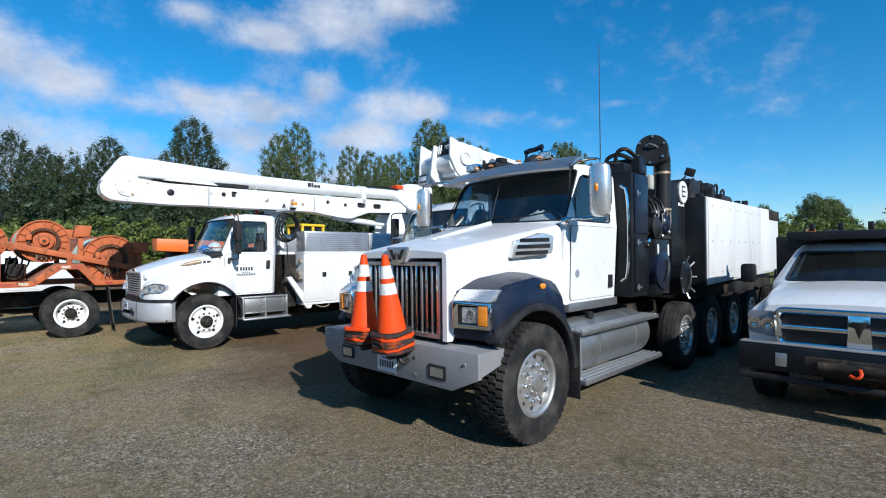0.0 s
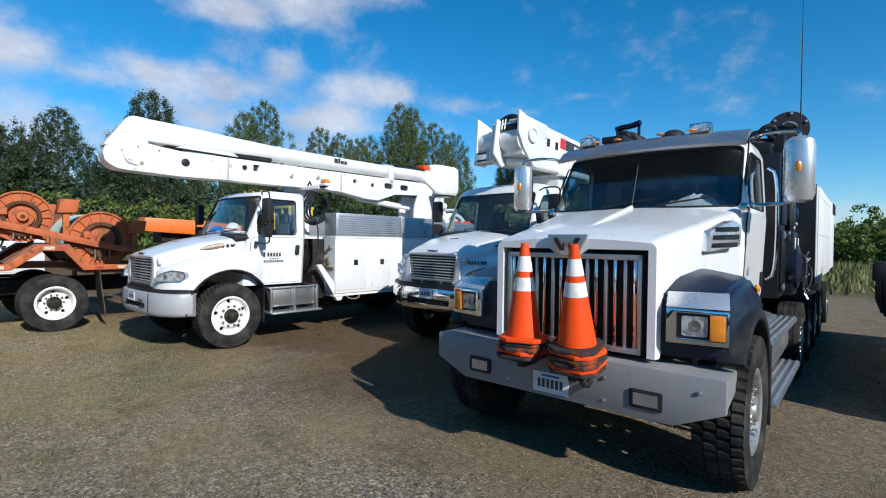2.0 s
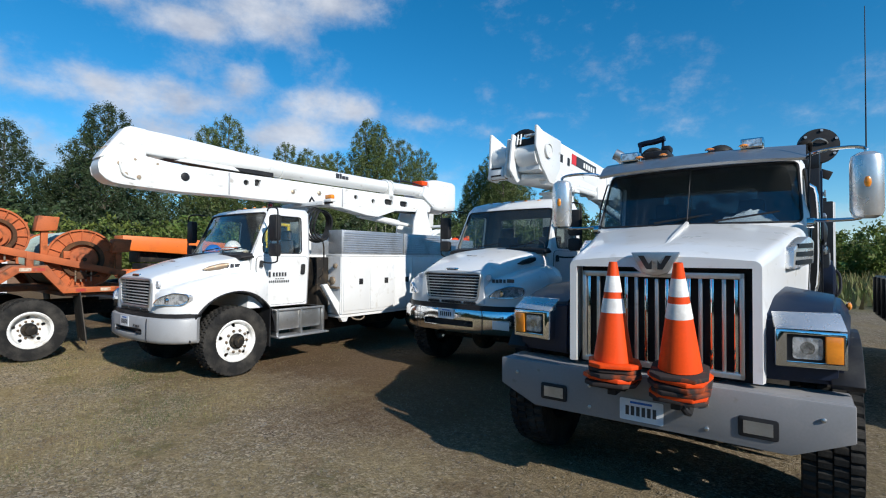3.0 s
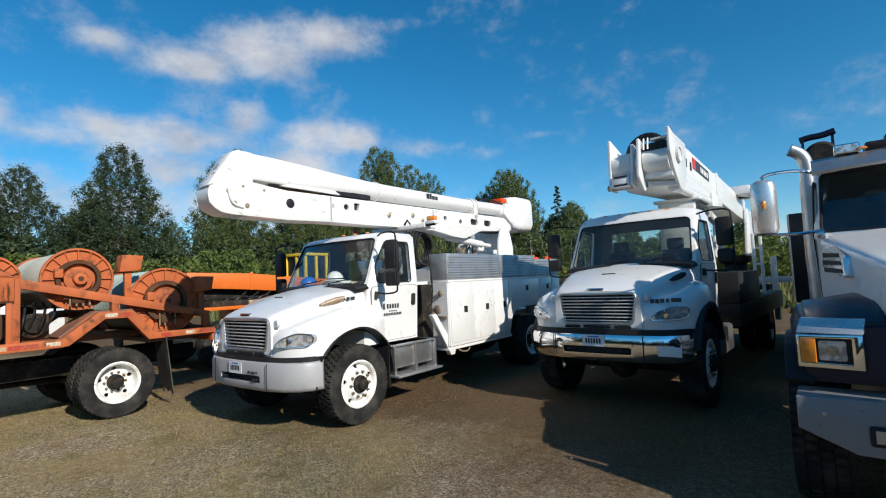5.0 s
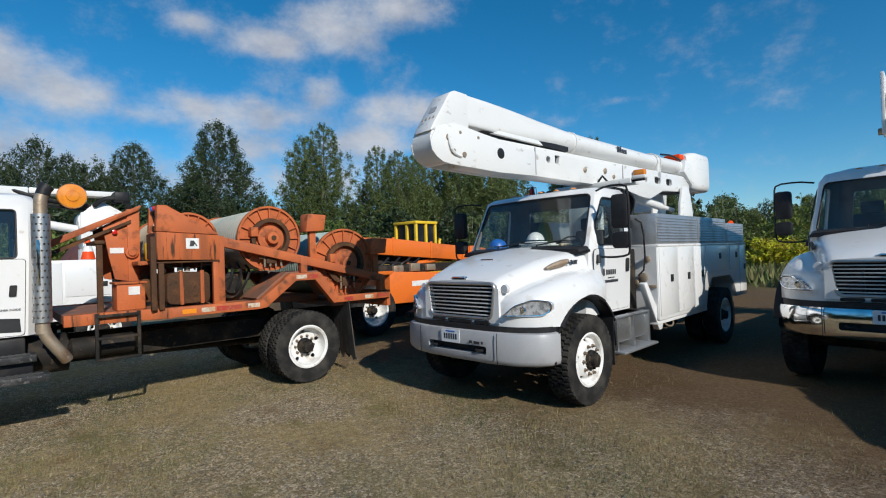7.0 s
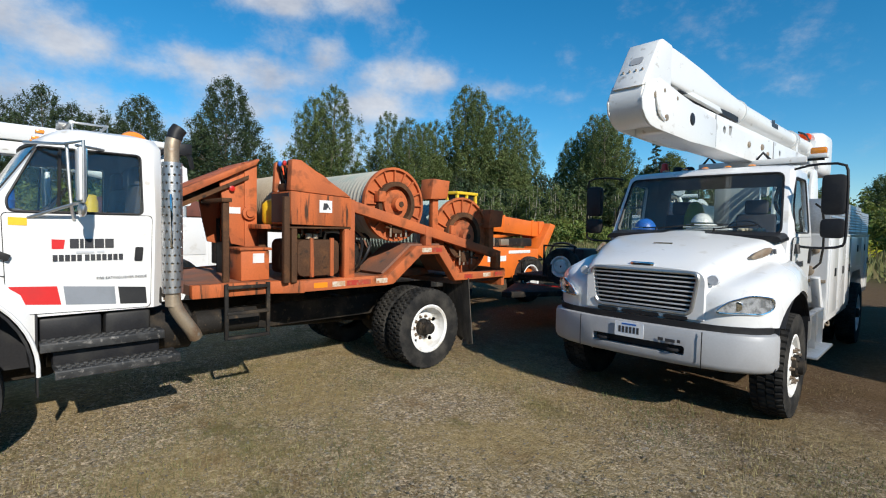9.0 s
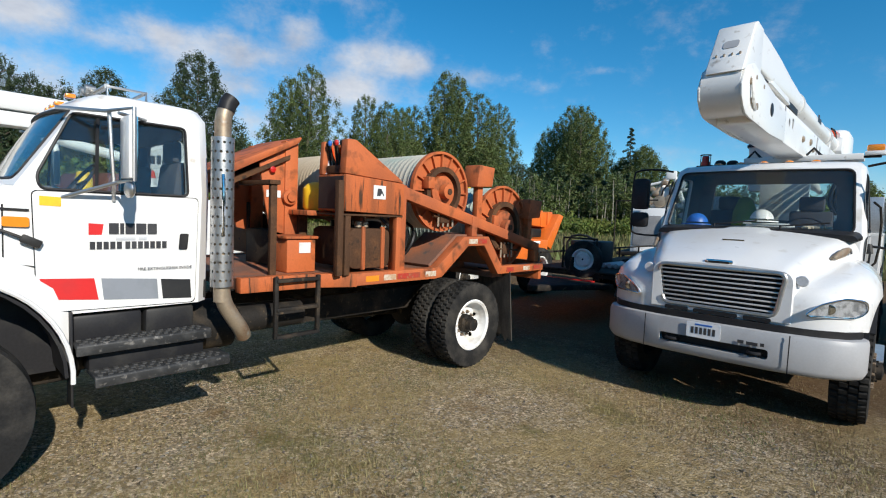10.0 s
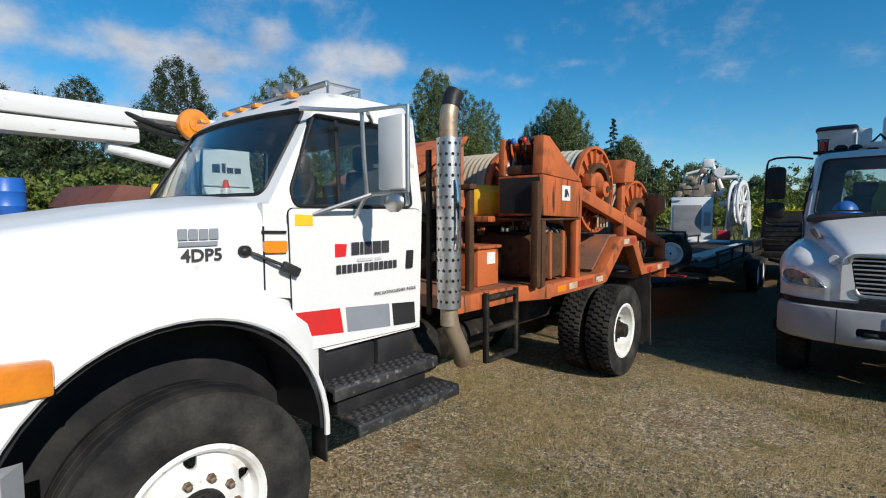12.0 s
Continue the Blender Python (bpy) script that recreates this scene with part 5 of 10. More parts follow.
# upper boom: a housing that tapers into a long tube, with the bucket behind
bm = B()
prism(bm, [(-0.55, 3.14), (-0.52, 3.2), (-0.24, 3.62), (-0.16, 3.655), (0.05, 3.645), (0.05, 3.24), (-0.36, 3.20)], "x", -0.243, 0.243, 0.02, 3)
upper = part("upper_boom", bm, BOOM, A)
bm = B()
rings = []
for y, zc, rx, rz, e in ((-0.1, 3.465, 0.150, 0.185, 0.22), (0.35, 3.455, 0.152, 0.185, 0.25), (0.9, 3.445, 0.155, 0.175, 0.4), (1.5, 3.425, 0.158, 0.165, 0.7), (2.2, 3.41, 0.158, 0.155, 1.0), (2.6, 3.405, 0.157, 0.15, 1.0), (4.8, 3.40, 0.15, 0.14, 1.0), (6.5, 3.43, 0.145, 0.13, 1.0)):
    ring = []
    for j in range(32):
        a = 2 * math.pi * (j + 0.5) / 32
        c, d = math.cos(a), math.sin(a)
        ring.append((math.copysign(abs(c) ** e, c) * rx, y, zc + math.copysign(abs(d) ** e, d) * rz))
    rings.append(ring)
loft(bm, rings)
part("boom_tube", bm, BOOM, upper)
bm = prism(B(), [(0.45, 3.255), (1.5, 3.235), (1.4, 3.29), (0.60, 3.30)], "x", 0.10, 0.152, 0.004)
part("boom_gusset", bm, BOOM, upper)
# black strip put in for the shadow under the tube; closes the sky gap
bm = prism(B(), [(0.30, 3.265), (2.15, 3.232), (2.15, 3.30), (1.2, 3.315), (0.62, 3.325)], "x", -0.11, 0.125)
part("boom_pad", bm, BLACK, upper)
for y in (2.32, 5.05, 5.2):
    bm = B()
    lathe(bm, [(y, 0.172), (y + 0.04, 0.172)], (0, 0, 3.405), "y", 24)
    part("boom_collar", bm, BOOM, upper)
slot = rounded([(-0.10, -0.045), (0.10, -0.045), (0.10, 0.045), (-0.10, 0.045)], 0.043)
bm = prism(B(), slot, "z", -0.004, 0.004)
bmesh.ops.transform(bm, matrix=pose(0, -0.372, 3.424, 56.3, 0, 0), verts=bm.verts)
part("end_slot", bm, GREY, upper)
for x in (-0.15, -0.05, 0.05, 0.15):
    bm = B()
    lathe(bm, [(-0.004, 0.014), (0.010, 0.014), (0.012, 0.006)], (0, 0, 0), "z", 8)
    bmesh.ops.transform(bm, matrix=pose(x, -0.445, 3.315, 56.3, 0, 0), verts=bm.verts)
    part("end_bolt", bm, GALV, upper)
bm = prism(B(), [(5.1, 3.1), (5.24, 3.1), (5.24, 3.46), (5.2, 3.48), (5.1, 3.44)], "x", -0.20, 0.20, 0.01)
part("boom_rest", bm, BOOM, lower)
bm = B()
tube(bm, [(0.20, 5.3, 3.56), (0.20, 5.8, 3.60), (0.16, 6.3, 3.55)], 0.02, 6, smooth=1)
part("hose", bm, HOSE, upper)
bars(upper, pose(0.152, 3.55, 3.39, 90, 0, 90), [(0, 0, 0.09, 0.10), (0.10, 0, 0.05, 0.11), (0.16, 0, 0.08, 0.07), (0.25, 0, 0.08, 0.07)], LETTER)
bm = B()
loft(bm, [[(-0.10 + x * k, y, z) for x, z in rounded([(-0.36, 2.95 + d), (0.36, 2.95 + d), (0.36, 3.76 - d * 0.3), (-0.36, 3.76 - d * 0.3)], 0.13)] for y, k, d in ((6.50, 0.66, 0.20), (6.62, 0.88, 0.05), (6.78, 1.0, 0.0), (7.36, 1.0, 0.0), (7.48, 0.9, 0.08))])
part("jib_housing", bm, BOOM, upper, "white moulded cover over the boom tip")
bm = B()
loft(bm, [[(-1.20 + x * k, 7.66 + y * k, z) for x, y in rounded([(-0.33, -0.33), (0.33, -0.33), (0.33, 0.33), (-0.33, 0.33)], 0.07)] for z, k in ((2.66, 0.86), (2.72, 0.9), (3.60, 1.0), (3.62, 1.05), (3.65, 1.05))])
bk = part("bucket", bm, BOOM, upper, "white fibreglass work bucket")
bm = B()
loft(bm, [[(-1.20 + x * k, 7.66 + y * k, z) for x, y in rounded([(-0.33, -0.33), (0.33, -0.33), (0.33, 0.33), (-0.33, 0.33)], 0.07)] for z, k in ((3.61, 1.09), (3.66, 1.10), (3.70, 1.0), (3.73, 0.5))])
part("bucket_cover", bm, NAVY, bk, "dark fitted bucket cover")
bm = box(B(), -0.86, -0.1, 7.2, 7.36, 3.05, 3.25, 0.02)
part("bucket_arm", bm, BOOM, upper)
bm = box(B(), -0.84, -0.62, 7.2, 7.5, 3.0, 3.58, 0.03)
part("bucket_valve", bm, BOOM, upper)
bm = box(B(), -0.25, 0.08, 6.3, 6.72, 3.60, 3.70, 0.02)
part("cushion", bm, CONE, upper)
bm = prism(B(), [(6.2, 3.3), (6.6, 3.05), (6.8, 3.05), (6.75, 3.45), (6.3, 3.56)], "x", -0.16, 0.2, 0.02)
part("bucket_bracket", bm, BOOM, upper)
# boom support behind the cab, coiled hoses
bm = B()
box(bm, -0.28, 0.28, 2.82, 2.92, 1.1, 2.76, 0.01)
box(bm, -0.50, 0.80, 2.78, 3.06, 2.74, 2.82, 0.012)
cr = part("boom_cradle", bm, BOOM, A)
for x in (-0.40, 0.28):
    bm = B()
    tube(bm, [(x - 0.09, 2.92, 2.82), (x, 2.92, 2.93), (x + 0.09, 2.92, 2.82)], 0.018, 6)
    part("cradle_horn", bm, BLACK, cr)
bm = B()
rod(bm, (-0.95, 2.85, 1.8), (-0.95, 2.85, 2.74), 0.03, n=8)
box(bm, -1.05, -0.40, 2.80, 2.90, 2.70, 2.74, 0.008)
part("lamp_bar", bm, CHASSIS, A)
for k in range(4):
    bm = B()
    c = Vector((0.62 + 0.045 * k, 2.80 + 0.02 * k, 2.38))
    tube(bm, [c + Vector((0.03 * math.sin(3 * a), math.cos(a) * (0.26 - 0.02 * k), math.sin(a) * (0.32 - 0.015 * k))) for a in [2 * math.pi * i / 24 for i in range(25)]], 0.022, 7)
    part("hose_coil", bm, HOSE, A)
bm = B()
tube(bm, [(-0.92, 2.80, 2.70), (-0.80, 2.66, 2.66), (-0.62, 2.60, 2.665), (-0.44, 2.70, 2.69), (-0.36, 2.86, 2.73)], 0.03, 8, smooth=2)
tube(bm, [(-0.86, 2.84, 2.73), (-0.72, 2.74, 2.68), (-0.55, 2.70, 2.68), (-0.42, 2.82, 2.73)], 0.025, 8, smooth=2)
part("roof_hose", bm, BLACK, A)
bm = B()
lathe(bm, [(2.742, 0.06), (2.80, 0.06), (2.80, 0.05), (2.872, 0.048), (2.885, 0.03)], (-0.94, 2.86, 0), "z", 16)
rl = part("roof_light", bm, RED, A)
bm = B()
for k in range(4):
    a = math.pi * (0.25 + 0.5 * k)
    rod(bm, (-0.94 + math.cos(a) * 0.075, 2.86 + math.sin(a) * 0.075, 2.74), (-0.94 + math.cos(a) * 0.075, 2.86 + math.sin(a) * 0.075, 2.90), 0.006, n=5)
tube(bm, [(-0.94 + math.cos(a) * 0.075, 2.86 + math.sin(a) * 0.075, 2.90) for a in [math.pi * i / 4 for i in range(9)]], 0.006, 5)
part("lamp_guard", bm, BLACK, rl)
# amber lamp box on an arm behind the cab
bm = box(B(), 0.72, 1.04, 2.80, 2.86, 2.765, 2.79, 0.006)
ab = part("lamp_arm", bm, CHASSIS, A)
bm = box(B(), 0.88, 1.08, 2.77, 2.89, 2.79, 2.845, 0.015)
part("lamp_base", bm, BOOM, ab)
bm = box(B(), 0.895, 1.065, 2.782, 2.878, 2.845, 2.925, 0.02)
part("lamp_lens", bm, AMBER, ab)
bm = B()
ball(bm, (-0.74, 2.86, 2.76), 0.08, 0.06, 0.06, 10, 6)
ball(bm, (-0.58, 2.86, 2.76), 0.08, 0.06, 0.05, 10, 6)
part("work_lamp", bm, BLACK, A)
# cones and reel on the bed
bm = B()
lathe(bm, [(0.55, 0.26), (0.58, 0.26), (0.60, 0.12), (0.85, 0.12), (0.87, 0.26), (0.90, 0.26)], (0, 7.35, 2.05), "x", 24)
part("rope_reel", bm, CONE, A)
for root in [o for o in A.children if o.name.split(".")[0] in ("tool_bin", "bin_end", "bin_skirt", "step_loop", "outrigger")]:
    for ob in (root, *root.children_recursive):
        ob.data.transform(Matrix.Diagonal((0.925, 1, 1, 1)))
# the boom stands a little to one side; body and boom lie 0.1 m further back
for root, k, dx in ((lower, 0.80, 0.04), (upper, 0.62, 0.06)):
    for ob in (root, *root.children_recursive):
        if ob.name.startswith("lettering"):
            ob.location.x += 0.062
        elif ob.name.split(".")[0] not in ("boom_tube", "boom_pad", "boom_gusset", "boom_collar", "bucket", "bucket_cover", "jib_housing", "bucket_arm", "bucket_valve", "cushion", "bucket_bracket"):
            ob.data.transform(Matrix.Translation((dx, 0, 0)) @ Matrix.Diagonal((k, 1, 1, 1)))
        else:
            ob.data.transform(Matrix.Translation((0.06, 0, 0)))
for ob in A.children:
    if ob not in NOSE:
        ob.location.y += 0.1
    if ob.name.split(".")[0] in ("turret", "lower_boom", "upper_boom", "boom_cradle"):
        ob.matrix_basis = Matrix.Rotation(radians(-1.4), 4, "Z") @ ob.matrix_basis
# marks on door and hood
bars(A, on_side(1.66, 1.46, 1.026), [(0, -0.01, 0.035, 0.09)] + [(0.075 + 0.055 * i, 0, 0.035, 0.065) for i in range(5)] + [(0.12 + 0.045 * i, -0.045, 0.03, 0.014) for i in range(4)] + [(0.01 + 0.035 * i, -0.10, 0.02, 0.036) for i in range(11)], LETTER)
bars(A, on_side(1.02, 1.62, 0.93, 14), [(0, 0, 0.02, 0.05), (0.05, 0, 0.05, 0.05), (0.12, 0, 0.12, 0.05), (0.26, 0, 0.03, 0.05)], LETTER)
# left on the dashboard
hat = thing("hard_hat", -10.72, 3.98, 1.90, 10, "white hard hat on a truck dashboard", "hard hat")


def hat_parts(t, m):
    bm = B()
    ball(bm, (0, 0, 0.02), 0.125, 0.145, 0.14, 18, 8, 0.0)
    part("shell", bm, m, t)
    bm = B()
    lathe(bm, [(0.012, 0.13), (0.012, 0.168), (0.024, 0.163), (0.03, 0.125)], (0, -0.012, 0), "z", 22)
    part("brim", bm, m, t)


hat_parts(hat, WHITE)
hat = thing("hard_hat", -11.42, 4.02, 1.84, -15, "blue hard hat on a truck dashboard", "hard hat")
hat_parts(hat, BLUE)
vest = thing("safety_vest", -11.02, 4.65, 1.62, 0, "yellow green safety vest hung over a seat back", "vest")
bm = B()
loft(bm, [[(math.cos(a) * rx * (1 + 0.15 * math.sin(3 * a)), math.sin(a) * ry, z) for a in [2 * math.pi * i / 18 for i in range(18)]] for z, rx, ry in ((0, 0.13, 0.05), (0.2, 0.14, 0.06), (0.42, 0.13, 0.06), (0.58, 0.08, 0.05), (0.62, 0.03, 0.03))])
part("cloth", bm, HIVIS, vest)
gloves = thing("work_gloves", -10.2, 4.0, 1.84, 20, "pale leather work gloves on a truck dashboard", "gloves")
bm = B()
for i in range(5):
    ball(bm, (0.05 * i - 0.1, 0.02 * (i % 2), 0.02), 0.045, 0.07, 0.03, 8, 5)
part("glove", bm, ROPE_TAN, gloves)
papers = thing("clipboard", -10.62, 3.96, 1.84, 5, "stack of pale papers on a truck dashboard", "papers")
for k, (x0, x1, y0) in enumerate(((-0.26, 0.20, -0.14), (-0.24, 0.22, -0.12), (-0.27, 0.17, -0.13))):
    bm = box(B(), x0, x1, y0, y0 + 0.24, 0.0205 * k, 0.0205 * k + 0.018, 0.003)
    part("sheets", bm, PAPER, papers)


# ---- derrick truck with a chrome bumper ----
D = thing("derrick_truck", -7.15, 5.34, 0, -4.0, "white digger derrick truck with chrome bumper and raised boom", "truck")
round_nose(D, CHROME)
for ob in D.children:
    ob.location.z += 0.11
plate(D, -0.02, -0.012, 0.865)
chassis(D, 0.5, 8.6, [(0.97, 0.5), (6.6, 0.5)])
bars(D, on_front(0.70, 1.42, 0.17), [(0, 0, 0.05, 0.05), (0.06, 0, 0.05, 0.05), (0.12, 0.005, 0.05, 0.05), (0.19, 0.005, 0.04, 0.05), (0.25, 0.01, 0.12, 0.05)], LETTER)
bm = box(B(), 0.78, 1.06, 0.055, 0.062, 0.77, 0.89, 0.002)
part("sticker", bm, PAPER, D)
for s in (1, -1):
    wheel(D, s * 1.02, 1.05, 0.56, 0.30, 0.31, s, "steel", 46)
    for y in (6.6,):
        wheel(D, s * 1.04, y, 0.51, 0.26, 0.30, s, "dish", 46)
        wheel(D, s * 0.72, y, 0.51, 0.26, 0.30, s, "dish", 0, hub=False)
    bm = B()
    arc = [(1.05 + math.cos(a) * 0.70, 0.58 + math.sin(a) * 0.70 + 0.11) for a in [math.pi * (0.06 + 0.88 * i / 16) for i in range(17)]]
    arc2 = [(1.05 + math.cos(a) * 0.60, 0.58 + math.sin(a) * 0.60 + 0.11) for a in [math.pi * (0.06 + 0.88 * i / 16) for i in range(17)]]
    prism(bm, arc + arc2[::-1], "x", min(s * 1.0, s * 1.205), max(s * 1.0, s * 1.205), 0.008)
    part("fender_flare", bm, BLACK, D)
    bm = box(B(), min(s * 0.80, s * 1.10), max(s * 0.80, s * 1.10), 1.66, 2.9, 0.5, 0.93, 0.05)
    part("fuel_tank", bm, STEEL, D)
    bm = box(B(), min(s * 0.86, s * 1.22), max(s * 0.86, s * 1.22), 2.95, 8.3, 0.85, 1.22, 0.012)
    part("side_bin", bm, BLACK, D)
    bm = box(B(), min(s * 0.86, s * 1.22), max(s * 0.86, s * 1.22), 2.95, 5.0, 1.225, 1.75, 0.012)
    part("tool_locker", bm, BLACK, D)
    bm = box(B(), min(s * 1.05, s * 1.17), max(s * 1.05, s * 1.17), 8.1, 8.25, 0.5, 2.05, 0.01)
    part("outrigger", bm, BOOM, D)
bm = box(B(), -1.2, 1.2, 2.9, 8.5, 0.95, 1.05, 0.01)
part("bed", bm, CHASSIS, D)
bm = box(B(), -1.2, 1.45, 8.35, 8.45, 1.40, 1.55, 0.02)
part("rear_bar", bm, BOOM, D)
# the boom lies along the truck over the cab, to one side, rising to the winch head above the windscreen
BOOM_AT = Matrix.Translation((0.46, 7.2, 2.96)) @ Matrix.Rotation(radians(-5.0), 4, "X")
bm = B()
lathe(bm, [(0.95, 0.3), (1.9, 0.24), (1.95, 0.34), (2.1, 0.34)], (0.46, 7.2, 0), "z", 28)
tur = part("turret", bm, CHASSIS, D)
for x in (-0.33, 0.33):
    bm = prism(B(), rounded([(-0.5, 2.08), (0.5, 2.08), (0.42, 3.15), (-0.2, 3.20)], 0.08), "x", x - 0.03, x + 0.03, 0.006, m=Matrix.Translation((0.46, 7.2, 0)))
    part("turret_plate", bm, BOOM, tur)
for x in (0.98, 1.12):
    bm = box(B(), x - 0.03, x + 0.03, 6.3, 6.36, 1.05, 2.55, 0.008)
    part("control_post", bm, BOOM, D)
for z in (1.5, 1.85, 2.2, 2.5):
    bm = box(B(), 0.98, 1.12, 6.31, 6.35, z, z + 0.05, 0.006)
    part("control_rung", bm, BOOM, D)
bm = box(B(), 0.75, 1.2, 6.4, 6.9, 1.30, 1.42, 0.02)
part("operator_seat", bm, SEAT, D)
bm = box(B(), -0.28, 0.275, -5.35, 0.2, -0.05, 0.45, 0.03)
db = part("boom", bm, BOOM, D, at=BOOM_AT)
bm = B()
loft(bm, [[(x0, y, z0), (0.27, y, z0), (0.27, y, z1), (x0, y, z1)] for y, x0, z0, z1 in ((-5.72, -0.60, -0.20, 0.20), (-5.2, -0.56, -0.26, 0.22), (-3.4, -0.27, -0.13, 0.30))])
part("boom_root", bm, BOOM, db)
bm = box(B(), -0.31, 0.305, -2.9, -2.78, -0.08, 0.47, 0.01)
part("boom_collar", bm, BOOM, db)
bm = box(B(), -0.25, 0.25, -2.6, 0.35, 0.455, 0.50, 0.01)
part("boom_cap", bm, BOOM, db)
bm = B()
rod(bm, (0, -0.4, -0.45), (0, -2.4, -0.22), 0.085)
rod(bm, (0, -2.3, -0.225), (0, -3.2, -0.14), 0.05)
part("lift_cylinder", bm, BOOM, db)
# winch head: plates, drums with covers, rope arch
for x, pts in ((-0.616, [(-5.88, -0.34), (-5.62, -0.34), (-5.30, 0.0), (-5.26, 0.34), (-5.60, 0.42), (-5.90, 0.48)]),
               (-0.27, [(-5.92, -0.30), (-5.70, -0.34), (-5.30, -0.1), (-5.3, 0.28), (-5.86, 0.36)]),
               (-0.15, [(-5.98, -0.22), (-5.74, -0.40), (-5.36, -0.2), (-5.3, 0.30), (-5.94, 0.40)]),
               (0.284, [(-5.90, 0.12), (-5.72, -0.12), (-5.40, -0.36), (-5.24, -0.36), (-5.05, -0.06), (-5.05, 0.45), (-5.70, 0.45), (-5.92, 0.50)])):
    bm = prism(B(), rounded(pts, 0.03, 3), "x", x - 0.02, x + 0.02, 0.006)
    part("head_plate", bm, BOOM, db)
for x0, x1, r in ((-0.59, -0.30, 0.20), (-0.24, -0.18, 0.16), (-0.12, 0.255, 0.19)):
    bm = B()
    lathe(bm, [(x0, r), (x1, r)], (0, -5.68, 0.06), "x", 30)
    part("winch_cover", bm, BOOM, db)
bm = box(B(), -0.12, 0.26, -5.80, -5.3, 0.20, 0.33, 0.01)
part("winch_gap", bm, BLACK, db)
bm = box(B(), -0.02, 0.26, -5.78, -5.70, 0.37, 0.41, 0.01)
part("head_bar", bm, BOOM, db)
for x in (-0.09, -0.03):
    bm = B()
    rod(bm, (x, -5.86, 0.22), (x, -5.84, 0.40), 0.014, n=6)
    part("rope_pin", bm, BOOM, db)
bm = B()
lathe(bm, [(0.305, 0.13), (0.345, 0.13), (0.345, 0.10), (0.33, 0.10), (0.328, 0.02)], (0, -5.52, 0.16), "x", 24)
part("winch_cap", bm, BOOM, db)
bm = B()
tube(bm, [(-0.40, -5.62, 0.10)] + [(-0.12 + math.cos(a) * 0.27, -5.62 + 0.02 * math.sin(a), 0.22 + math.sin(a) * 0.29) for a in [math.pi * (1 - i / 12) for i in range(13)]] + [(0.22, -5.55, 0.22)], 0.065, 10)
part("rope_guard", bm, HOSE, db)
bm = box(B(), -0.58, -0.30, -5.93, -5.70, -0.33, -0.14, 0.02)
lug = part("head_lug", bm, BOOM, db)
for z in (-0.31, -0.18):
    bm = box(B(), -0.54, -0.33, -5.936, -5.928, z, z + 0.03)
    part("lug_slot", bm, BLACK, lug)
bm = B()
lathe(bm, [(-0.68, 0.045), (-0.63, 0.05), (-0.30, 0.05)], (0, -5.80, -0.29), "x", 12)
part("head_pin", bm, GALV, db)
bm = B()
rod(bm, (-0.12, -5.62, -0.27), (0.26, -5.45, -0.27), 0.05)
part("head_pin", bm, BOOM, db)
for x in (0.02, 0.09, 0.16):
    bm = B()
    rod(bm, (x, -5.66, -0.02), (x + 0.05, -5.3, -0.26), 0.012, n=6)
    part("head_link", bm, STEEL, db)
bm = B()
rod(bm, (0.20, -5.38, -0.30), (0.20, -3.3, -0.16), 0.075)
lathe(bm, [(-5.42, 0.09), (-5.34, 0.09)], (0.20, 0, -0.30), "y", 16)
part("pole_guide", bm, BOOM, db)
bm = prism(B(), [(-3.35, -0.28), (-2.5, -0.14), (-2.5, 0.0), (-3.35, 0.0)], "x", 0.08, 0.30, 0.01)
part("guide_bracket", bm, BOOM, db)
bm = box(B(), 0.276, 0.283, -4.35, -3.45, 0.17, 0.36)
sg = part("name_panel", bm, LETTER, db)
bars(sg, pose(0.2835, -4.05, 0.21, 90, 0, 90), [(0.11 * i, 0, 0.075, 0.1) for i in range(5)], PAPER)
bm = box(B(), 0.276, 0.285, -4.55, -4.37, 0.17, 0.36)
part("red_corner", bm, RED_STRIPE, db)
for y in (-5.0, -4.72):
    bm = box(B(), 0.276, 0.283, y, y + 0.09, 0.10, 0.24)
    part("flank_slot", bm, BLACK, db)
bm = B()
tube(bm, [(0.3, -0.6, 0.40), (0.55, -0.2, 0.46), (0.72, 0.25, 0.1), (0.45, 0.5, -0.2), (0.2, 0.4, -0.3)], 0.025, 7, smooth=2)
part("hose", bm, HOSE, db)
bm = box(B(), 0.05, 0.55, -0.9, -0.2, 0.42, 0.62, 0.03)
part("valve_box", bm, BOOM, db)
# rest behind the cab
bm = B()
box(bm, 0.12, 0.70, 2.72, 2.86, 1.05, 3.02, 0.012)
box(bm, 0.05, 0.80, 2.70, 2.90, 3.0, 3.05, 0.01)
part("boom_rest", bm, BOOM, D)


# ---- vacuum excavator truck ----
V = thing("vacuum_truck", -3.765, 3.05, 0, -0.5, "white vacuum excavator truck with black tower and grey steel bumper", "truck")
V_ROWS = [(1.18, 1.62, 2.98, 0.94, 0.05), (2.08, 1.60, 3.0, 0.98, 0.16), (2.70, 1.96, 3.0, 0.94, 0.15), (2.80, 2.05, 2.96, 0.90, 0.14), (2.86, 2.2, 2.9, 0.6, 0.08)]
hood = B()
loft(hood, [sect(0.15, 0.655, 0.96, 1.765, 0.05, 0.03), sect(0.21, 0.67, 0.96, 1.795, 0.06, 0.04), sect(0.85, 0.775, 0.98, 1.91, 0.08, 0.05), sect(1.66, 0.945, 1.1, 2.07, 0.10, 0.06)])
face = prism(B(), [(-0.60, 0.9), (0.60, 0.9), (0.60, 1.715), (0.16, 1.715), (0.10, 1.67), (-0.10, 1.67), (-0.16, 1.715), (-0.60, 1.715)], "y", -0.2, 0.34)
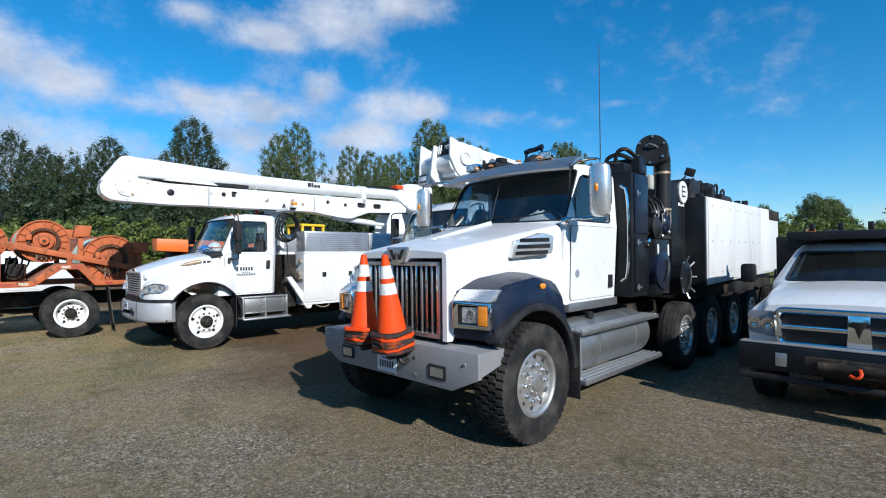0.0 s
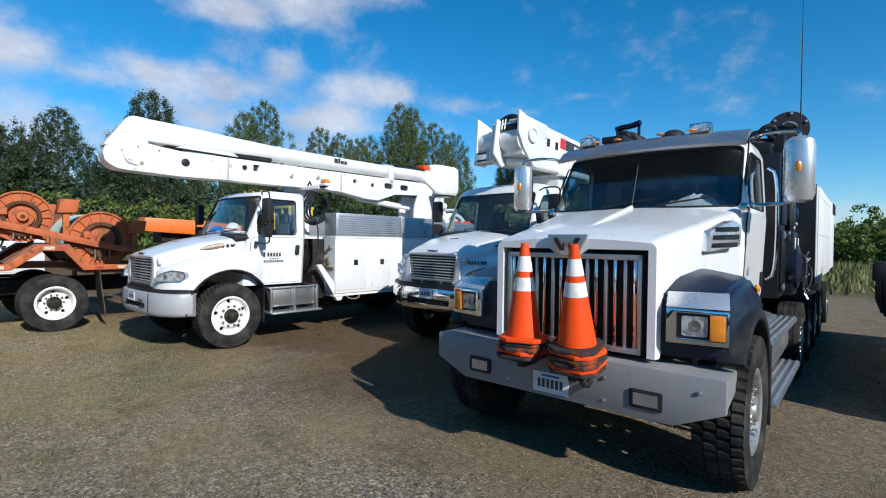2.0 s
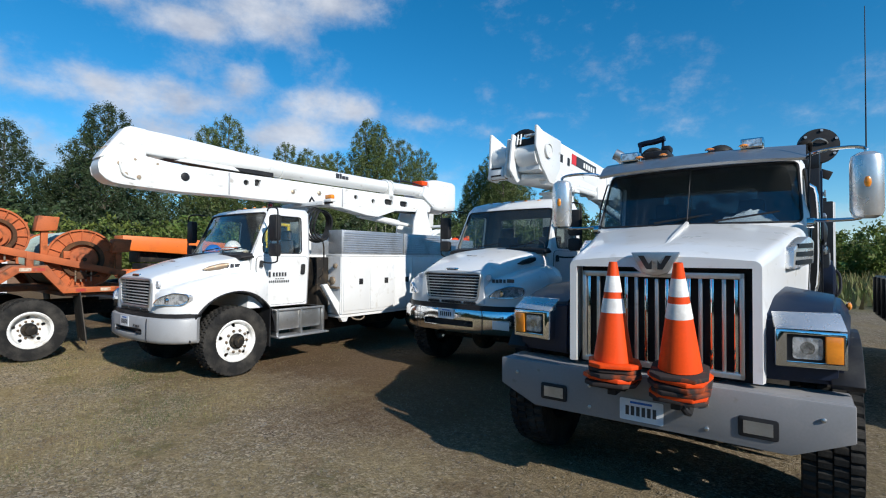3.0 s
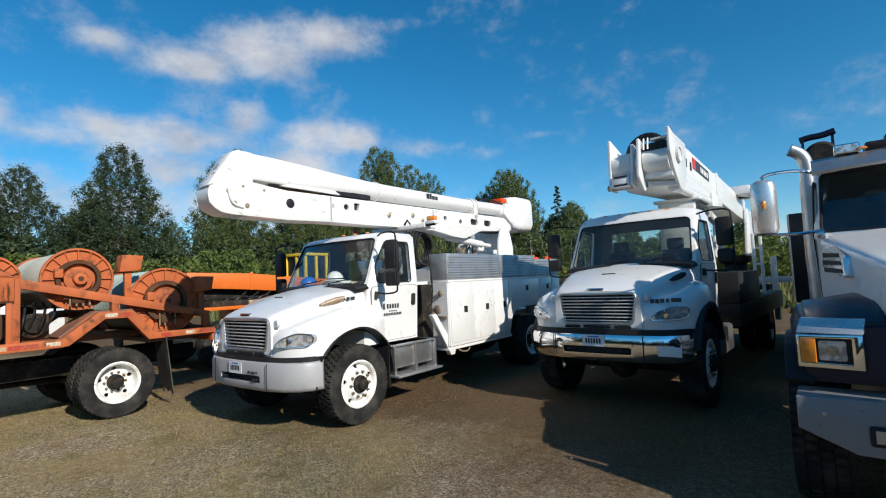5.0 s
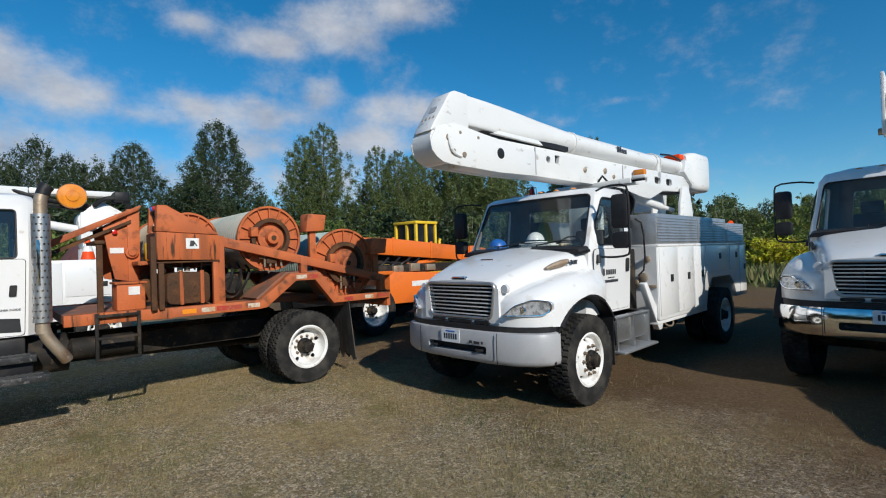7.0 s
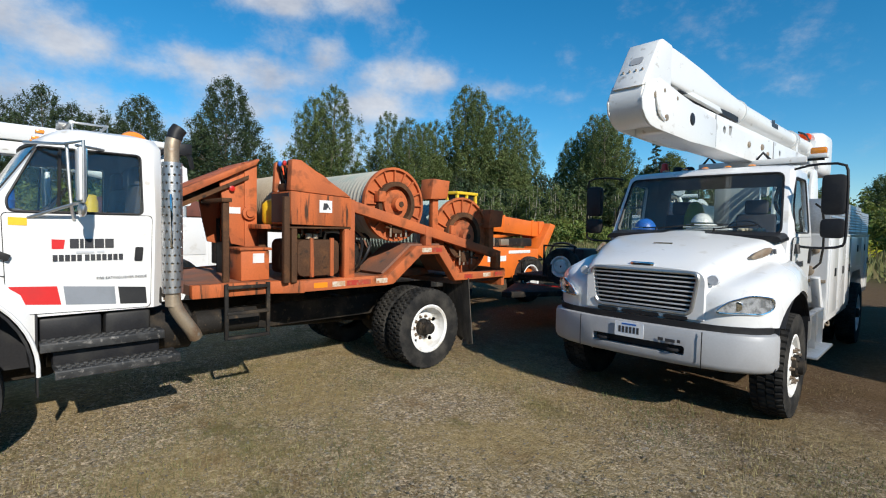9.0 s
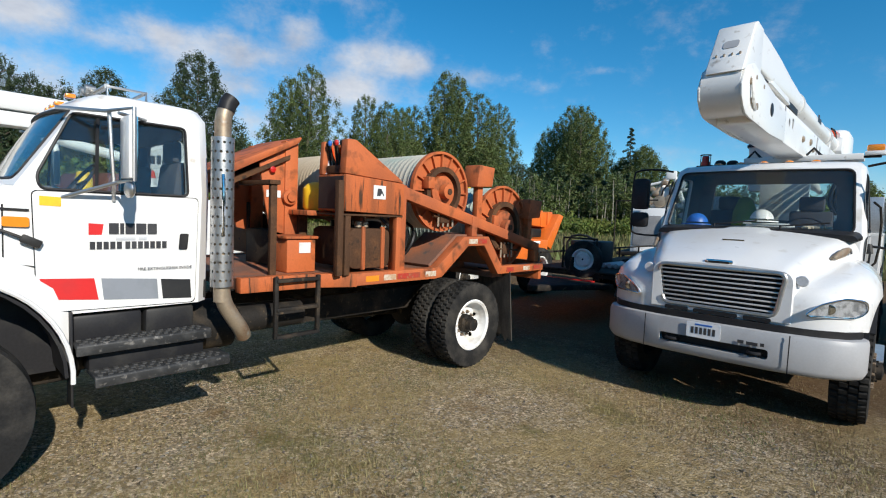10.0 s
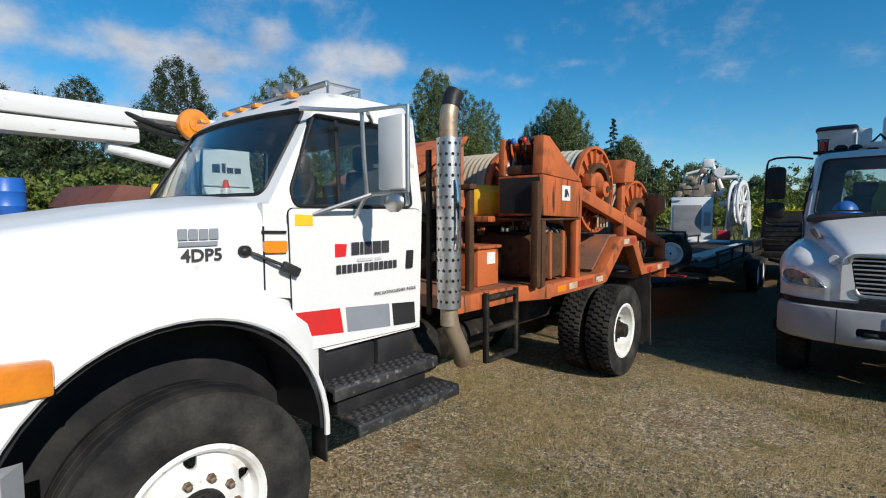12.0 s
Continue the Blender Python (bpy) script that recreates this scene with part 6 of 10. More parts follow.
wheelhole = rod(B(), (-1.6, 0.78, 0.6), (1.6, 0.78, 0.6), 0.68, n=36)
part("hood", carve(hood, face, wheelhole), WHITE, V)
bm = box(B(), -0.62, 0.62, 0.30, 0.33, 0.92, 1.73)
g = part("grille", bm, BLACK, V)
for i in range(15):
    x = -0.505 + i * (1.01 / 14)
    top = 1.67 if abs(x) > 0.14 else 1.63
    bm = box(B(), x - 0.013, x + 0.013, 0.175, 0.22, 1.0, top, 0.006)
    part("grille_bar", bm, STEEL if i % 2 else CHROME, g)
bm = B()
for a, b in (((-0.54, 1.66), (0.54, 1.66)), ((-0.54, 0.99), (0.54, 0.99)), ((-0.54, 0.99), (-0.54, 1.66)), ((0.54, 0.99), (0.54, 1.66))):
    box(bm, min(a[0], b[0]) - 0.015, max(a[0], b[0]) + 0.015, 0.16, 0.21, min(a[1], b[1]) - 0.02, max(a[1], b[1]) + 0.02, 0.006)
part("grille_frame", bm, STEEL, g)
bm = prism(B(), [(-0.17, 1.79), (0.17, 1.79), (0.09, 1.64), (0.03, 1.62), (-0.03, 1.62), (-0.09, 1.64)], "y", 0.115, 0.16, 0.01)
bd = part("badge", bm, STEEL, V)
for s in (1, -1):
    bm = prism(B(), [(s * 0.02, 1.665), (s * 0.055, 1.665), (s * 0.115, 1.765), (s * 0.075, 1.765), (s * 0.04, 1.70), (s * 0.02, 1.73)], "y", 0.108, 0.12)
    part("badge_mark", bm, BLACK, bd)
bm = B()
tube(bm, [(0, 0.22, 1.797), (0, 0.85, 1.962), (0, 1.6, 2.13)], 0.02, 6)
part("hood_crease", bm, WHITE, V)
# the nose sits a little to one side
for root in [o for o in V.children if o.name.split(".")[0] in ("hood", "grille", "badge", "hood_crease")]:
    for ob in (root, *root.children_recursive):
        for v in ob.data.vertices:
            k = max(0.0, 1 - v.co.y / 1.66)
            v.co.x += 0.062 * k
            v.co.y -= 0.05 * k
            if root.name.startswith("badge"):
                v.co.z += 0.035
for s in (1, -1):
    # fender with its lamp housing
    fen = B()
    loft(fen, [[(s * x, y, z) for x, y, z in ring] for ring in (
        [(0.63, 0.16, 0.99), (1.12, 0.24, 0.99), (1.13, 0.24, 1.27), (1.09, 0.25, 1.37), (0.63, 0.17, 1.41)],
        [(0.63, 0.45, 0.95), (1.16, 0.45, 0.95), (1.17, 0.45, 1.36), (1.11, 0.45, 1.46), (0.63, 0.45, 1.54)],
        [(0.66, 0.90, 0.95), (1.19, 0.90, 0.95), (1.20, 0.90, 1.40), (1.13, 0.90, 1.52), (0.66, 0.90, 1.60)],
        [(0.66, 1.30, 0.90), (1.18, 1.30, 0.90), (1.18, 1.30, 1.30), (1.10, 1.28, 1.46), (0.66, 1.25, 1.58)],
        [(0.66, 1.52, 0.80), (1.12, 1.52, 0.80), (1.10, 1.50, 1.05), (1.04, 1.45, 1.24), (0.66, 1.42, 1.40)])])
    bmesh.ops.bevel(fen, geom=list(fen.edges), offset=0.025, segments=2, affect="EDGES")
    hole = rod(B(), (-1.6, 0.78, 0.58), (1.6, 0.78, 0.58), 0.655, n=40)
    part("fender", carve(fen, hole), NAVY, V)
    flare = B()
    arc = [(0.78 + math.cos(a) * 0.71, 0.58 + math.sin(a) * 0.71) for a in [math.pi * (0.0 + 0.80 * i / 16) for i in range(17)]]
    arc2 = [(0.78 + math.cos(a) * 0.64, 0.58 + math.sin(a) * 0.64) for a in [math.pi * (0.0 + 0.80 * i / 16) for i in range(17)]]
    prism(flare, arc + arc2[::-1], "x", min(s * 1.06, s * 1.23), max(s * 1.06, s * 1.23), 0.01)
    part("fender_flare", flare, BLACK, V)
    turned = Matrix.Translation((s * 0.78, 0.10, 0)) @ Matrix.Rotation(radians(s * 12), 4, "Z")
    bm = B()
    prism(bm, [(s * 0.0, 1.095), (s * 0.375, 1.095), (s * 0.375, 1.325), (s * 0.0, 1.335)], "y", 0.0, 0.10, 0.010)
    bm2 = prism(B(), [(0.004, 1.335), (0.14, 1.43), (0.30, 1.43), (0.12, 1.335)], "x", min(s * 0.0, s * 0.375), max(s * 0.0, s * 0.375), 0.006)
    inner = prism(B(), [(s * 0.06, 1.125), (s * 0.355, 1.125), (s * 0.355, 1.30), (s * 0.06, 1.305)], "y", -0.1, 0.035)
    hb = part("lamp_housing", carve(bm, inner), CHROME, V, at=turned)
    bm = prism(B(), [(s * 0.063, 1.128), (s * 0.352, 1.128), (s * 0.352, 1.297), (s * 0.063, 1.302)], "y", 0.029, 0.034)
    part("recess", bm, BLACK, hb)
    part("lamp_hood", bm2, MIRROR_SHELL, hb)
    lamp(hb, rounded([(s * 0.095, 1.148), (s * 0.25, 1.148), (s * 0.25, 1.285), (s * 0.095, 1.285)], 0.02), 0.004, 0.028)
    bm = prism(B(), [(s * 0.262, 1.13), (s * 0.352, 1.13), (s * 0.352, 1.298), (s * 0.262, 1.298)], "y", -0.004, 0.034, 0.006)
    part("turn_lamp", bm, AMBER, hb)
    bm = B()
    ball(bm, (s * 1.19, 0.92, 1.44), 0.02, 0.05, 0.03, 10, 6)
    part("side_marker", bm, AMBER, V)
    # side vents
    bm = prism(B(), rounded([(0.86, 1.70), (1.42, 1.75), (1.44, 1.93), (1.30, 1.97), (0.90, 1.87)], 0.03), "x", min(s * 0.86, s * 0.945), max(s * 0.86, s * 0.945), 0.008)
    bmesh.ops.transform(bm, matrix=Matrix.Translation((s * 0.905, 1.2, 0)) @ Matrix.Rotation(radians(-s * 13.5), 4, "Z") @ Matrix.Translation((-s * 0.905, -1.2, 0)), verts=bm.verts)
    vent = part("hood_vent", bm, MIRROR_SHELL, V)
    vent.location.x = 0.055 if s < 0 else 0.0
    for k, (a, b, z) in enumerate(((0.91, 1.35, 1.735), (0.93, 1.38, 1.80), (0.97, 1.37, 1.865))):
        bm = prism(B(), rounded([(a, z), (b, z + 0.01), (b, z + 0.05), (a + 0.01, z + 0.035)], 0.012), "x", min(s * 0.94, s * 0.952), max(s * 0.94, s * 0.952))
        bmesh.ops.transform(bm, matrix=Matrix.Translation((s * 0.905, 1.2, 0)) @ Matrix.Rotation(radians(-s * 13.5), 4, "Z") @ Matrix.Translation((-s * 0.905, -1.2, 0)), verts=bm.verts)
        part("vent_slot", bm, BLACK_GLOSS, vent)
    # chrome mirrors on bars
    x = s * 1.36
    bm = B()
    loft(bm, [[(x + math.cos(a) * 0.115 * k, 1.74 + math.sin(a) * 0.085 * k, z) for a in [2 * math.pi * i / 18 for i in range(18)]] for z, k in ((2.13, 0.5), (2.15, 0.85), (2.20, 1.0), (2.60, 1.0), (2.66, 0.9), (2.69, 0.5))])
    mi = part("mirror", bm, MIRROR_SHELL, V)
    bm = box(B(), x - 0.09, x + 0.09, 1.80, 1.835, 2.26, 2.63, 0.01)
    part("mirror_glass", bm, BLACK_GLOSS, mi)
    bm = B()
    ball(bm, (x, 1.655, 2.43), 0.025, 0.015, 0.05, 10, 6)
    part("mirror_lamp", bm, AMBER, mi)
    for path in ([(s * 0.92, 1.95, 2.72), (s * 1.05, 1.80, 2.76), (x, 1.74, 2.75), (x, 1.74, 2.66)], [(s * 0.95, 1.72, 2.13), (s * 1.1, 1.72, 2.12), (x, 1.74, 2.13), (x, 1.74, 2.24)]):
        bm = B()
        tube(bm, path, 0.016, 8, smooth=2)
        part("mirror_bar", bm, CHROME, mi)
    bm = B()
    lathe(bm, [(0, 0.05), (0.05, 0.05), (0.06, 0.03)], (s * 0.95, 1.70, 2.10), "x", 12)
    part("mirror_foot", bm, CHROME, V)
    # grab bar behind the door
    bm = B()
    tube(bm, [(s * 0.97, 3.06, 2.62), (s * 1.06, 3.08, 2.55), (s * 1.06, 3.08, 1.45), (s * 0.97, 3.05, 1.38)], 0.018, 8, smooth=2)
    part("grab_bar", bm, CHROME, V)
    # fuel tank, steps, mudflap
    bm = B()
    lathe(bm, [(1.66, 0.22), (1.68, 0.29), (1.72, 0.30), (3.45, 0.30), (3.49, 0.29), (3.51, 0.22)], (s * 0.86, 0, 0.70), "y", 32)
    ft = part("fuel_tank", bm, STEEL, V)
    for y in (2.1, 3.05):
        bm = B()
        lathe(bm, [(y, 0.306), (y + 0.06, 0.306)], (s * 0.86, 0, 0.70), "y", 32)
        part("tank_strap", bm, STEEL, ft)
    bm = B()
    lathe(bm, [(0.99, 0.05), (1.04, 0.05), (1.05, 0.03)], (s * 0.95, 2.25, 0), "z", 14)
    part("fuel_cap", bm, BLACK, ft)
    for z, x0, x1 in ((0.93, 0.98, 1.22), (0.42, 1.0, 1.26)):
        bm = box(B(), min(s * x0, s * x1), max(s * x0, s * x1), 1.60, 3.62, z - 0.05, z, 0.008)
        sp = part("running_step", bm, STEEL, V)
        for k in range(4):
            xx = x0 + 0.03 + k * (x1 - x0 - 0.06) / 3
            bm = box(B(), min(s * (xx - 0.012), s * (xx + 0.012)), max(s * (xx - 0.012), s * (xx + 0.012)), 1.62, 3.60, z, z + 0.012, 0.003)
            part("step_rib", bm, PLATE, sp)
    bm = box(B(), min(s * 0.8, s * 1.16), max(s * 0.8, s * 1.16), 1.66, 1.70, 0.42, 0.93, 0.006)
    part("step_end", bm, PLATE, V)
    bm = box(B(), min(s * 0.82, s * 1.22), max(s * 0.82, s * 1.22), 1.53, 1.548, 0.24, 0.92, 0.004)
    part("mudflap", bm, BLACK, V)
    wheel(V, s * 1.07, 0.78, 0.552, 0.33, 0.30, s, "alu", 46)
    for y, r, dual in ((4.78, 0.50, False), (6.0, 0.51, True), (7.3, 0.51, True), (8.6, 0.51, True), (10.9, 0.48, True)):
        wheel(V, s * 1.06, y, r, 0.27, 0.29, s, "alu", 44 if dual else 0)
        if dual:
            wheel(V, s * 0.75, y, r, 0.27, 0.29, s, "dish", 0, hub=False)
chassis(V, 0.2, 11.3, [(0.78, 0.55), (4.78, 0.5), (6.0, 0.5), (7.3, 0.5), (8.6, 0.5), (10.9, 0.48)], 0.68)
# bumper with swept-up ends
bm = prism(B(), [(-1.17, 0.925), (-1.17, 0.71), (-0.86, 0.57), (0.86, 0.57), (1.17, 0.71), (1.17, 0.925)], "y", 0.0, 0.05, 0.008)
bp = part("bumper", bm, GREY_DARK, V)
bm = box(B(), -1.16, 1.16, 0.052, 0.36, 0.885, 0.925, 0.006)
part("bumper_top", bm, GREY_DARK, bp)
for s in (1, -1):
    bm = prism(B(), [(0.02, 0.72), (0.34, 0.80), (0.34, 0.92), (0.02, 0.92)], "x", min(s * 1.145, s * 1.165), max(s * 1.145, s * 1.165))
    part("bumper_cheek", bm, GREY_DARK, bp)
    bm = prism(B(), rounded([(s * 0.58, 0.64), (s * 0.80, 0.64), (s * 0.80, 0.77), (s * 0.58, 0.77)], 0.02), "y", -0.012, 0.0, 0.004)
    fl = part("fog_lamp", bm, BLACK, bp)
    bm = prism(B(), [(s * 0.61, 0.665), (s * 0.77, 0.665), (s * 0.77, 0.745), (s * 0.61, 0.745)], "y", -0.016, -0.012)
    part("lens", bm, STEEL, fl)
    for x, z in ((0.40, 0.80), (1.02, 0.82), (0.40, 0.64)):
        bm = B()
        lathe(bm, [(0, 0.014), (-0.008, 0.014), (-0.012, 0.008)], (s * x, 0, z), "y", 8)
        part("bolt", bm, STEEL, bp)
bm = B()
box(bm, -0.40, -0.22, -0.02, 0.0, 0.80, 0.88, 0.01)
part("bumper_plug", bm, BLACK, bp)
bm = B()
tube(bm, [(0.22, 0.0, 0.84), (0.22, -0.07, 0.86), (0.26, -0.10, 0.80), (0.30, -0.07, 0.73), (0.30, 0.0, 0.76)], 0.024, 8, smooth=1)
part("tow_hook", bm, BLACK, bp)
plate(V, -0.02, -0.008, 0.60, 0.30, 0.155)
# cab, sun visor, roof lamps
screen = rounded([(-0.92, 2.12), (0.92, 2.12), (0.885, 2.73), (-0.885, 2.73)], 0.06)
window = rounded([(1.92, 2.12), (2.74, 2.12), (2.72, 2.66), (2.12, 2.66), (1.92, 2.36)], 0.05)
door = rounded([(1.82, 1.22), (2.88, 1.22), (2.88, 2.06), (1.80, 2.06)], 0.04)
cab(V, V_ROWS, WHITE, screen, window, door, rear=rounded([(-0.5, 2.2), (0.5, 2.2), (0.5, 2.6), (-0.5, 2.6)], 0.05), tint=TINTED)
bm = B()
rows = []
for k in (-1, -0.7, -0.35, 0, 0.35, 0.7, 1):
    x = k * 0.95
    b = 0.15 * k * k
    d = 0.03 * max(0, abs(k) - 0.6)
    rows.append([(x, 1.70 + b, 2.70 - d), (x, 1.69 + b, 2.725 - d), (x, 1.82 + b, 2.82), (x, 1.98 + b, 2.885), (x, 2.02 + b, 2.87), (x, 1.84 + b, 2.79)])
loft(bm, rows)
part("sun_visor", bm, STEEL, V)
for x in (-0.55, -0.3, 0.15, 0.45):
    bm = B()
    ball(bm, (x, 1.98, 2.895), 0.05, 0.04, 0.035, 10, 5, 0.0)
    part("roof_marker", bm, AMBER, V)
for x in (-0.66, 0.52):
    bm = box(B(), x - 0.10, x + 0.10, 2.0, 2.12, 2.885, 2.985, 0.012)
    rl = part("roof_lamp", bm, CHROME, V)
    bm = box(B(), x - 0.085, x + 0.085, 1.994, 2.0, 2.90, 2.97)
    part("lens", bm, LAMP, rl)
bm = B()
box(bm, -0.52, -0.26, 2.05, 2.35, 2.90, 2.98, 0.02)
box(bm, -0.36, -0.26, 2.15, 2.3, 2.98, 3.05, 0.02)
part("air_horn", bm, BLACK, V)
bm = B()
ball(bm, (0.22, 2.2, 2.89), 0.13, 0.13, 0.10, 16, 8, 0.0)
part("roof_beacon", bm, BLACK, V)
bm = B()
rod(bm, (0.96, 1.80, 2.3), (0.98, 1.80, 2.75), 0.008, n=6)
rod(bm, (1.36, 1.76, 2.70), (1.36, 1.76, 3.95), 0.006, 0.003, n=6)
part("antenna", bm, BLACK, V)
bm = B()
box(bm, 0.95, 0.978, 2.70, 2.80, 1.32, 1.48, 0.004)
part("door_handle", bm, BLACK, V)
bm = B()
lathe(bm, [(0.955, 0.045), (0.972, 0.045), (0.974, 0.03)], (0, 1.95, 1.52), "x", 20)
part("round_badge", bm, GREY_STRIPE, V)
bm = box(B(), 0.82, 0.948, 1.80, 2.98, 1.09, 1.19, 0.01)
part("cab_sill", bm, STEEL, V)
for x in (0.25, -0.30):
    bm = B()
    rod(bm, (x, 1.58, 2.14), (x + 0.5, 1.72, 2.22), 0.009, n=6)
    part("wiper", bm, BLACK, V)
bm = B()
rod(bm, (0, 1.60, 2.13), (0, 1.826, 2.71), 0.005, n=6)
part("screen_divider", bm, BLACK, V)
crumple = random.Random(8)
bm = B()
loft(bm, [[(0.24 + 0.5 * i / 9, 1.80 + 0.14 * j / 5, 2.09 + (0.17 * math.sin(math.pi * j / 5) * math.sin(math.pi * (i + 0.5) / 10) ** 0.5 * crumple.uniform(0.7, 1.15))) for j in range(6)] for i in range(10)])
part("dash_cloth", bm, PAPER, V, "crumpled white cloth on the dashboard")
# exhaust stack and left stack
bm = B()
rod(bm, (-0.985, 3.03, 1.3), (-0.985, 3.03, 2.82), 0.085, n=18)
tube(bm, [(-0.985, 3.03, 2.82), (-0.985, 3.03, 2.98), (-1.0, 3.025, 3.08), (-1.06, 3.01, 3.16), (-1.13, 2.99, 3.20)], 0.072, 14, smooth=2)
part("exhaust_pipe", bm, STEEL, V)
# air intake over the far corner: column, drum and a frame with a rolled tarp
bm = box(B(), -1.02, -0.66, 3.68, 4.10, 1.17, 3.06, 0.03)
ik = part("intake_column", bm, BLACK_GLOSS, V)
bm = B()
lathe(bm, [(3.70, 0.02), (3.68, 0.15), (3.72, 0.185), (4.10, 0.185), (4.14, 0.10)], (-0.82, 0, 3.20), "y", 28)
part("intake_drum", bm, RUBBER, ik)
for x in (-1.0, -0.69):
    bm = box(B(), x - 0.016, x + 0.016, 3.76, 3.80, 3.04, 3.47, 0.004)
    part("frame_post", bm, NAVY, ik)
bm = B()
tube(bm, [(-1.03, 3.80, 3.455), (-0.92, 3.79, 3.475), (-0.80, 3.77, 3.47), (-0.66, 3.75, 3.50)], 0.042, 10, smooth=1)
part("rolled_tarp", bm, NAVY, ik)
# black tower behind the cab
bm = B()
box(bm, -1.0, 1.08, 3.14, 3.64, 1.17, 2.80, 0.02)
box(bm, 0.30, 1.08, 3.40, 3.64, 2.80, 3.02, 0.015)
box(bm, -1.0, 0.98, 3.16, 3.62, 2.80, 2.93, 0.02)
tw = part("tower", bm, BLACK_GLOSS, V)
bm = box(B(), 1.08, 1.10, 3.20, 3.62, 2.00, 2.78, 0.008)
part("tower_door", bm, NAVY, tw)
bm = box(B(), 1.08, 1.10, 3.20, 3.62, 1.24, 1.94, 0.008)
part("tower_door", bm, BLACK_GLOSS, tw)
bm = box(B(), 1.02, 1.085, 3.42, 3.60, 2.82, 3.04, 0.01)
part("tower_fin", bm, NAVY, tw)
for z in (1.30, 1.88, 2.52):
    bm = B()
    lathe(bm, [(1.10, 0.022), (1.125, 0.022), (1.13, 0.012)], (0, 3.25, z), "x", 10)
    box(bm, 1.115, 1.13, 3.24, 3.32, z - 0.012, z + 0.012, 0.004)
    box(bm, 1.115, 1.13, 3.22, 3.25, z - 0.04, z + 0.04, 0.004)
    part("latch", bm, STEEL, tw)
bm = B()
lathe(bm, [(1.10, 0.055), (1.14, 0.06), (1.146, 0.05), (1.146, 0.01)], (0, 3.55, 1.88), "x", 20)
part("gauge", bm, CHROME, tw)
for k, (z, m) in enumerate(((2.86, HOSE), (2.96, HOSE), (3.02, CHASSIS))):
    bm = B()
    tube(bm, [(0.55 + 0.14 * k, 3.22, 2.90), (0.62 + 0.13 * k, 3.14, z + 0.06), (0.80 + 0.1 * k, 3.16, z + 0.10), (0.98, 3.30 + 0.1 * k, z + 0.04)], 0.028, 7, smooth=2)
    part("hose", bm, m, tw)
for x in (0.52, 0.74):
    bm = B()
    lathe(bm, [(3.08, 0.05), (3.16, 0.05), (3.17, 0.03)], (x, 0, 2.88), "y", 14)
    part("fitting", bm, GALV, tw)
# lower cabinet with its round hatch
bm = box(B(), 0.50, 1.17, 3.68, 4.16, 1.17, 1.93, 0.02)
cb = part("cabinet", bm, BLACK_GLOSS, V)
for y in (3.72, 4.08):
    bm = box(B(), 1.17, 1.178, y, y + 0.05, 1.70, 1.86, 0.003)
    part("reflector", bm, PAPER, cb)
# suction pipe: flange, elbow, collar
bm = B()
tube(bm, [(1.07, 3.88, 3.17), (1.05, 4.12, 3.18), (1.01, 4.34, 3.15), (1.0, 4.38, 2.98), (1.0, 4.38, 2.60), (1.0, 4.38, 2.36)], 0.135, 20, r2=0.105, smooth=2)
pp = part("suction_pipe", bm, BLACK_GLOSS, V)
bm = B()
lathe(bm, [(-0.03, 0.205), (0.02, 0.215), (0.06, 0.215), (0.20, 0.14)], (0, 0, 0), "y", 36)
fl = part("flange", bm, BLACK, pp, at=pose(1.08, 3.80, 3.17, 0, 0, 14))
for i in range(6):
    a = 2 * math.pi * (i + 0.4) / 6
    bm = B()
    rod(bm, (math.cos(a) * 0.18, -0.05, math.sin(a) * 0.18), (math.cos(a) * 0.18, -0.02, math.sin(a) * 0.18), 0.016, n=8)
    part("bolt", bm, STEEL, fl)
bm = B()
tube(bm, [(-0.07, -0.03, 0.05), (-0.03, -0.07, 0.08), (0.05, -0.07, 0.05), (0.08, -0.03, 0.02)], 0.012, 6, smooth=1)
part("flange_handle", bm, STEEL, fl)
for z in (2.36, 2.90):
    bm = B()
    lathe(bm, [(z, 0.125), (z + 0.035, 0.125)], (1.0, 4.38, 0), "z", 22)
    part("pipe_collar", bm, GALV, pp)
# valves, coupling and hose bundle between pipe and cabinet
bm = B()
lathe(bm, [(0.90, 0.15), (1.12, 0.15), (1.15, 0.10), (1.16, 0.02)], (0, 3.86, 2.10), "x", 20)
part("blower_end", bm, BLACK_GLOSS, V)
bm = B()
ball(bm, (1.06, 4.18, 2.16), 0.11, 0.12, 0.15, 16, 10)
part("air_filter", bm, NAVY, V)
bm = box(B(), 0.80, 1.12, 3.80, 4.40, 1.94, 1.99, 0.01)
part("valve_shelf", bm, CHASSIS, V)
bm = box(B(), 0.92, 1.10, 3.70, 3.84, 2.62, 2.82, 0.02)
part("strobe_box", bm, ROPE, V)
for k in range(9):
    bm = B()
    y = 3.72 + 0.075 * k
    tube(bm, [(1.02 + 0.02 * (k % 3), y, 1.96), (1.12 - 0.02 * (k % 2), y + 0.04, 2.12 + 0.05 * (k % 4)), (1.08, y + 0.10, 2.36 + 0.04 * (k % 3)), (0.92, y + 0.12, 2.52 + 0.05 * (k % 2))], 0.013 + 0.004 * (k % 3), 6, smooth=1)
    part("hose", bm, HOSE if k % 3 else CHASSIS, V)
for y, z in ((3.80, 2.30), (4.02, 1.98), (4.26, 2.04), (4.10, 2.34)):
    bm = B()
    lathe(bm, [(1.08, 0.03), (1.14, 0.03), (1.15, 0.018)], (0, y, z), "x", 8)
    part("fitting", bm, STEEL, V)
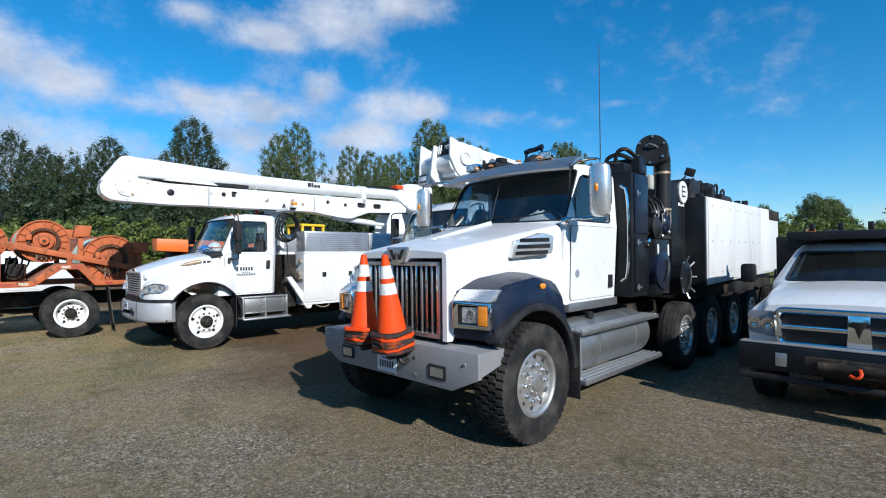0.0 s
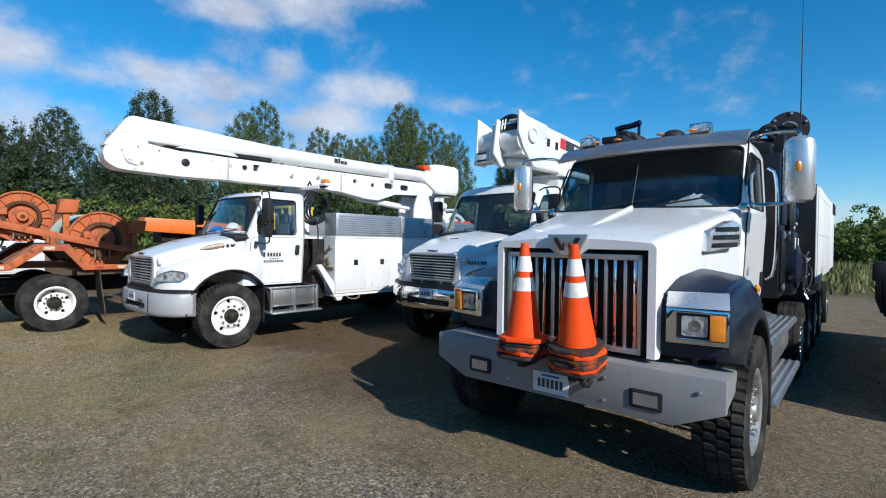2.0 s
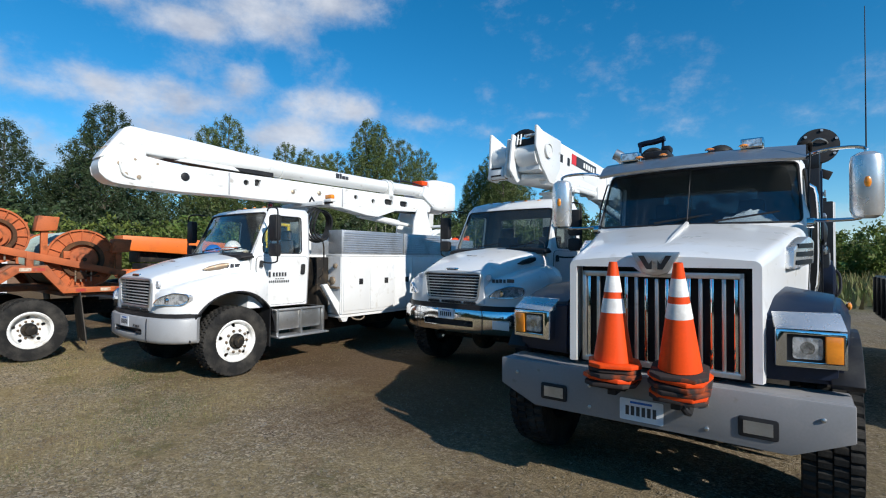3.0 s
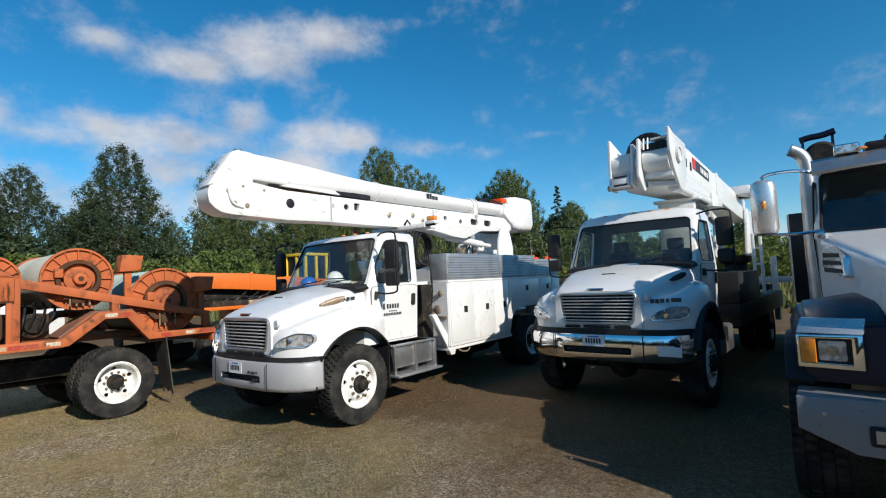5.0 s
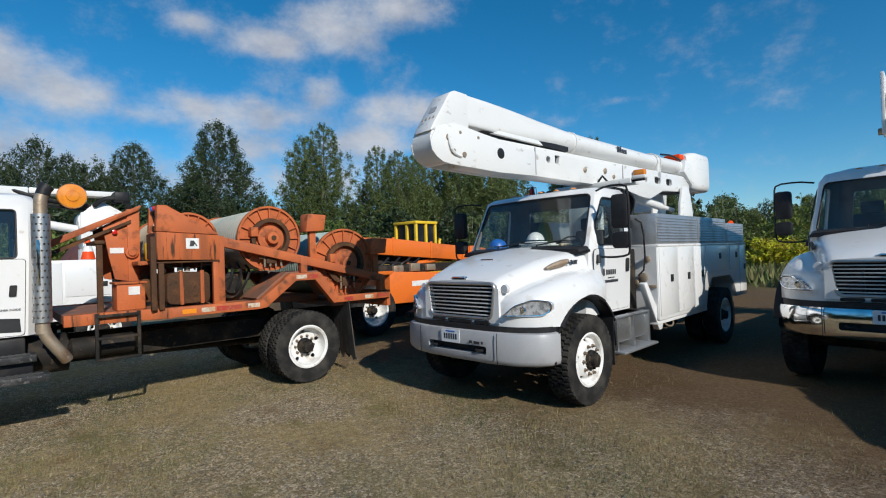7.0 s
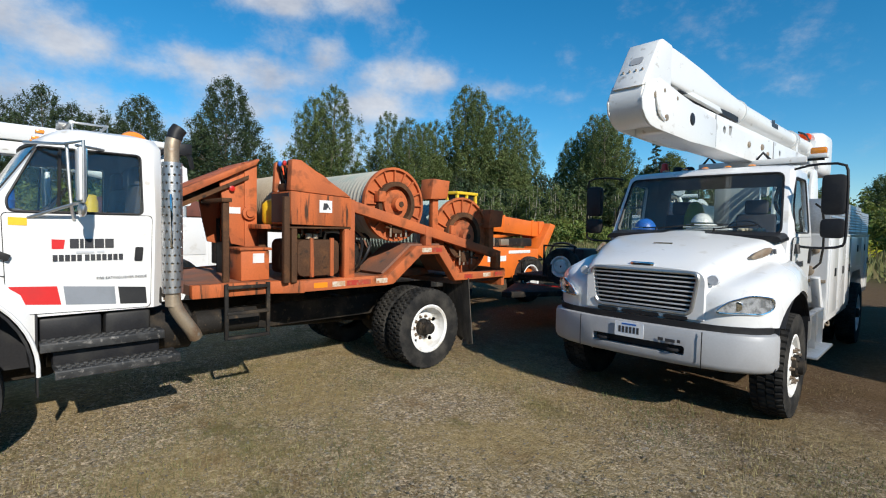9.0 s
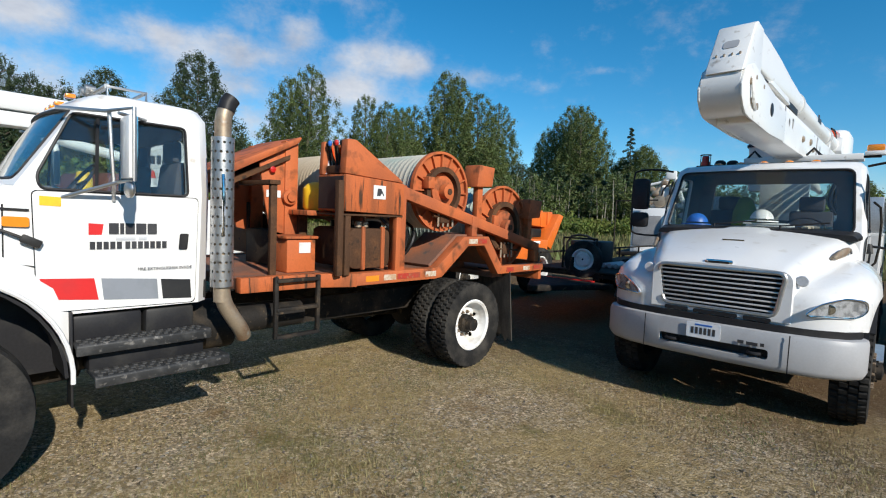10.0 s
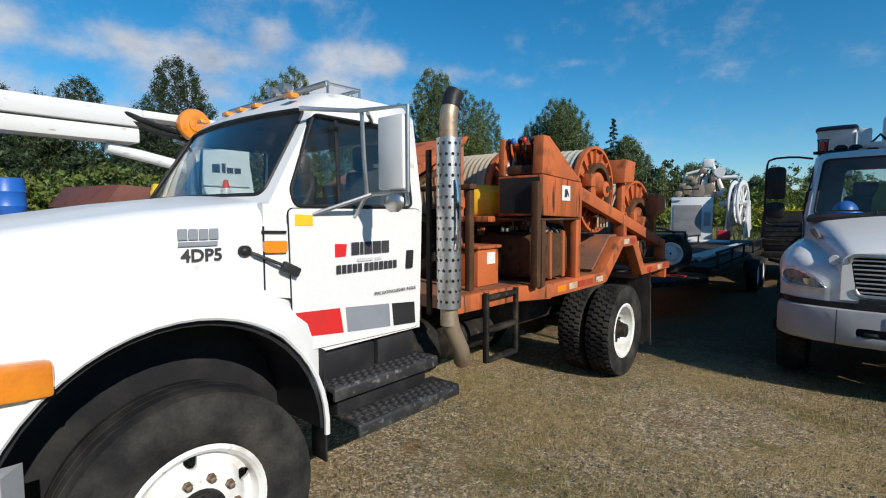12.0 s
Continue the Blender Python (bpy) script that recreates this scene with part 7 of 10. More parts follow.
# filter house with a round sign
bm = box(B(), 0.15, 1.04, 4.62, 5.22, 1.10, 2.84, 0.02)
fh = part("filter_house", bm, BLACK_GLOSS, V)
bm = B()
lathe(bm, [(1.04, 0.165), (1.07, 0.175), (1.08, 0.17)], (0, 5.03, 2.69), "x", 28)
sg = part("round_sign", bm, PAPER, fh)
bm = B()
for z in (2.61, 2.685, 2.76):
    box(bm, 1.081, 1.084, 4.97, 5.10, z, z + 0.025)
box(bm, 1.081, 1.084, 4.945, 4.97, 2.61, 2.785)
part("sign_mark", bm, LETTER, sg)
bars(fh, on_side(4.90, 2.47, 1.041), [(0.0, 0, 0.07, 0.05), (0.09, 0, 0.07, 0.05), (0.18, 0, 0.07, 0.05)], PAPER)
for y, z, r in ((3.87, 1.51, 0.26), (4.74, 1.37, 0.25)):
    bm = B()
    lathe(bm, [(0.95, r * 0.9), (1.16, r), (1.20, r), (1.23, r * 0.6), (1.24, 0.02)], (0, y, z), "x", 28)
    ht = part("hatch", bm, NAVY if y < 4.5 else BLACK_GLOSS, V)
    bm = B()
    tube(bm, [(1.235, y - 0.10, z - 0.16), (1.275, y - 0.08, z - 0.10), (1.275, y - 0.02, z + 0.08), (1.235, y, z + 0.14)], 0.016, 6, smooth=1)
    part("hatch_handle", bm, BLACK, ht)
for k in range(8):
    bm = B()
    a = 2 * math.pi * k / 8
    rod(bm, (1.18, 4.74 + math.cos(a) * 0.2, 1.37 + math.sin(a) * 0.2), (1.24, 4.74 + math.cos(a) * 0.32, 1.37 + math.sin(a) * 0.32), 0.014, n=6)
    part("clamp", bm, STEEL, V)
# debris tank with dark front wall and riveted flanks
bm = B()
prism(bm, [(5.46, 1.22), (10.5, 1.30), (10.5, 2.68), (5.46, 2.64)], "x", -1.285, 1.285, 0.02)
tk = part("debris_tank", bm, TANK_WHITE, V)
bm = box(B(), -1.27, 1.27, 5.38, 5.465, 1.22, 2.635, 0.01)
part("tank_front", bm, BLACK_GLOSS, tk)
for s in (1, -1):
    bm = box(B(), min(s * 1.28, s * 1.30), max(s * 1.28, s * 1.30), 5.48, 8.85, 1.28, 2.63, 0.005)
    pn = part("side_panel", bm, TANK_WHITE, tk)
    bm = box(B(), min(s * 1.28, s * 1.30), max(s * 1.28, s * 1.30), 8.88, 10.48, 1.32, 2.65, 0.005)
    part("side_panel", bm, TANK_WHITE, tk)
    for i in range(7):
        for z in (1.42, 1.93, 2.50):
            bm = B()
            lathe(bm, [(s * 1.299, 0.016), (s * 1.306, 0.013), (s * 1.307, 0.005)], (0, 5.66 + i * 0.5, z), "x", 8)
            part("rivet", bm, STEEL, pn)
    bm = box(B(), min(s * 1.30, s * 1.32), max(s * 1.30, s * 1.32), 9.6, 10.5, 2.45, 2.66, 0.006)
    part("end_sign", bm, CHASSIS, tk)
bm = box(B(), -1.1, 1.1, 5.4, 10.6, 0.98, 1.215, 0.01)
part("tank_frame", bm, CHASSIS, tk)
bm = box(B(), 0.9, 1.24, 7.2, 7.6, 0.95, 1.2, 0.03)
part("side_lamp_box", bm, BLACK, tk)
bm = B()
rod(bm, (0.75, 5.2, 2.80), (0.75, 8.6, 2.84), 0.09, n=16)
box(bm, 0.5, 1.0, 5.6, 6.1, 2.66, 2.98, 0.03)
box(bm, 0.6, 0.95, 6.7, 7.0, 2.68, 3.02, 0.03)
part("boom_arm", bm, BLACK, V)
for k in range(5):
    bm = B()
    y = 5.55 + 0.42 * k
    tube(bm, [(0.95, y, 2.66), (1.0, y + 0.05, 2.94 + 0.06 * (k % 2)), (0.98, y + 0.30, 3.0 - 0.06 * (k % 3)), (0.9, y + 0.5, 2.70)], 0.02, 7, smooth=2)
    part("hose", bm, HOSE, V)
for k in range(6):
    bm = box(B(), 1.1, 1.2, 5.5 + 0.55 * k, 5.58 + 0.55 * k, 2.63, 2.70 + 0.04 * (k % 3), 0.006)
    part("lug", bm, BLACK, V)
bm = B()
lathe(bm, [(0.7, 0.11), (1.1, 0.11), (1.12, 0.05)], (0, 6.45, 2.80), "x", 16)
part("hydraulic_motor", bm, BLACK, V)
bm = B()
rod(bm, (1.0, 4.98, 2.82), (1.12, 5.02, 2.93), 0.014, n=6)
box(bm, -0.07, 0.07, -0.04, 0.04, -0.06, 0.06, 0.012, m=pose(1.17, 5.05, 2.99, 20, 18, 30))
part("work_lamp", bm, BLACK, V)


# ---- traffic cones on the bumper ----
def cone(x, y, z, stack, lean=0.0):
    t = thing("traffic_cone", x, y, z, 12 * stack, "orange traffic cone with two white bands, stacked on a truck bumper", "traffic cone", "cones on the bumper")
    t.matrix_basis = pose(x, y, z, lean, 0, 5)
    for k in range(stack):
        s = 0.155
        zz = k * 0.032
        wob = random.Random(stack * 10 + k)
        bm = B()
        pts = []
        for i in range(4):
            a = math.pi / 4 + i * math.pi / 2
            pts += [(math.cos(a - 0.25) * s * 1.3, math.sin(a - 0.25) * s * 1.3), (math.cos(a + 0.25) * s * 1.3, math.sin(a + 0.25) * s * 1.3)]
        prism(bm, pts, "z", -0.015, 0.015, 0.006, m=pose(wob.uniform(-0.012, 0.012), wob.uniform(-0.012, 0.012), zz + 0.016, wob.uniform(-3, 3), wob.uniform(-3, 3), wob.uniform(-16, 16)))
        part("foot", bm, CONE if k in (1, 4) else CONE_FOOT, t)
    z0 = stack * 0.032

    def radius(h):
        return 0.135 + (0.028 - 0.135) * h / 0.70
    for name, a, b, m in (("cone", 0.0, 0.34, CONE), ("band", 0.34, 0.44, BAND), ("cone", 0.44, 0.485, CONE), ("band", 0.485, 0.60, BAND), ("cone", 0.60, 0.70, CONE)):
        bm = B()
        o = 0.0015 if m is BAND else 0.0
        lathe(bm, [(z0 + a, radius(a) + o), (z0 + b, radius(b) + o), (z0 + b, radius(b) - 0.006), (z0 + a, radius(a) - 0.006)], (0, 0, 0), "z", 28, close=True)
        part(name, bm, m, t)
    return t


for x, z in ((0.245, 0.864), (-0.17, 0.892)):
    bm = box(B(), x - 0.12, x + 0.12, -0.29, -0.004, z - 0.02, z, 0.006)
    part("cone_shelf", bm, CHASSIS, bp)
    bm = box(B(), x - 0.03, x + 0.03, -0.2, -0.004, z - 0.08, z - 0.02, 0.006)
    part("shelf_bracket", bm, BLACK, bp)
cone(-3.935, 2.885, 0.894, 5, 0)
cone(-3.50, 2.90, 0.866, 6, 7)


# ---- cable reel truck ----
C = thing("reel_truck", -14.68, -3.80, 0, -1.6, "white cab truck with rusty orange cable reel body", "truck")
C_ROWS = [(1.08, 1.72, 2.72, 0.955, 0.05), (1.92, 1.44, 2.74, 0.965, 0.12), (2.50, 1.80, 2.74, 0.885, 0.12), (2.58, 1.92, 2.70, 0.83, 0.10), (2.63, 2.05, 2.62, 0.6, 0.05)]
hood = B()
loft(hood, [sect(0.10, 0.62, 0.9, 1.66, 0.10, 0.03), sect(0.16, 0.70, 0.9, 1.72, 0.12, 0.03), sect(0.5, 0.82, 0.9, 1.80, 0.14, 0.04), sect(1.0, 0.90, 1.0, 1.88, 0.15, 0.04), sect(1.52, 0.965, 1.1, 1.93, 0.13, 0.05)])
hole = rod(B(), (-1.6, 1.07, 0.62), (1.6, 1.07, 0.62), 0.76, n=40)
face = prism(B(), [(-0.5, 1.05), (0.5, 1.05), (0.5, 1.58), (-0.5, 1.58)], "y", -0.1, 0.2)
part("hood", carve(hood, hole, face), WHITE_OLD, C)
fend = B()
loft(fend, [sect(0.14, 0.80, 1.02, 1.38, 0.10), sect(0.20, 0.96, 1.0, 1.44, 0.12), sect(0.42, 1.02, 0.98, 1.56, 0.22), sect(1.0, 1.04, 0.96, 1.66, 0.34), sect(1.5, 1.02, 0.9, 1.62, 0.32), sect(1.74, 0.98, 0.76, 1.40, 0.2), sect(1.82, 0.95, 0.70, 1.25, 0.1)])
hole = rod(B(), (-1.6, 1.09, 0.66), (1.6, 1.09, 0.66), 0.735, n=56)
part("fender", carve(fend, hole), WHITE_OLD, C)
for s in (1, -1):
    arc = [(1.09 + math.cos(a) * 0.745, 0.66 + math.sin(a) * 0.745) for a in [math.pi * (-0.02 + 0.92 * i / 24) for i in range(25)]]
    bm = B()
    tube(bm, [(s * (1.035 if 0.4 < y < 1.6 else 1.0), y, z) for y, z in arc], 0.016, 7)
    part("fender_lip", bm, WHITE_OLD, C)
    bm = prism(B(), [(1.09 + math.cos(a) * 0.72, 0.66 + math.sin(a) * 0.72) for a in [math.pi * i / 20 for i in range(21)]] + [(1.09 + math.cos(a) * 0.70, 0.66 + math.sin(a) * 0.70) for a in [math.pi * (1 - i / 20) for i in range(21)]], "x", min(s * 0.55, s * 1.0), max(s * 0.55, s * 1.0))
    part("wheel_well", bm, BLACK, C)
    bm = prism(B(), [(1.09 + math.cos(a) * 0.715, 0.60 + math.sin(a) * 0.77) for a in [math.pi * i / 20 for i in range(21)]], "x", min(s * 0.50, s * 0.55), max(s * 0.50, s * 0.55))
    part("well_wall", bm, BLACK, C)
bm = box(B(), -0.52, 0.52, 0.16, 0.2, 1.03, 1.6)
g = part("grille", bm, BLACK, C)
for i in range(9):
    bm = box(B(), -0.5, 0.5, 0.105, 0.15, 1.07 + i * 0.06, 1.085 + i * 0.06, 0.005)
    part("grille_bar", bm, CHROME, g)
for s in (1, -1):
    bm = prism(B(), [(0.20, 1.23), (0.62, 1.20), (0.62, 1.335), (0.20, 1.37)], "x", min(s * 0.98, s * 1.075), max(s * 0.98, s * 1.075), 0.02)
    part("turn_lamp", bm, AMBER, C)
    lamp(C, [(s * 0.62, 1.12), (s * 0.86, 1.12), (s * 0.86, 1.30), (s * 0.62, 1.30)], 0.10, 0.06)
    wheel(C, s * 1.0, 1.09, 0.545, 0.27, 0.295, s, "steel", 0, steer=-3)
    wheel(C, s * 1.10, 5.74, 0.52, 0.27, 0.30, s, "dish", 44)
    wheel(C, s * 0.77, 5.74, 0.52, 0.27, 0.30, s, "dish", 44, hub=False)
    low = [0.20, 0.24, 0.17, 0.27, 0.21, 0.30, 0.19, 0.23, 0.33, 0.22]
    bm = prism(B(), [(s * 0.70, 1.14), (s * 1.26, 1.14)] + [(s * (1.26 - 0.56 * i / 9), z) for i, z in enumerate(low)], "y", 6.42, 6.436)
    for v in bm.verts:
        v.co.y += 0.10 * ((1.14 - v.co.z) / 0.9) ** 2 + 0.02 * math.sin(v.co.x * 19)
    part("mudflap", bm, FLAP, C)
    bm = box(B(), min(s * 0.86, s * 1.0), max(s * 0.86, s * 1.0), 1.82, 1.835, 0.45, 1.1, 0.004)
    part("splash_flap", bm, BLACK, C)
chassis(C, 0.3, 7.2, [(1.07, 0.53), (5.74, 0.52)], 0.66)
bm = B()
outer = [(-1.12, 0.45), (-1.11, 0.25), (-1.0, 0.08), (0, 0.0), (1.0, 0.08), (1.11, 0.25), (1.12, 0.45)]
ring = outer + [(x * 0.92, y + 0.07) for x, y in reversed(outer)]
loft(bm, [[(x, y, z) for x, y in ring] for z in (0.66, 0.68, 0.96, 0.98)])
part("bumper", bm, GREY, C)
# cowl between hood and doors
for s in (1, -1):
    bm = slab(B(), [(1.50, 1.44), (1.72, 1.40), (1.70, 1.60), (1.60, 1.915), (1.50, 1.915)], C_ROWS, -0.05, 0.001, s)
    part("cowl_side", bm, WHITE_OLD, C)
    bm = slab(B(), [(1.496, 1.46), (1.504, 1.46), (1.504, 1.80), (1.496, 1.80)], C_ROWS, -0.03, 0.006, s)
    part("hood_gap", bm, BLACK, C)
# cab
screen = rounded([(-0.84, 1.965), (0.84, 1.965), (0.78, 2.47), (-0.78, 2.47)], 0.06)
window = rounded([(1.68, 1.905), (2.56, 1.905), (2.56, 2.42), (1.86, 2.42), (1.665, 1.99)], 0.04)
door = rounded([(1.66, 1.11), (2.61, 1.09), (2.63, 1.89), (1.64, 1.89)], 0.03)
cab(C, C_ROWS, WHITE_OLD, screen, window, door, rear=rounded([(-0.6, 2.0), (0.6, 2.0), (0.58, 2.4), (-0.58, 2.4)], 0.05))
bm = box(B(), -0.9, 0.9, 2.55, 2.72, 1.1, 1.25, 0.01)
part("cab_sill", bm, BLACK, C)
for x in (-0.62, -0.2, 0, 0.2, 0.62):
    bm = box(B(), x - 0.04, x + 0.04, 1.865, 1.925, 2.555, 2.583, 0.008)
    part("roof_marker", bm, AMBER, C)
bm = B()
tube(bm, [(-0.6, 2.1, 2.67), (0.7, 2.1, 2.67)], 0.02, 8)
tube(bm, [(-0.6, 2.35, 2.67), (0.7, 2.35, 2.67)], 0.012, 8)
for x in (-0.6, 0.0, 0.7):
    tube(bm, [(x, 2.1, 2.60), (x, 2.1, 2.67), (x, 2.35, 2.67), (x, 2.35, 2.60)], 0.010, 6)
for x in (0.1, 0.25):
    lathe(bm, [(2.05, 0.035), (2.12, 0.03)], (x, 0, 2.71), "y", 12)
part("roof_rack", bm, STEEL, C)
# mirror on its frame of bars
for s in (1, -1):
    x = s * 1.30
    bm = box(B(), x - 0.10, x + 0.10, 2.06, 2.11, 1.99, 2.39, 0.015)
    mi = part("mirror", bm, WHITE, C)
    bm = box(B(), x - 0.085, x + 0.085, 2.11, 2.116, 2.02, 2.38)
    part("mirror_glass", bm, CHROME, mi)
    for path in ([(s * 0.88, 1.78, 2.44), (s * 1.1, 2.0, 2.43), (x + s * 0.11, 2.09, 2.43), (x + s * 0.11, 2.09, 1.98), (s * 1.15, 2.06, 1.97), (s * 0.94, 1.75, 1.84)],
                 [(s * 1.12, 2.02, 2.43), (s * 1.12, 2.03, 2.2), (s * 1.13, 2.04, 1.97)], [(s * 0.88, 2.3, 2.44), (s * 1.1, 2.08, 2.43)], [(s * 1.13, 2.04, 1.97), (s * 1.0, 2.07, 1.86), (s * 0.95, 2.08, 1.84)]):
        bm = B()
        tube(bm, path, 0.0125, 7)
        part("mirror_bar", bm, STEEL, mi)
    bm = B()
    ball(bm, (x + s * 0.0, 2.09, 1.925), 0.075, 0.03, 0.06, 16, 8)
    part("convex_mirror", bm, STEEL, mi)
    # small mirror on the hood, clearance lamp, latch
    bm = slab(B(), rounded([(2.49, 1.50), (2.55, 1.50), (2.56, 1.62), (2.50, 1.62)], 0.012), C_ROWS, 0.008, 0.022, s)
    part("door_handle", bm, BLACK, C)
    bm = B()
    tube(bm, [(s * 0.955, 1.42, 1.675), (s * 0.985, 1.45, 1.66), (s * 1.0, 1.60, 1.59)], 0.009, 7)
    box(bm, -0.016, 0.016, -0.05, 0.06, -0.026, 0.026, 0.01, m=pose(s * 1.0, 1.625, 1.575, -27, 0, 0))
    ball(bm, (s * 0.955, 1.405, 1.68), 0.03, 0.035, 0.03, 12, 7)
    part("hood_latch", bm, BLACK, C)
    bm = slab(B(), rounded([(1.495, 1.665), (1.625, 1.66), (1.625, 1.722), (1.495, 1.727)], 0.015), C_ROWS, 0.002, 0.02, s)
    part("side_marker", bm, AMBER, C)
    bm = slab(B(), [(1.49, 1.765), (1.625, 1.760), (1.625, 1.774), (1.49, 1.779)], C_ROWS, 0.001, 0.012, s)
    part("trim_strip", bm, BLACK, C)
    # battery boxes under the door and two stepped treads with turned-down lips
    for y0, y1 in ((1.84, 2.26), (2.28, 2.62)):
        bm = box(B(), min(s * 0.70, s * 0.93), max(s * 0.70, s * 0.93), y0, y1, 0.86, 1.06, 0.025)
        part("battery_box", bm, BLACK, C)
    bm = box(B(), min(s * 0.68, s * 0.98), max(s * 0.68, s * 0.98), 1.92, 2.68, 0.66, 0.845, 0.025)
    part("step_box", bm, BLACK, C)
    for z, x0, x1, y0, y1 in ((0.885, 0.86, 1.06, 1.84, 2.70), (0.685, 0.92, 1.17, 1.92, 2.80)):
        bm = B()
        prism(bm, [(s * x0, z - 0.03), (s * x0, z), (s * x1, z), (s * (x1 + 0.012), z - 0.012), (s * (x1 + 0.012), z - 0.075), (s * (x1 - 0.012), z - 0.075), (s * (x1 - 0.015), z - 0.03)], "y", y0, y1, 0.006)
        st = part("step", bm, STEP, C)
        for j in range(3):
            for k in range(14):
                yy = y0 + 0.02 + (k + 0.5 * (j % 2)) * (y1 - y0 - 0.07) / 14
                xx = x1 - 0.03 - 0.055 * j
                bm = box(B(), min(s * (xx - 0.02), s * (xx + 0.02)), max(s * (xx - 0.02), s * (xx + 0.02)), yy, yy + 0.028, z - 0.001, z + 0.008)
                part("tread_stud", bm, STUD, st)
    bm = B()
    rod(bm, (s * 0.62, 1.9, 0.82), (s * 0.62, 3.0, 0.82), 0.22, n=20)
    part("air_tank", bm, CHASSIS, C)
# exhaust: shield with rows of holes, elbow to the muffler
shield = B()
lathe(shield, [(1.22, 0.083), (2.36, 0.083), (2.36, 0.078), (1.22, 0.078)], (1.13, 2.75, 0), "z", 40, close=True)
pin = B()
for i in range(16):
    for j in range(12):
        a = 2 * math.pi * (j + 0.5 * (i % 2)) / 12
        d = Vector((math.cos(a), math.sin(a), 0))
        c = Vector((1.13, 2.75, 1.27 + i * 0.07))
        rod(pin, c + d * 0.066, c + d * 0.098, 0.0115, n=7)
part("exhaust_shield", carve(shield, pin), STEEL, C)
bm = B()
tube(bm, [(1.13, 2.75, 1.1), (1.13, 2.75, 1.7), (1.13, 2.75, 2.36), (1.13, 2.75, 2.48), (1.13, 2.755, 2.53), (1.13, 2.775, 2.58)], 0.06, 16, smooth=2)
part("exhaust_pipe", bm, GALV, C)
bm = B()
tube(bm, [(1.13, 2.77, 2.565), (1.13, 2.785, 2.62), (1.13, 2.815, 2.665)], 0.065, 16)
part("stack_end", bm, BLACK, C)
bm = B()
tube(bm, [(1.13, 2.75, 1.24), (1.13, 2.76, 1.10), (1.13, 2.84, 0.96), (1.12, 2.91, 0.86), (1.08, 2.95, 0.79)], 0.06, 14, smooth=2)
part("exhaust_elbow", bm, GALV, C)
bm = B()
lathe(bm, [(2.98, 0.06), (3.02, 0.12), (3.62, 0.12), (3.66, 0.06)], (0.78, 0, 0.86), "y", 22)
part("muffler", bm, CHASSIS, C)
bm = B()
tube(bm, [(1.215, 2.72, 1.62), (1.232, 2.72, 1.72), (1.232, 2.72, 1.98), (1.215, 2.72, 2.08)], 0.012, 7, smooth=1)
part("stack_grip", bm, CHROME, C)
bm = B()
for x in (0.95,):
    box(bm, x - 0.02, x + 0.02, 2.735, 2.76, 1.15, 2.3, 0.004)
part("stack_bracket", bm, CHASSIS, C)

# deck with a raised arch over the rear wheels
deck = [(3.95, 1.26), (5.0, 1.26), (5.05, 1.27), (5.48, 1.60), (5.94, 1.60), (6.24, 1.22), (7.22, 1.22)]
lower = [(7.22, 1.12), (6.16, 1.12), (5.86, 1.49), (5.56, 1.49), (5.12, 1.15), (5.0, 1.14), (3.95, 1.14)]
for s in (1, -1):
    bm = prism(B(), deck + lower, "x", min(s * 1.13, s * 1.25), max(s * 1.13, s * 1.25), 0.008)
    part("side_rail", bm, ORANGE, C)
    bm = prism(B(), [(s * 1.12, 3.96), (s * 1.25, 3.96), (s * 1.08, 3.60), (s * 1.06, 2.93), (s * 0.96, 2.93), (s * 0.97, 3.62)], "z", 1.13, 1.258, 0.008)
    part("front_rail", bm, ORANGE_RUST, C)
    bm = prism(B(), [(5.02, 1.28), (5.46, 1.62), (5.96, 1.62), (6.22, 1.25), (6.20, 1.22), (5.94, 1.585), (5.48, 1.585), (5.05, 1.25)], "x", min(s * 0.6, s * 1.128), max(s * 0.6, s * 1.128))
    part("wheel_cover", bm, DECK, C)
    for y, m in ((4.06, AMBER), (4.28, DIRTY_WHITE), (4.46, DIRTY_RED), (4.62, DIRTY_RED), (4.86, DIRTY_WHITE), (5.56, DIRTY_WHITE), (5.74, DIRTY_RED), (6.34, DIRTY_RED), (6.72, DIRTY_WHITE), (6.98, DIRTY_RED)):
        zc = 1.545 if 5.5 < y < 5.95 else (1.20 if y < 5.1 else 1.17)
        bm = box(B(), min(s * 1.249, s * 1.2535), max(s * 1.249, s * 1.2535), y, y + 0.16, zc - 0.028, zc + 0.028)
        part("reflector", bm, m, C)
bm = prism(B(), [(-1.0, 2.94), (1.0, 2.94), (1.0, 3.6), (1.13, 3.95), (1.13, 5.05), (-1.13, 5.05), (-1.13, 3.95), (-1.0, 3.6)], "z", 1.15, 1.245)
part("deck", bm, DECK, C)
bm = box(B(), -1.13, 1.13, 6.2, 7.2, 1.06, 1.13, 0.006)
part("deck", bm, DECK, C)
bm = box(B(), -0.6, 0.6, 5.0, 6.25, 1.15, 1.24, 0.006)
part("deck", bm, DECK, C)
bm = box(B(), -1.2, 1.2, 7.19, 7.26, 0.98, 1.24, 0.008)
part("tail_beam", bm, ORANGE, C)
# ladder to the deck
for y in (3.22, 3.63):
    bm = box(B(), 1.08, 1.12, y - 0.018, y + 0.018, 0.715, 1.255, 0.006)
    part("ladder_rail", bm, CHASSIS, C)
for z in (0.73, 0.97, 1.22):
    bm = box(B(), 1.07, 1.13, 3.22, 3.63, z - 0.015, z + 0.015, 0.005)
    part("ladder_rung", bm, CHASSIS, C)
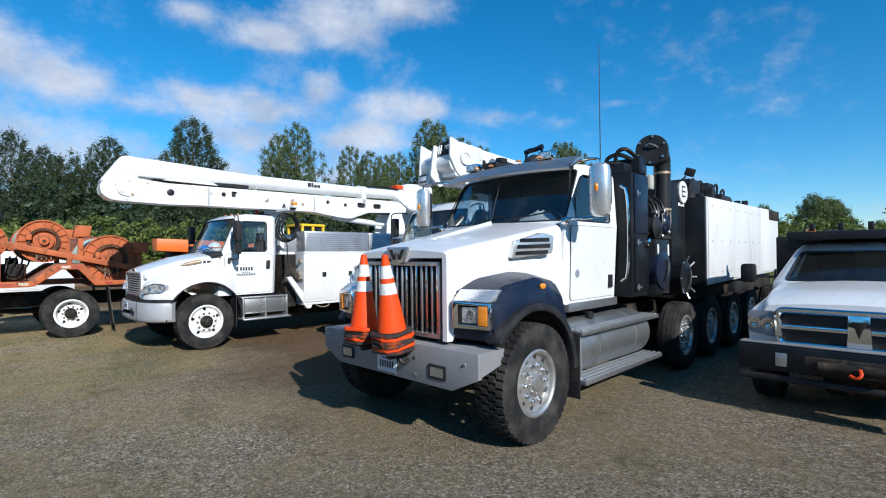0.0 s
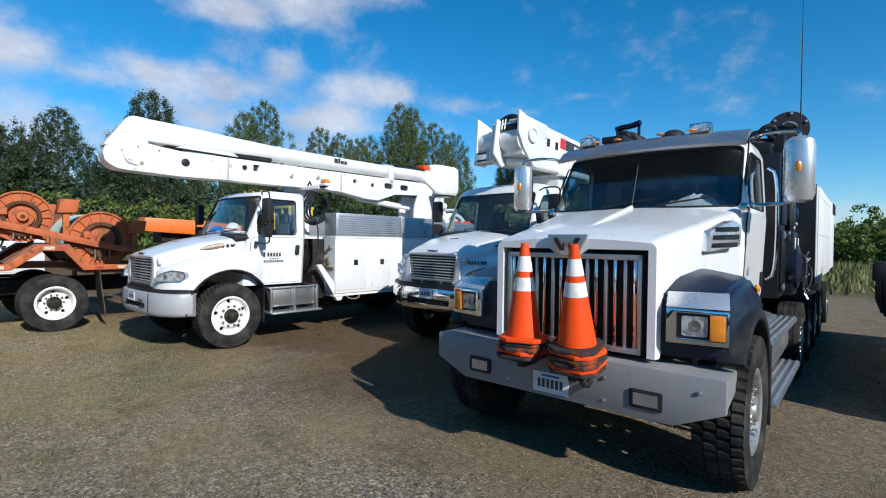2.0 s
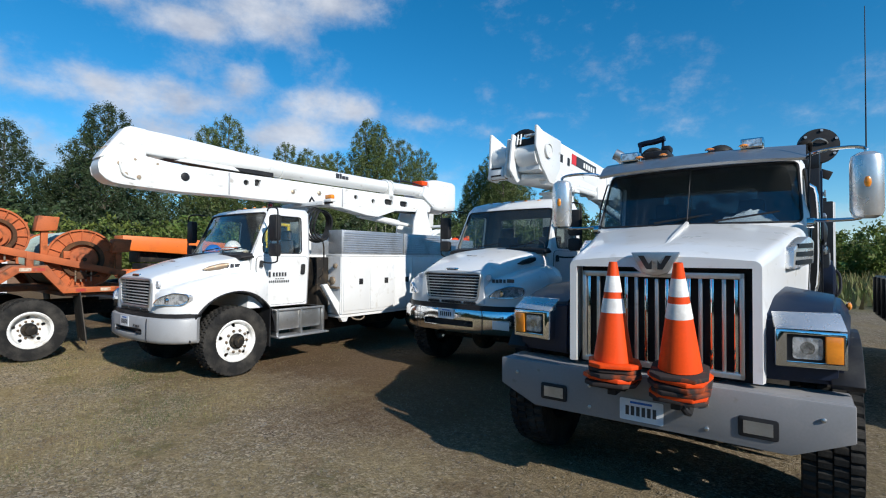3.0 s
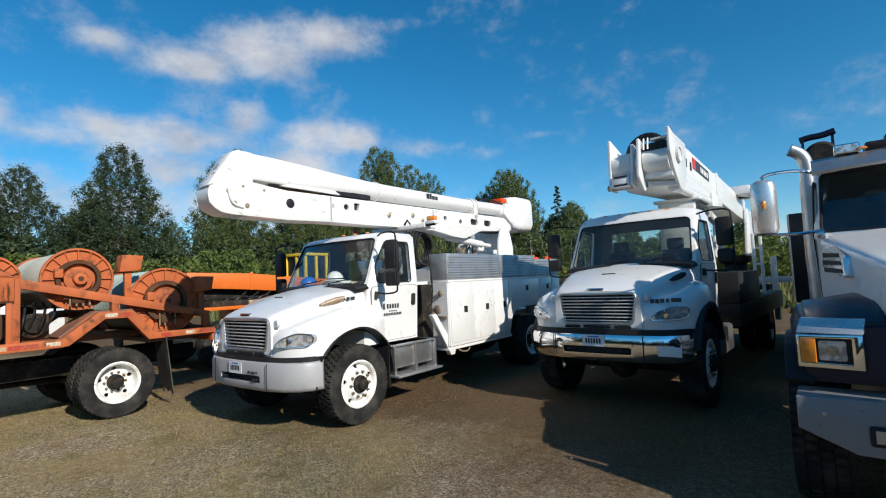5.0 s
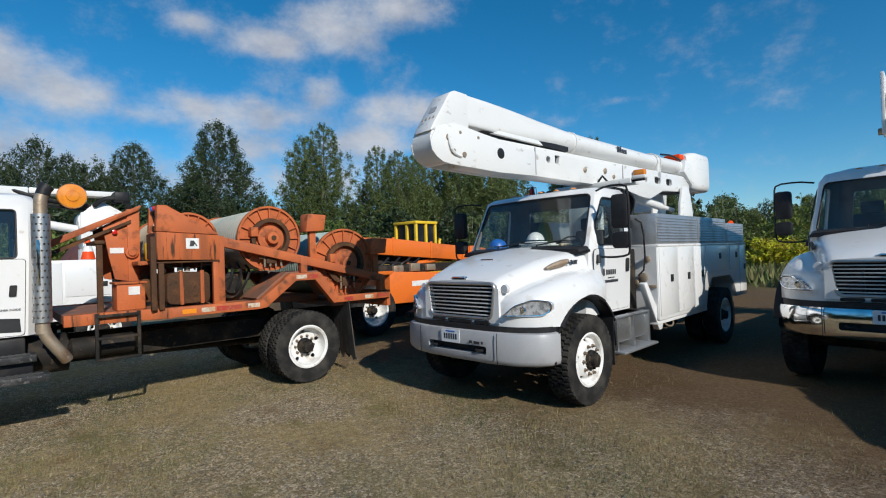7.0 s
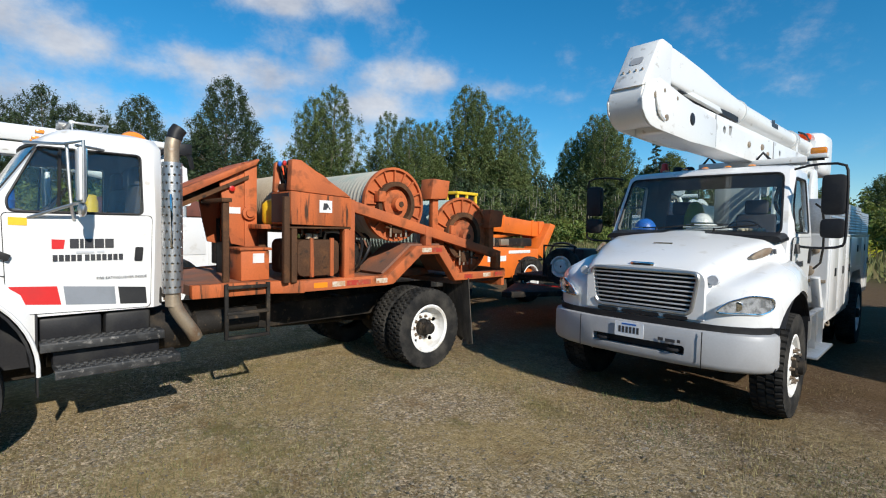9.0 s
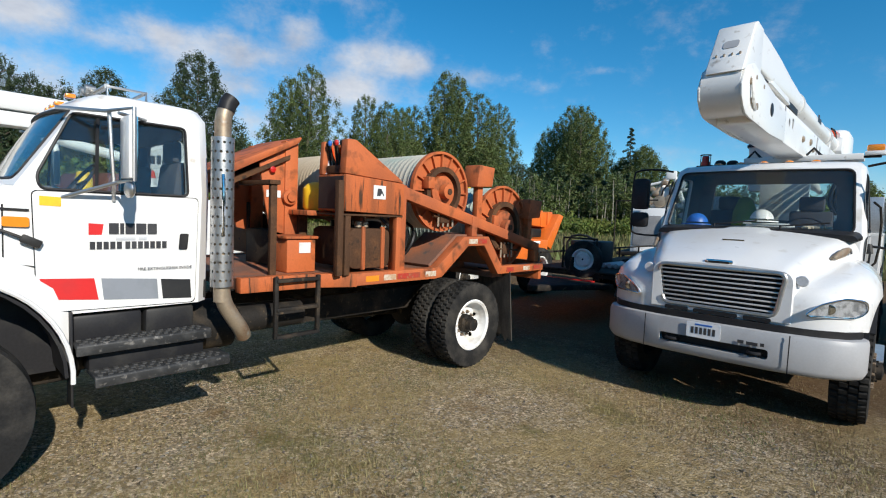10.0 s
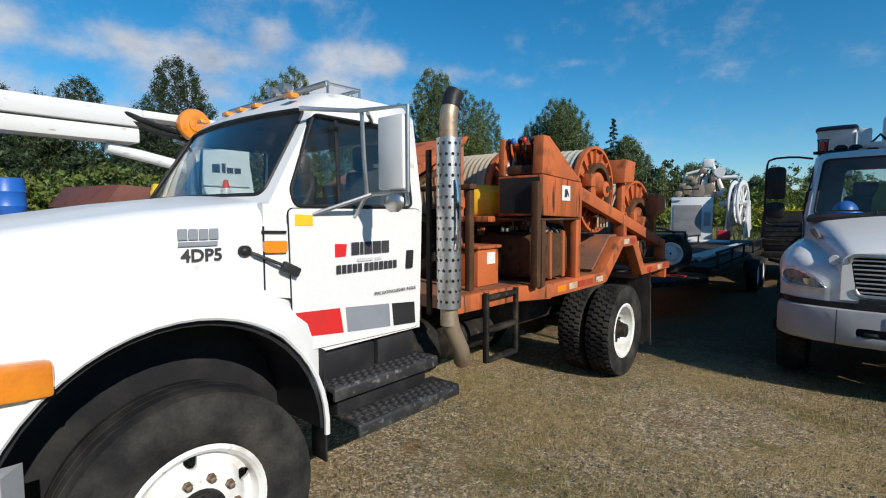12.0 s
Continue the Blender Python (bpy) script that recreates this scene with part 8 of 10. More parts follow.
# head frame behind the cab: sloped cover, gussets, posts
for s in (1, -1):
    bm = box(B(), min(s * 0.32, s * 0.42), max(s * 0.32, s * 0.42), 3.66, 3.80, 1.25, 2.52, 0.008)
    part("head_post", bm, ORANGE, C)
    bm = prism(B(), [(3.40, 2.28), (3.70, 2.46), (3.70, 1.58), (3.52, 1.62), (3.46, 1.90)], "x", min(s * 0.37, s * 0.40), max(s * 0.37, s * 0.40), 0.004)
    part("gusset", bm, ORANGE, C)
    bm = box(B(), min(s * 0.40, s * 0.406), max(s * 0.40, s * 0.406), 3.47, 3.62, 1.95, 2.02)
    part("reflector", bm, PAPER, C)
    bm = B()
    lathe(bm, [(s * 0.40, 0.03), (s * 0.44, 0.03), (s * 0.445, 0.015)], (0, 3.52, 2.22), "x", 12)
    part("red_lamp", bm, RED, C)
bm = prism(B(), [(2.86, 2.02), (3.78, 2.50), (3.82, 2.56), (3.80, 2.57), (2.84, 2.10)], "x", -0.46, 0.46, 0.01)
part("head_cover", bm, ORANGE, C)
bm = prism(B(), [(2.92, 2.0), (3.70, 2.38), (3.70, 2.34), (2.94, 1.96)], "x", -0.44, 0.44)
part("cover_lining", bm, RUST, C)
bm = box(B(), 0.86, 0.91, 3.26, 3.32, 1.245, 2.05, 0.006)
part("post", bm, RUST, C)
bm = box(B(), 0.30, 0.93, 3.24, 3.34, 2.05, 2.09, 0.006)
part("cross_bar", bm, RUST, C)
bm = box(B(), 0.52, 0.84, 3.46, 3.76, 1.247, 1.56, 0.012)
tb = part("tool_chest", bm, ORANGE, C)
bm = box(B(), 0.50, 0.86, 3.44, 3.78, 1.562, 1.59, 0.008)
part("chest_lid", bm, ORANGE_RUST, tb)
bm = box(B(), 0.841, 0.846, 3.58, 3.70, 1.43, 1.53)
part("sticker", bm, PAPER, tb)
bm = B()
for x, y in ((-0.3, 3.62), (0.2, 3.62), (-0.3, 3.87), (0.2, 3.87)):
    rod(bm, (x, y, 1.245), (x, y, 1.9), 0.022, n=8)
box(bm, -0.32, 0.22, 3.60, 3.89, 1.247, 1.62, 0.02)
part("pump_rack", bm, CHASSIS, C)
for k in range(3):
    bm = B()
    tube(bm, [(0.22, 3.62 + 0.08 * k, 1.25), (0.27, 3.63 + 0.08 * k, 1.45), (0.24, 3.64 + 0.08 * k, 1.75), (0.0, 3.66 + 0.08 * k, 1.86)], 0.018, 6, smooth=1)
    part("hose", bm, HOSE, C)
for s in (1, -1):
    bm = B()
    rod(bm, (s * 0.958, 1.98, 1.92), (s * 0.908, 2.0, 2.40), 0.012, n=6)
    part("vent_divider", bm, BLACK, C)
# control house: big rusting box with a sloped hood, rack below with drums
bm = B()
prism(bm, [(3.80, 1.84), (4.52, 1.82), (4.52, 2.14), (3.80, 2.18)], "x", 0.80, 1.25, 0.012)
ch = part("control_box", bm, ORANGE_RUST, C)
bm = prism(B(), [(3.80, 2.185), (4.52, 2.145), (4.46, 2.19), (3.92, 2.50), (3.82, 2.50)], "x", 1.14, 1.24, 0.01)
part("sloped_hood", bm, ORANGE, ch)
bm = prism(B(), [(3.80, 2.185), (4.52, 2.145), (4.46, 2.19), (3.92, 2.50), (3.82, 2.50)], "x", 0.80, 0.86, 0.01)
part("sloped_hood", bm, ORANGE, ch)
bm = prism(B(), [(3.94, 2.48), (4.46, 2.18), (4.44, 2.16), (3.93, 2.45)], "x", 0.862, 1.138)
part("hood_plate", bm, ORANGE_RUST, ch)
bm = box(B(), 0.87, 1.13, 3.84, 3.93, 2.19, 2.27, 0.01)
vb = part("valve_bank", bm, RUST, ch)
for k, x in enumerate((0.885, 0.94, 0.995, 1.05, 1.105)):
    bm = B()
    rod(bm, (x, 3.88, 2.26), (x, 3.85 - 0.02 * (k % 2), 2.46), 0.011, n=7)
    lever = part("valve_lever", bm, CHASSIS, vb)
    bm = B()
    ball(bm, (x, 3.848 - 0.02 * (k % 2), 2.475), 0.022, 0.022, 0.03, 10, 6)
    part("knob", bm, BLUE if k == 1 else (RED if k == 3 else BLACK), lever)
bm = box(B(), 0.83, 1.22, 3.785, 3.798, 1.86, 2.16)
part("front_panel", bm, BLACK, ch)
bm = box(B(), 1.251, 1.254, 4.12, 4.27, 1.97, 2.10)
stk = part("sticker", bm, PAPER, ch)
bm = prism(B(), [(4.16, 2.0), (4.20, 2.0), (4.22, 2.03), (4.24, 2.0), (4.25, 2.005), (4.21, 2.07), (4.17, 2.07)], "x", 1.255, 1.257)
part("sticker_mark", bm, LETTER, stk)
bm = box(B(), -1.1, 0.46, 3.80, 3.9, 1.3, 1.78, 0.012)
part("bulkhead", bm, RUST, C)
for y in (3.74, 3.82, 4.44):
    bm = box(B(), 1.17, 1.235, y, y + 0.06, 1.245, 1.80 if y > 3.8 else 2.12, 0.006)
    part("post", bm, RUST if y < 4.4 else ORANGE, C)
bm = box(B(), 0.79, 1.235, 3.80, 4.52, 1.80, 1.818, 0.004)
part("shelf", bm, RUST, C)
bm = B()
prism(bm, rounded([(3.92, 1.29), (4.42, 1.29), (4.42, 1.68), (3.92, 1.68)], 0.08), "x", 0.52, 1.16, 0.015)
fd = part("oil_tank", bm, RUST, C)
for y in (4.06, 4.30):
    bm = box(B(), 1.14, 1.175, y, y + 0.045, 1.28, 1.70, 0.006)
    part("tank_strap", bm, ORANGE_RUST, fd)
for y in (4.10, 4.18):
    bm = B()
    lathe(bm, [(1.69, 0.035), (1.74, 0.035), (1.75, 0.02)], (1.05, y, 0), "z", 12)
    part("tank_cap", bm, GALV, fd)
# reel frame: uprights and sloping beams
for s in (1, -1):
    a, b = (4.46, 2.10), (7.16, 1.42)
    bm = prism(B(), [(4.46, 2.15), (7.14, 1.50), (7.14, 1.38), (4.46, 2.02)], "x", min(s * 1.10, s * 1.20), max(s * 1.10, s * 1.20), 0.008)
    part("reel_beam", bm, ORANGE, C)
    for y, z1, w in ((4.46, 2.13, 0.13), (5.66, 1.84, 0.10), (7.05, 1.5, 0.10)):
        z0 = 1.24 if y < 5 or y > 6 else 1.60
        bm = box(B(), min(s * 1.09, s * 1.21), max(s * 1.09, s * 1.21), y, y + w, z0, z1, 0.008)
        part("upright", bm, ORANGE, C)
    for y, z0, z1 in ((5.92, 1.80, 2.46), (7.06, 1.55, 2.10)):
        bm = box(B(), min(s * 1.02, s * 1.10), max(s * 1.02, s * 1.10), y - 0.05, y + 0.05, z0 - 0.1, z1, 0.008)
        part("reel_post", bm, ORANGE, C)
        bm = prism(B(), [(y - 0.14, z1 - 0.26), (y + 0.16, z1 - 0.24), (y + 0.20, z1), (y - 0.10, z1 + 0.01)], "x", min(s * 0.92, s * 1.16), max(s * 0.92, s * 1.16), 0.012)
        part("reel_guard", bm, ORANGE, C)


def reel(y, z, r, x0, x1, rope):
    """A flanged reel on a cross shaft; the flange near +x shows its rim, spokes and brake ring."""
    bm = B()
    lathe(bm, [(x0 + 0.05, r * 0.72), (x0 + 0.06, r * 0.93), ((x0 + x1) / 2, r * 0.95), (x1 - 0.06, r * 0.93), (x1 - 0.05, r * 0.72)], (0, y, z), "x", 40)
    rl = part("cable_reel", bm, rope, C, "rope-wound reel with orange steel flanges")
    for i in range(24):
        x = x0 + 0.08 + (x1 - x0 - 0.16) * i / 23
        bm = B()
        lathe(bm, [(x - 0.03, r * 0.93), (x, r * 0.958), (x + 0.03, r * 0.93)], (0, y, z), "x", 36)
        part("rope_turn", bm, rope, rl)
    for x, o in ((x0, -1), (x1, 1)):
        bm = B()
        lathe(bm, [(x - 0.012, r), (x + 0.012, r), (x + 0.012, 0.1), (x - 0.012, 0.1)], (0, y, z), "x", 48, close=True)
        fl = part("flange", bm, ORANGE, rl)
        bm = B()
        lathe(bm, [(x + o * 0.0, r + 0.004), (x + o * 0.05, r + 0.004), (x + o * 0.05, r - 0.025), (x + o * 0.0, r - 0.025)], (0, y, z), "x", 48, close=True)
        part("rim", bm, ORANGE, fl)
        for i in range(16):
            a = 2 * math.pi * i / 16
            bm = box(B(), min(x, x + o * 0.045), max(x, x + o * 0.045), r * 0.60, r * 0.96, -0.008, 0.008, m=Matrix.Translation((0, y, z)) @ Matrix.Rotation(a, 4, "X"))
            part("spoke", bm, ORANGE, fl)
        bm = B()
        lathe(bm, [(x + o * 0.012, r * 0.62), (x + o * 0.09, r * 0.62), (x + o * 0.09, r * 0.50), (x + o * 0.012, r * 0.48)], (0, y, z), "x", 40, close=True)
        part("brake_ring", bm, RUST, fl)
        bm = B()
        lathe(bm, [(x + o * 0.012, r * 0.40), (x + o * 0.07, r * 0.40), (x + o * 0.08, r * 0.2), (x + o * 0.16, r * 0.18), (x + o * 0.17, r * 0.08)], (0, y, z), "x", 28)
        part("hub", bm, ORANGE, fl)
    bm = B()
    rod(bm, (x0 - 0.2, y, z), (x1 + 0.18, y, z), 0.035, n=14)
    part("shaft", bm, RUST, rl)
    bm = box(B(), x1 + 0.02, x1 + 0.13, y - 0.30, y - 0.20, z + 0.02, z + 0.15, 0.01)
    part("brake_block", bm, ORANGE, rl)
    bm = box(B(), x1 + 0.06, x1 + 0.14, y - 0.10, y + 0.05, z - 0.36, z - 0.22, 0.01)
    part("brake_block", bm, RUST, rl)
    for k in range(4):
        bm = B()
        rod(bm, (x1 + 0.12, y - 0.12 + 0.08 * k, z - 0.40), (x1 + 0.12, y - 0.12 + 0.08 * k, z - 0.20), 0.014, n=6)
        part("brake_bolt", bm, GALV, rl)
    bm = B()
    rod(bm, (x1 + 0.12, y - 0.2, z - 0.28), (x1 + 0.12, y + 0.25, z - 0.31), 0.016, n=6)
    part("brake_lever", bm, RUST, rl)


reel(5.28, 2.11, 0.455, -0.95, 1.0, ROPE)
reel(6.49, 1.715, 0.545, -0.95, 1.0, ROPE_TEAL)
reel(4.34, 2.10, 0.38, -0.9, 0.56, ROPE_TAN)
# winch engine between oil tank and reels
bm = box(B(), -0.55, 0.70, 4.58, 5.02, 1.25, 1.62, 0.03)
eng = part("winch_engine", bm, RUST, C)
for x in (-0.3, 0.05, 0.40):
    bm = B()
    lathe(bm, [(1.62, 0.10), (1.74, 0.10), (1.76, 0.06)], (x, 4.80, 0), "z", 18)
    part("cylinder_cap", bm, CHASSIS, eng)
bm = B()
lathe(bm, [(0.70, 0.17), (0.78, 0.17), (0.80, 0.12), (0.86, 0.10)], (0, 4.80, 1.46), "x", 22)
part("flywheel_cover", bm, CHASSIS, eng)
for k in range(4):
    bm = B()
    tube(bm, [(0.74, 4.62 + 0.1 * k, 1.30), (0.90, 4.66 + 0.1 * k, 1.42 + 0.05 * (k % 2)), (0.86, 4.70 + 0.12 * k, 1.66), (0.60, 4.76 + 0.1 * k, 1.78)], 0.018, 6, smooth=1)
    part("hose", bm, HOSE, eng)
# yellow bag, small cone and hose on the deck
bag = thing("yellow_bag", -14.05, 0.20, 1.838, 0, "bright yellow plastic bag on a truck deck shelf", "bag")
bm = B()
loft(bm, [[(math.cos(a) * rx * (1 + 0.1 * math.sin(4 * a)), math.sin(a) * ry * (1 + 0.12 * math.cos(3 * a)), z) for a in [2 * math.pi * i / 20 for i in range(20)]] for z, rx, ry in ((0.0, 0.16, 0.15), (0.03, 0.19, 0.17), (0.22, 0.20, 0.17), (0.27, 0.15, 0.13), (0.29, 0.08, 0.08))])
part("sack", bm, YELLOW, bag)
bm = box(B(), 0.15, 0.77, 3.70, 4.20, 1.785, 1.837, 0.01)
part("shelf", bm, ORANGE_RUST, C)
bm = B()
lathe(bm, [(0.42, 0.075), (0.46, 0.075), (0.465, 0.045), (0.49, 0.045)], (0, 3.70, 1.96), "x", 18)
part("motor", bm, ORANGE, C)
mini = thing("small_cone", -13.72, 0.08, 2.19, 0, "small orange and white safety cone on the reel truck", "traffic cone")
bm = B()
lathe(bm, [(0, 0.07), (0.02, 0.058), (0.13, 0.04)], (0, 0, 0), "z", 16)
part("band", bm, BAND, mini)
bm = B()
lathe(bm, [(0.13, 0.041), (0.26, 0.013)], (0, 0, 0), "z", 16)
part("tip", bm, CONE, mini)
# lettering and stripes on the door
SX = 0.968
bm = slab(B(), [(1.715, 1.19), (1.985, 1.165), (1.96, 1.315), (1.67, 1.33)], C_ROWS, 0.0115, 0.0135)
part("stripe", bm, RED_STRIPE, C)
bm = slab(B(), [(2.015, 1.162), (2.355, 1.137), (2.345, 1.287), (2.0, 1.312)], C_ROWS, 0.0115, 0.0135)
part("stripe", bm, GREY_STRIPE, C)
bm = slab(B(), [(2.385, 1.135), (2.585, 1.122), (2.575, 1.267), (2.37, 1.284)], C_ROWS, 0.0115, 0.0135)
part("stripe", bm, BLACK_STRIPE, C)
bm = slab(B(), [(1.675, 1.80), (1.785, 1.795), (1.785, 1.855), (1.675, 1.86)], C_ROWS, 0.0115, 0.0135)
part("yellow_label", bm, YELLOW, C)
bm = slab(B(), [(1.93, 1.612), (2.005, 1.612), (2.015, 1.685), (1.93, 1.69)], C_ROWS, 0.0115, 0.0135)
part("logo_block", bm, RED_STRIPE, C)
bars(C, on_side(2.045, 1.618, SX + 0.0112), [(0.0, 0, 0.058, 0.075), (0.066, 0, 0.024, 0.075), (0.098, 0, 0.058, 0.075), (0.164, 0, 0.064, 0.075), (0.236, 0, 0.06, 0.075)], LETTER)
bars(C, on_side(2.085, 1.577, SX + 0.0112), [(0.0, 0, 0.12, 0.018), (0.14, 0, 0.05, 0.018)], LETTER_PALE)
bars(C, on_side(1.935, 1.515, SX + 0.0112), [(0.039 * i + (0.012 if i > 4 else 0.0), 0, 0.03, 0.05) for i in range(12)], LETTER)
lettering("FIRE EXTINGUISHER INSIDE", 0.03, LETTER, C, on_side(2.40, 1.355, SX + 0.0112))
lettering("4DP5", 0.08, LETTER, C, pose(0.935, 1.21, 1.645, 90, 0, 83), bold=0.002, wide=1.0)
bars(C, pose(0.924, 1.11, 1.745, 90, 0, 83), [(0.0, 0, 0.04, 0.05), (0.045, 0, 0.04, 0.05), (0.09, 0, 0.04, 0.05), (0.135, 0, 0.04, 0.05), (0.0, -0.03, 0.17, 0.02)], GREY_STRIPE)


# ---- pickup with a rack ----
P = thing("pickup_truck", -0.45, 6.15, 0, 0.0, "white pickup truck with chrome grille and black winch bumper", "truck")
P_ROWS = [(0.9, 1.30, 3.1, 0.96, 0.05), (1.46, 1.36, 3.12, 0.97, 0.14), (1.88, 2.0, 3.0, 0.80, 0.10), (1.95, 2.12, 2.95, 0.74, 0.08), (1.985, 2.25, 2.9, 0.6, 0.05)]
hood = B()
loft(hood, [sect(0.22, 0.80, 0.95, 1.28, 0.06, 0.04), sect(0.30, 0.84, 0.92, 1.33, 0.07, 0.05), sect(0.8, 0.88, 0.9, 1.40, 0.08, 0.06), sect(1.45, 0.92, 0.9, 1.46, 0.08, 0.05)])
part("hood", hood, WHITE, P)
fend = B()
loft(fend, [sect(0.26, 0.96, 0.80, 1.20, 0.1), sect(0.4, 1.0, 0.66, 1.24, 0.12), sect(0.9, 1.01, 0.60, 1.30, 0.14), sect(1.40, 1.0, 0.6, 1.34, 0.12)])
hole = rod(B(), (-1.4, 0.92, 0.46), (1.4, 0.92, 0.46), 0.50, n=32)
part("fender", carve(fend, hole), WHITE, P)
bm = box(B(), -0.67, 0.67, 0.20, 0.24, 0.86, 1.25, 0.01)
gr = part("grille", bm, BLACK, P)
bm = B()
ring = rounded([(-0.66, 0.88), (0.66, 0.88), (0.68, 1.24), (-0.68, 1.24)], 0.07)
tube(bm, [(x, 0.175, z) for x, z in ring + [ring[0]]], 0.034, 8)
part("grille_frame", bm, CHROME, gr)
bm = prism(B(), [(-0.10, 0.88), (0.10, 0.88), (0.085, 1.24), (-0.085, 1.24)], "y", 0.15, 0.20, 0.012)
part("grille_post", bm, CHROME, gr)
for x0, x1 in ((-0.65, -0.09), (0.09, 0.65)):
    bm = box(B(), x0, x1, 0.16, 0.20, 1.035, 1.085, 0.012)
    part("grille_bar", bm, CHROME, gr)
bm = prism(B(), [(-0.06, 1.12), (-0.03, 1.09), (0, 0.99), (0.03, 1.09), (0.06, 1.12), (0.05, 1.16), (-0.05, 1.16)], "y", 0.135, 0.152, 0.004)
part("badge", bm, CHASSIS, gr)
for s in (1, -1):
    lamp(P, rounded([(s * 0.71, 0.94), (s * 0.955, 0.97), (s * 0.965, 1.20), (s * 0.72, 1.22)], 0.03), 0.20, 0.12, bowls=2, body=GREY_DARK)
    mirror(P, s * 1.30, 1.80, 1.44, 1.70, 0.18, 0.10, [[(s * 0.96, 1.86, 1.52), (s * 1.2, 1.80, 1.52)]])
    for y in (0.92, 4.4):
        wheel(P, s * 0.88, y, 0.42, 0.27, 0.23, s, "steel", 36)
bm = B()
prism(bm, rounded([(-1.02, 0.60), (1.02, 0.60), (1.02, 0.88), (-1.02, 0.88)], 0.05), "y", 0.0, 0.16, 0.02)
wb = part("winch_bumper", bm, BLACK_GLOSS, P)
bm = box(B(), -1.0, 1.0, 0.0, 0.17, 0.881, 0.893, 0.004)
part("bumper_top", bm, GREY_DARK, wb)
bm = box(B(), -0.42, 0.42, -0.06, 0.02, 0.64, 0.80, 0.02)
part("winch_mount", bm, CHASSIS, wb)
bm = B()
rod(bm, (-0.3, -0.07, 0.72), (0.3, -0.07, 0.72), 0.05, n=14)
part("winch_drum", bm, CHASSIS, wb)
bm = B()
tube(bm, [(0.02, -0.12, 0.74), (0.04, -0.16, 0.70), (0.0, -0.17, 0.66), (-0.05, -0.14, 0.68)], 0.015, 7, smooth=1)
part("hook", bm, CONE, wb)
for x in (-0.62, 0.62):
    bm = box(B(), x - 0.05, x + 0.05, -0.012, 0.0, 0.66, 0.80, 0.004)
    part("tow_plate", bm, STEEL, wb)
bm = box(B(), -1.0, 1.0, -0.03, 0.04, 0.50, 0.56, 0.012)
part("lower_bar", bm, BLACK, wb)
screen = rounded([(-0.82, 1.49), (0.82, 1.49), (0.72, 1.86), (-0.72, 1.86)], 0.05)
window = rounded([(1.75, 1.48), (2.9, 1.48), (2.85, 1.84), (2.15, 1.84)], 0.05)
door = rounded([(1.62, 0.95), (2.95, 0.95), (2.95, 1.44), (1.60, 1.44)], 0.04)
cab(P, P_ROWS, WHITE, screen, window, door, tint=GLASS)
bm = box(B(), -1.22, 1.22, 3.18, 5.8, 0.85, 1.60, 0.02)
bd = part("bed", bm, BLACK, P)
for k in range(5):
    for s in (1, -1):
        bm = box(B(), min(s * 1.22, s * 1.26), max(s * 1.22, s * 1.26), 3.25 + k * 0.58, 3.33 + k * 0.58, 0.9, 1.58, 0.006)
        part("bed_rib", bm, BLACK, bd)
bm = B()
box(bm, -1.2, 1.2, 3.08, 3.17, 0.9, 2.10, 0.02)
part("head_board", bm, BLACK, P)
bm = box(B(), -0.86, 1.0, 1.85, 3.1, 2.02, 2.13, 0.02)
part("cab_guard", bm, BLACK, P)
for x in (-0.6, -0.3, 0.0):
    bm = box(B(), x - 0.03, x + 0.03, 2.0, 2.1, 2.14, 2.24, 0.01)
    part("guard_bolt", bm, BLACK, P)
bm = B()
lathe(bm, [(2.10, 0.06), (2.2, 0.06), (2.22, 0.03)], (-0.75, 3.1, 0), "z", 14)
part("beacon", bm, AMBER, P)
bm = box(B(), -0.97, 0.97, 3.2, 3.5, 1.35, 2.02, 0.02)
part("tool_box", bm, BLACK, P)
chassis(P, 0.2, 5.6, [(0.92, 0.40), (4.4, 0.40)], 0.5)

for ob in P.children:
    if ob.name.split(".")[0] not in ("wheel", "axle", "frame_rail"):
        ob.location.z -= 0.12

# ---- second bucket truck, parked behind the reel truck ----
S = thing("bucket_truck", -20.2, -4.4, 0, 0.0, "white bucket truck with level boom and orange bucket cover", "truck")
bm = box(B(), 0.75, 1.22, 2.9, 7.2, 0.75, 1.95, 0.015)
hole = rod(B(), (0, 4.85, 0.55), (2, 4.85, 0.55), 0.64, n=32)
tb = part("tool_bin", carve(bm, hole), WHITE, S)
bm = box(B(), -1.22, -0.75, 2.9, 7.2, 0.75, 1.95, 0.015)
part("tool_bin", bm, WHITE, S)
for y0, y1, z0 in ((2.95, 3.55, 0.8), (3.6, 4.15, 0.8), (4.2, 5.5, 1.22), (5.55, 7.15, 0.8)):
    bm = box(B(), 1.216, 1.235, y0, y1, z0, 1.9, 0.006)
    d = part("bin_door", bm, WHITE, tb)
    bm = box(B(), 1.236, 1.25, (y0 + y1) / 2 - 0.05, (y0 + y1) / 2 + 0.05, 1.4, 1.5, 0.004)
    part("handle", bm, BLACK, d)
bm = box(B(), -0.76, 0.76, 2.9, 7.2, 0.95, 1.05, 0.01)
part("bed", bm, PLATE, S)
BODY = set(S.children)
S_ROWS = [(0.97, 1.0, 2.55, 0.98, 0.05), (1.85, 1.05, 2.58, 1.0, 0.14), (2.50, 1.5, 2.58, 0.90, 0.13), (2.58, 1.62, 2.54, 0.85, 0.12), (2.62, 1.8, 2.4, 0.62, 0.05)]
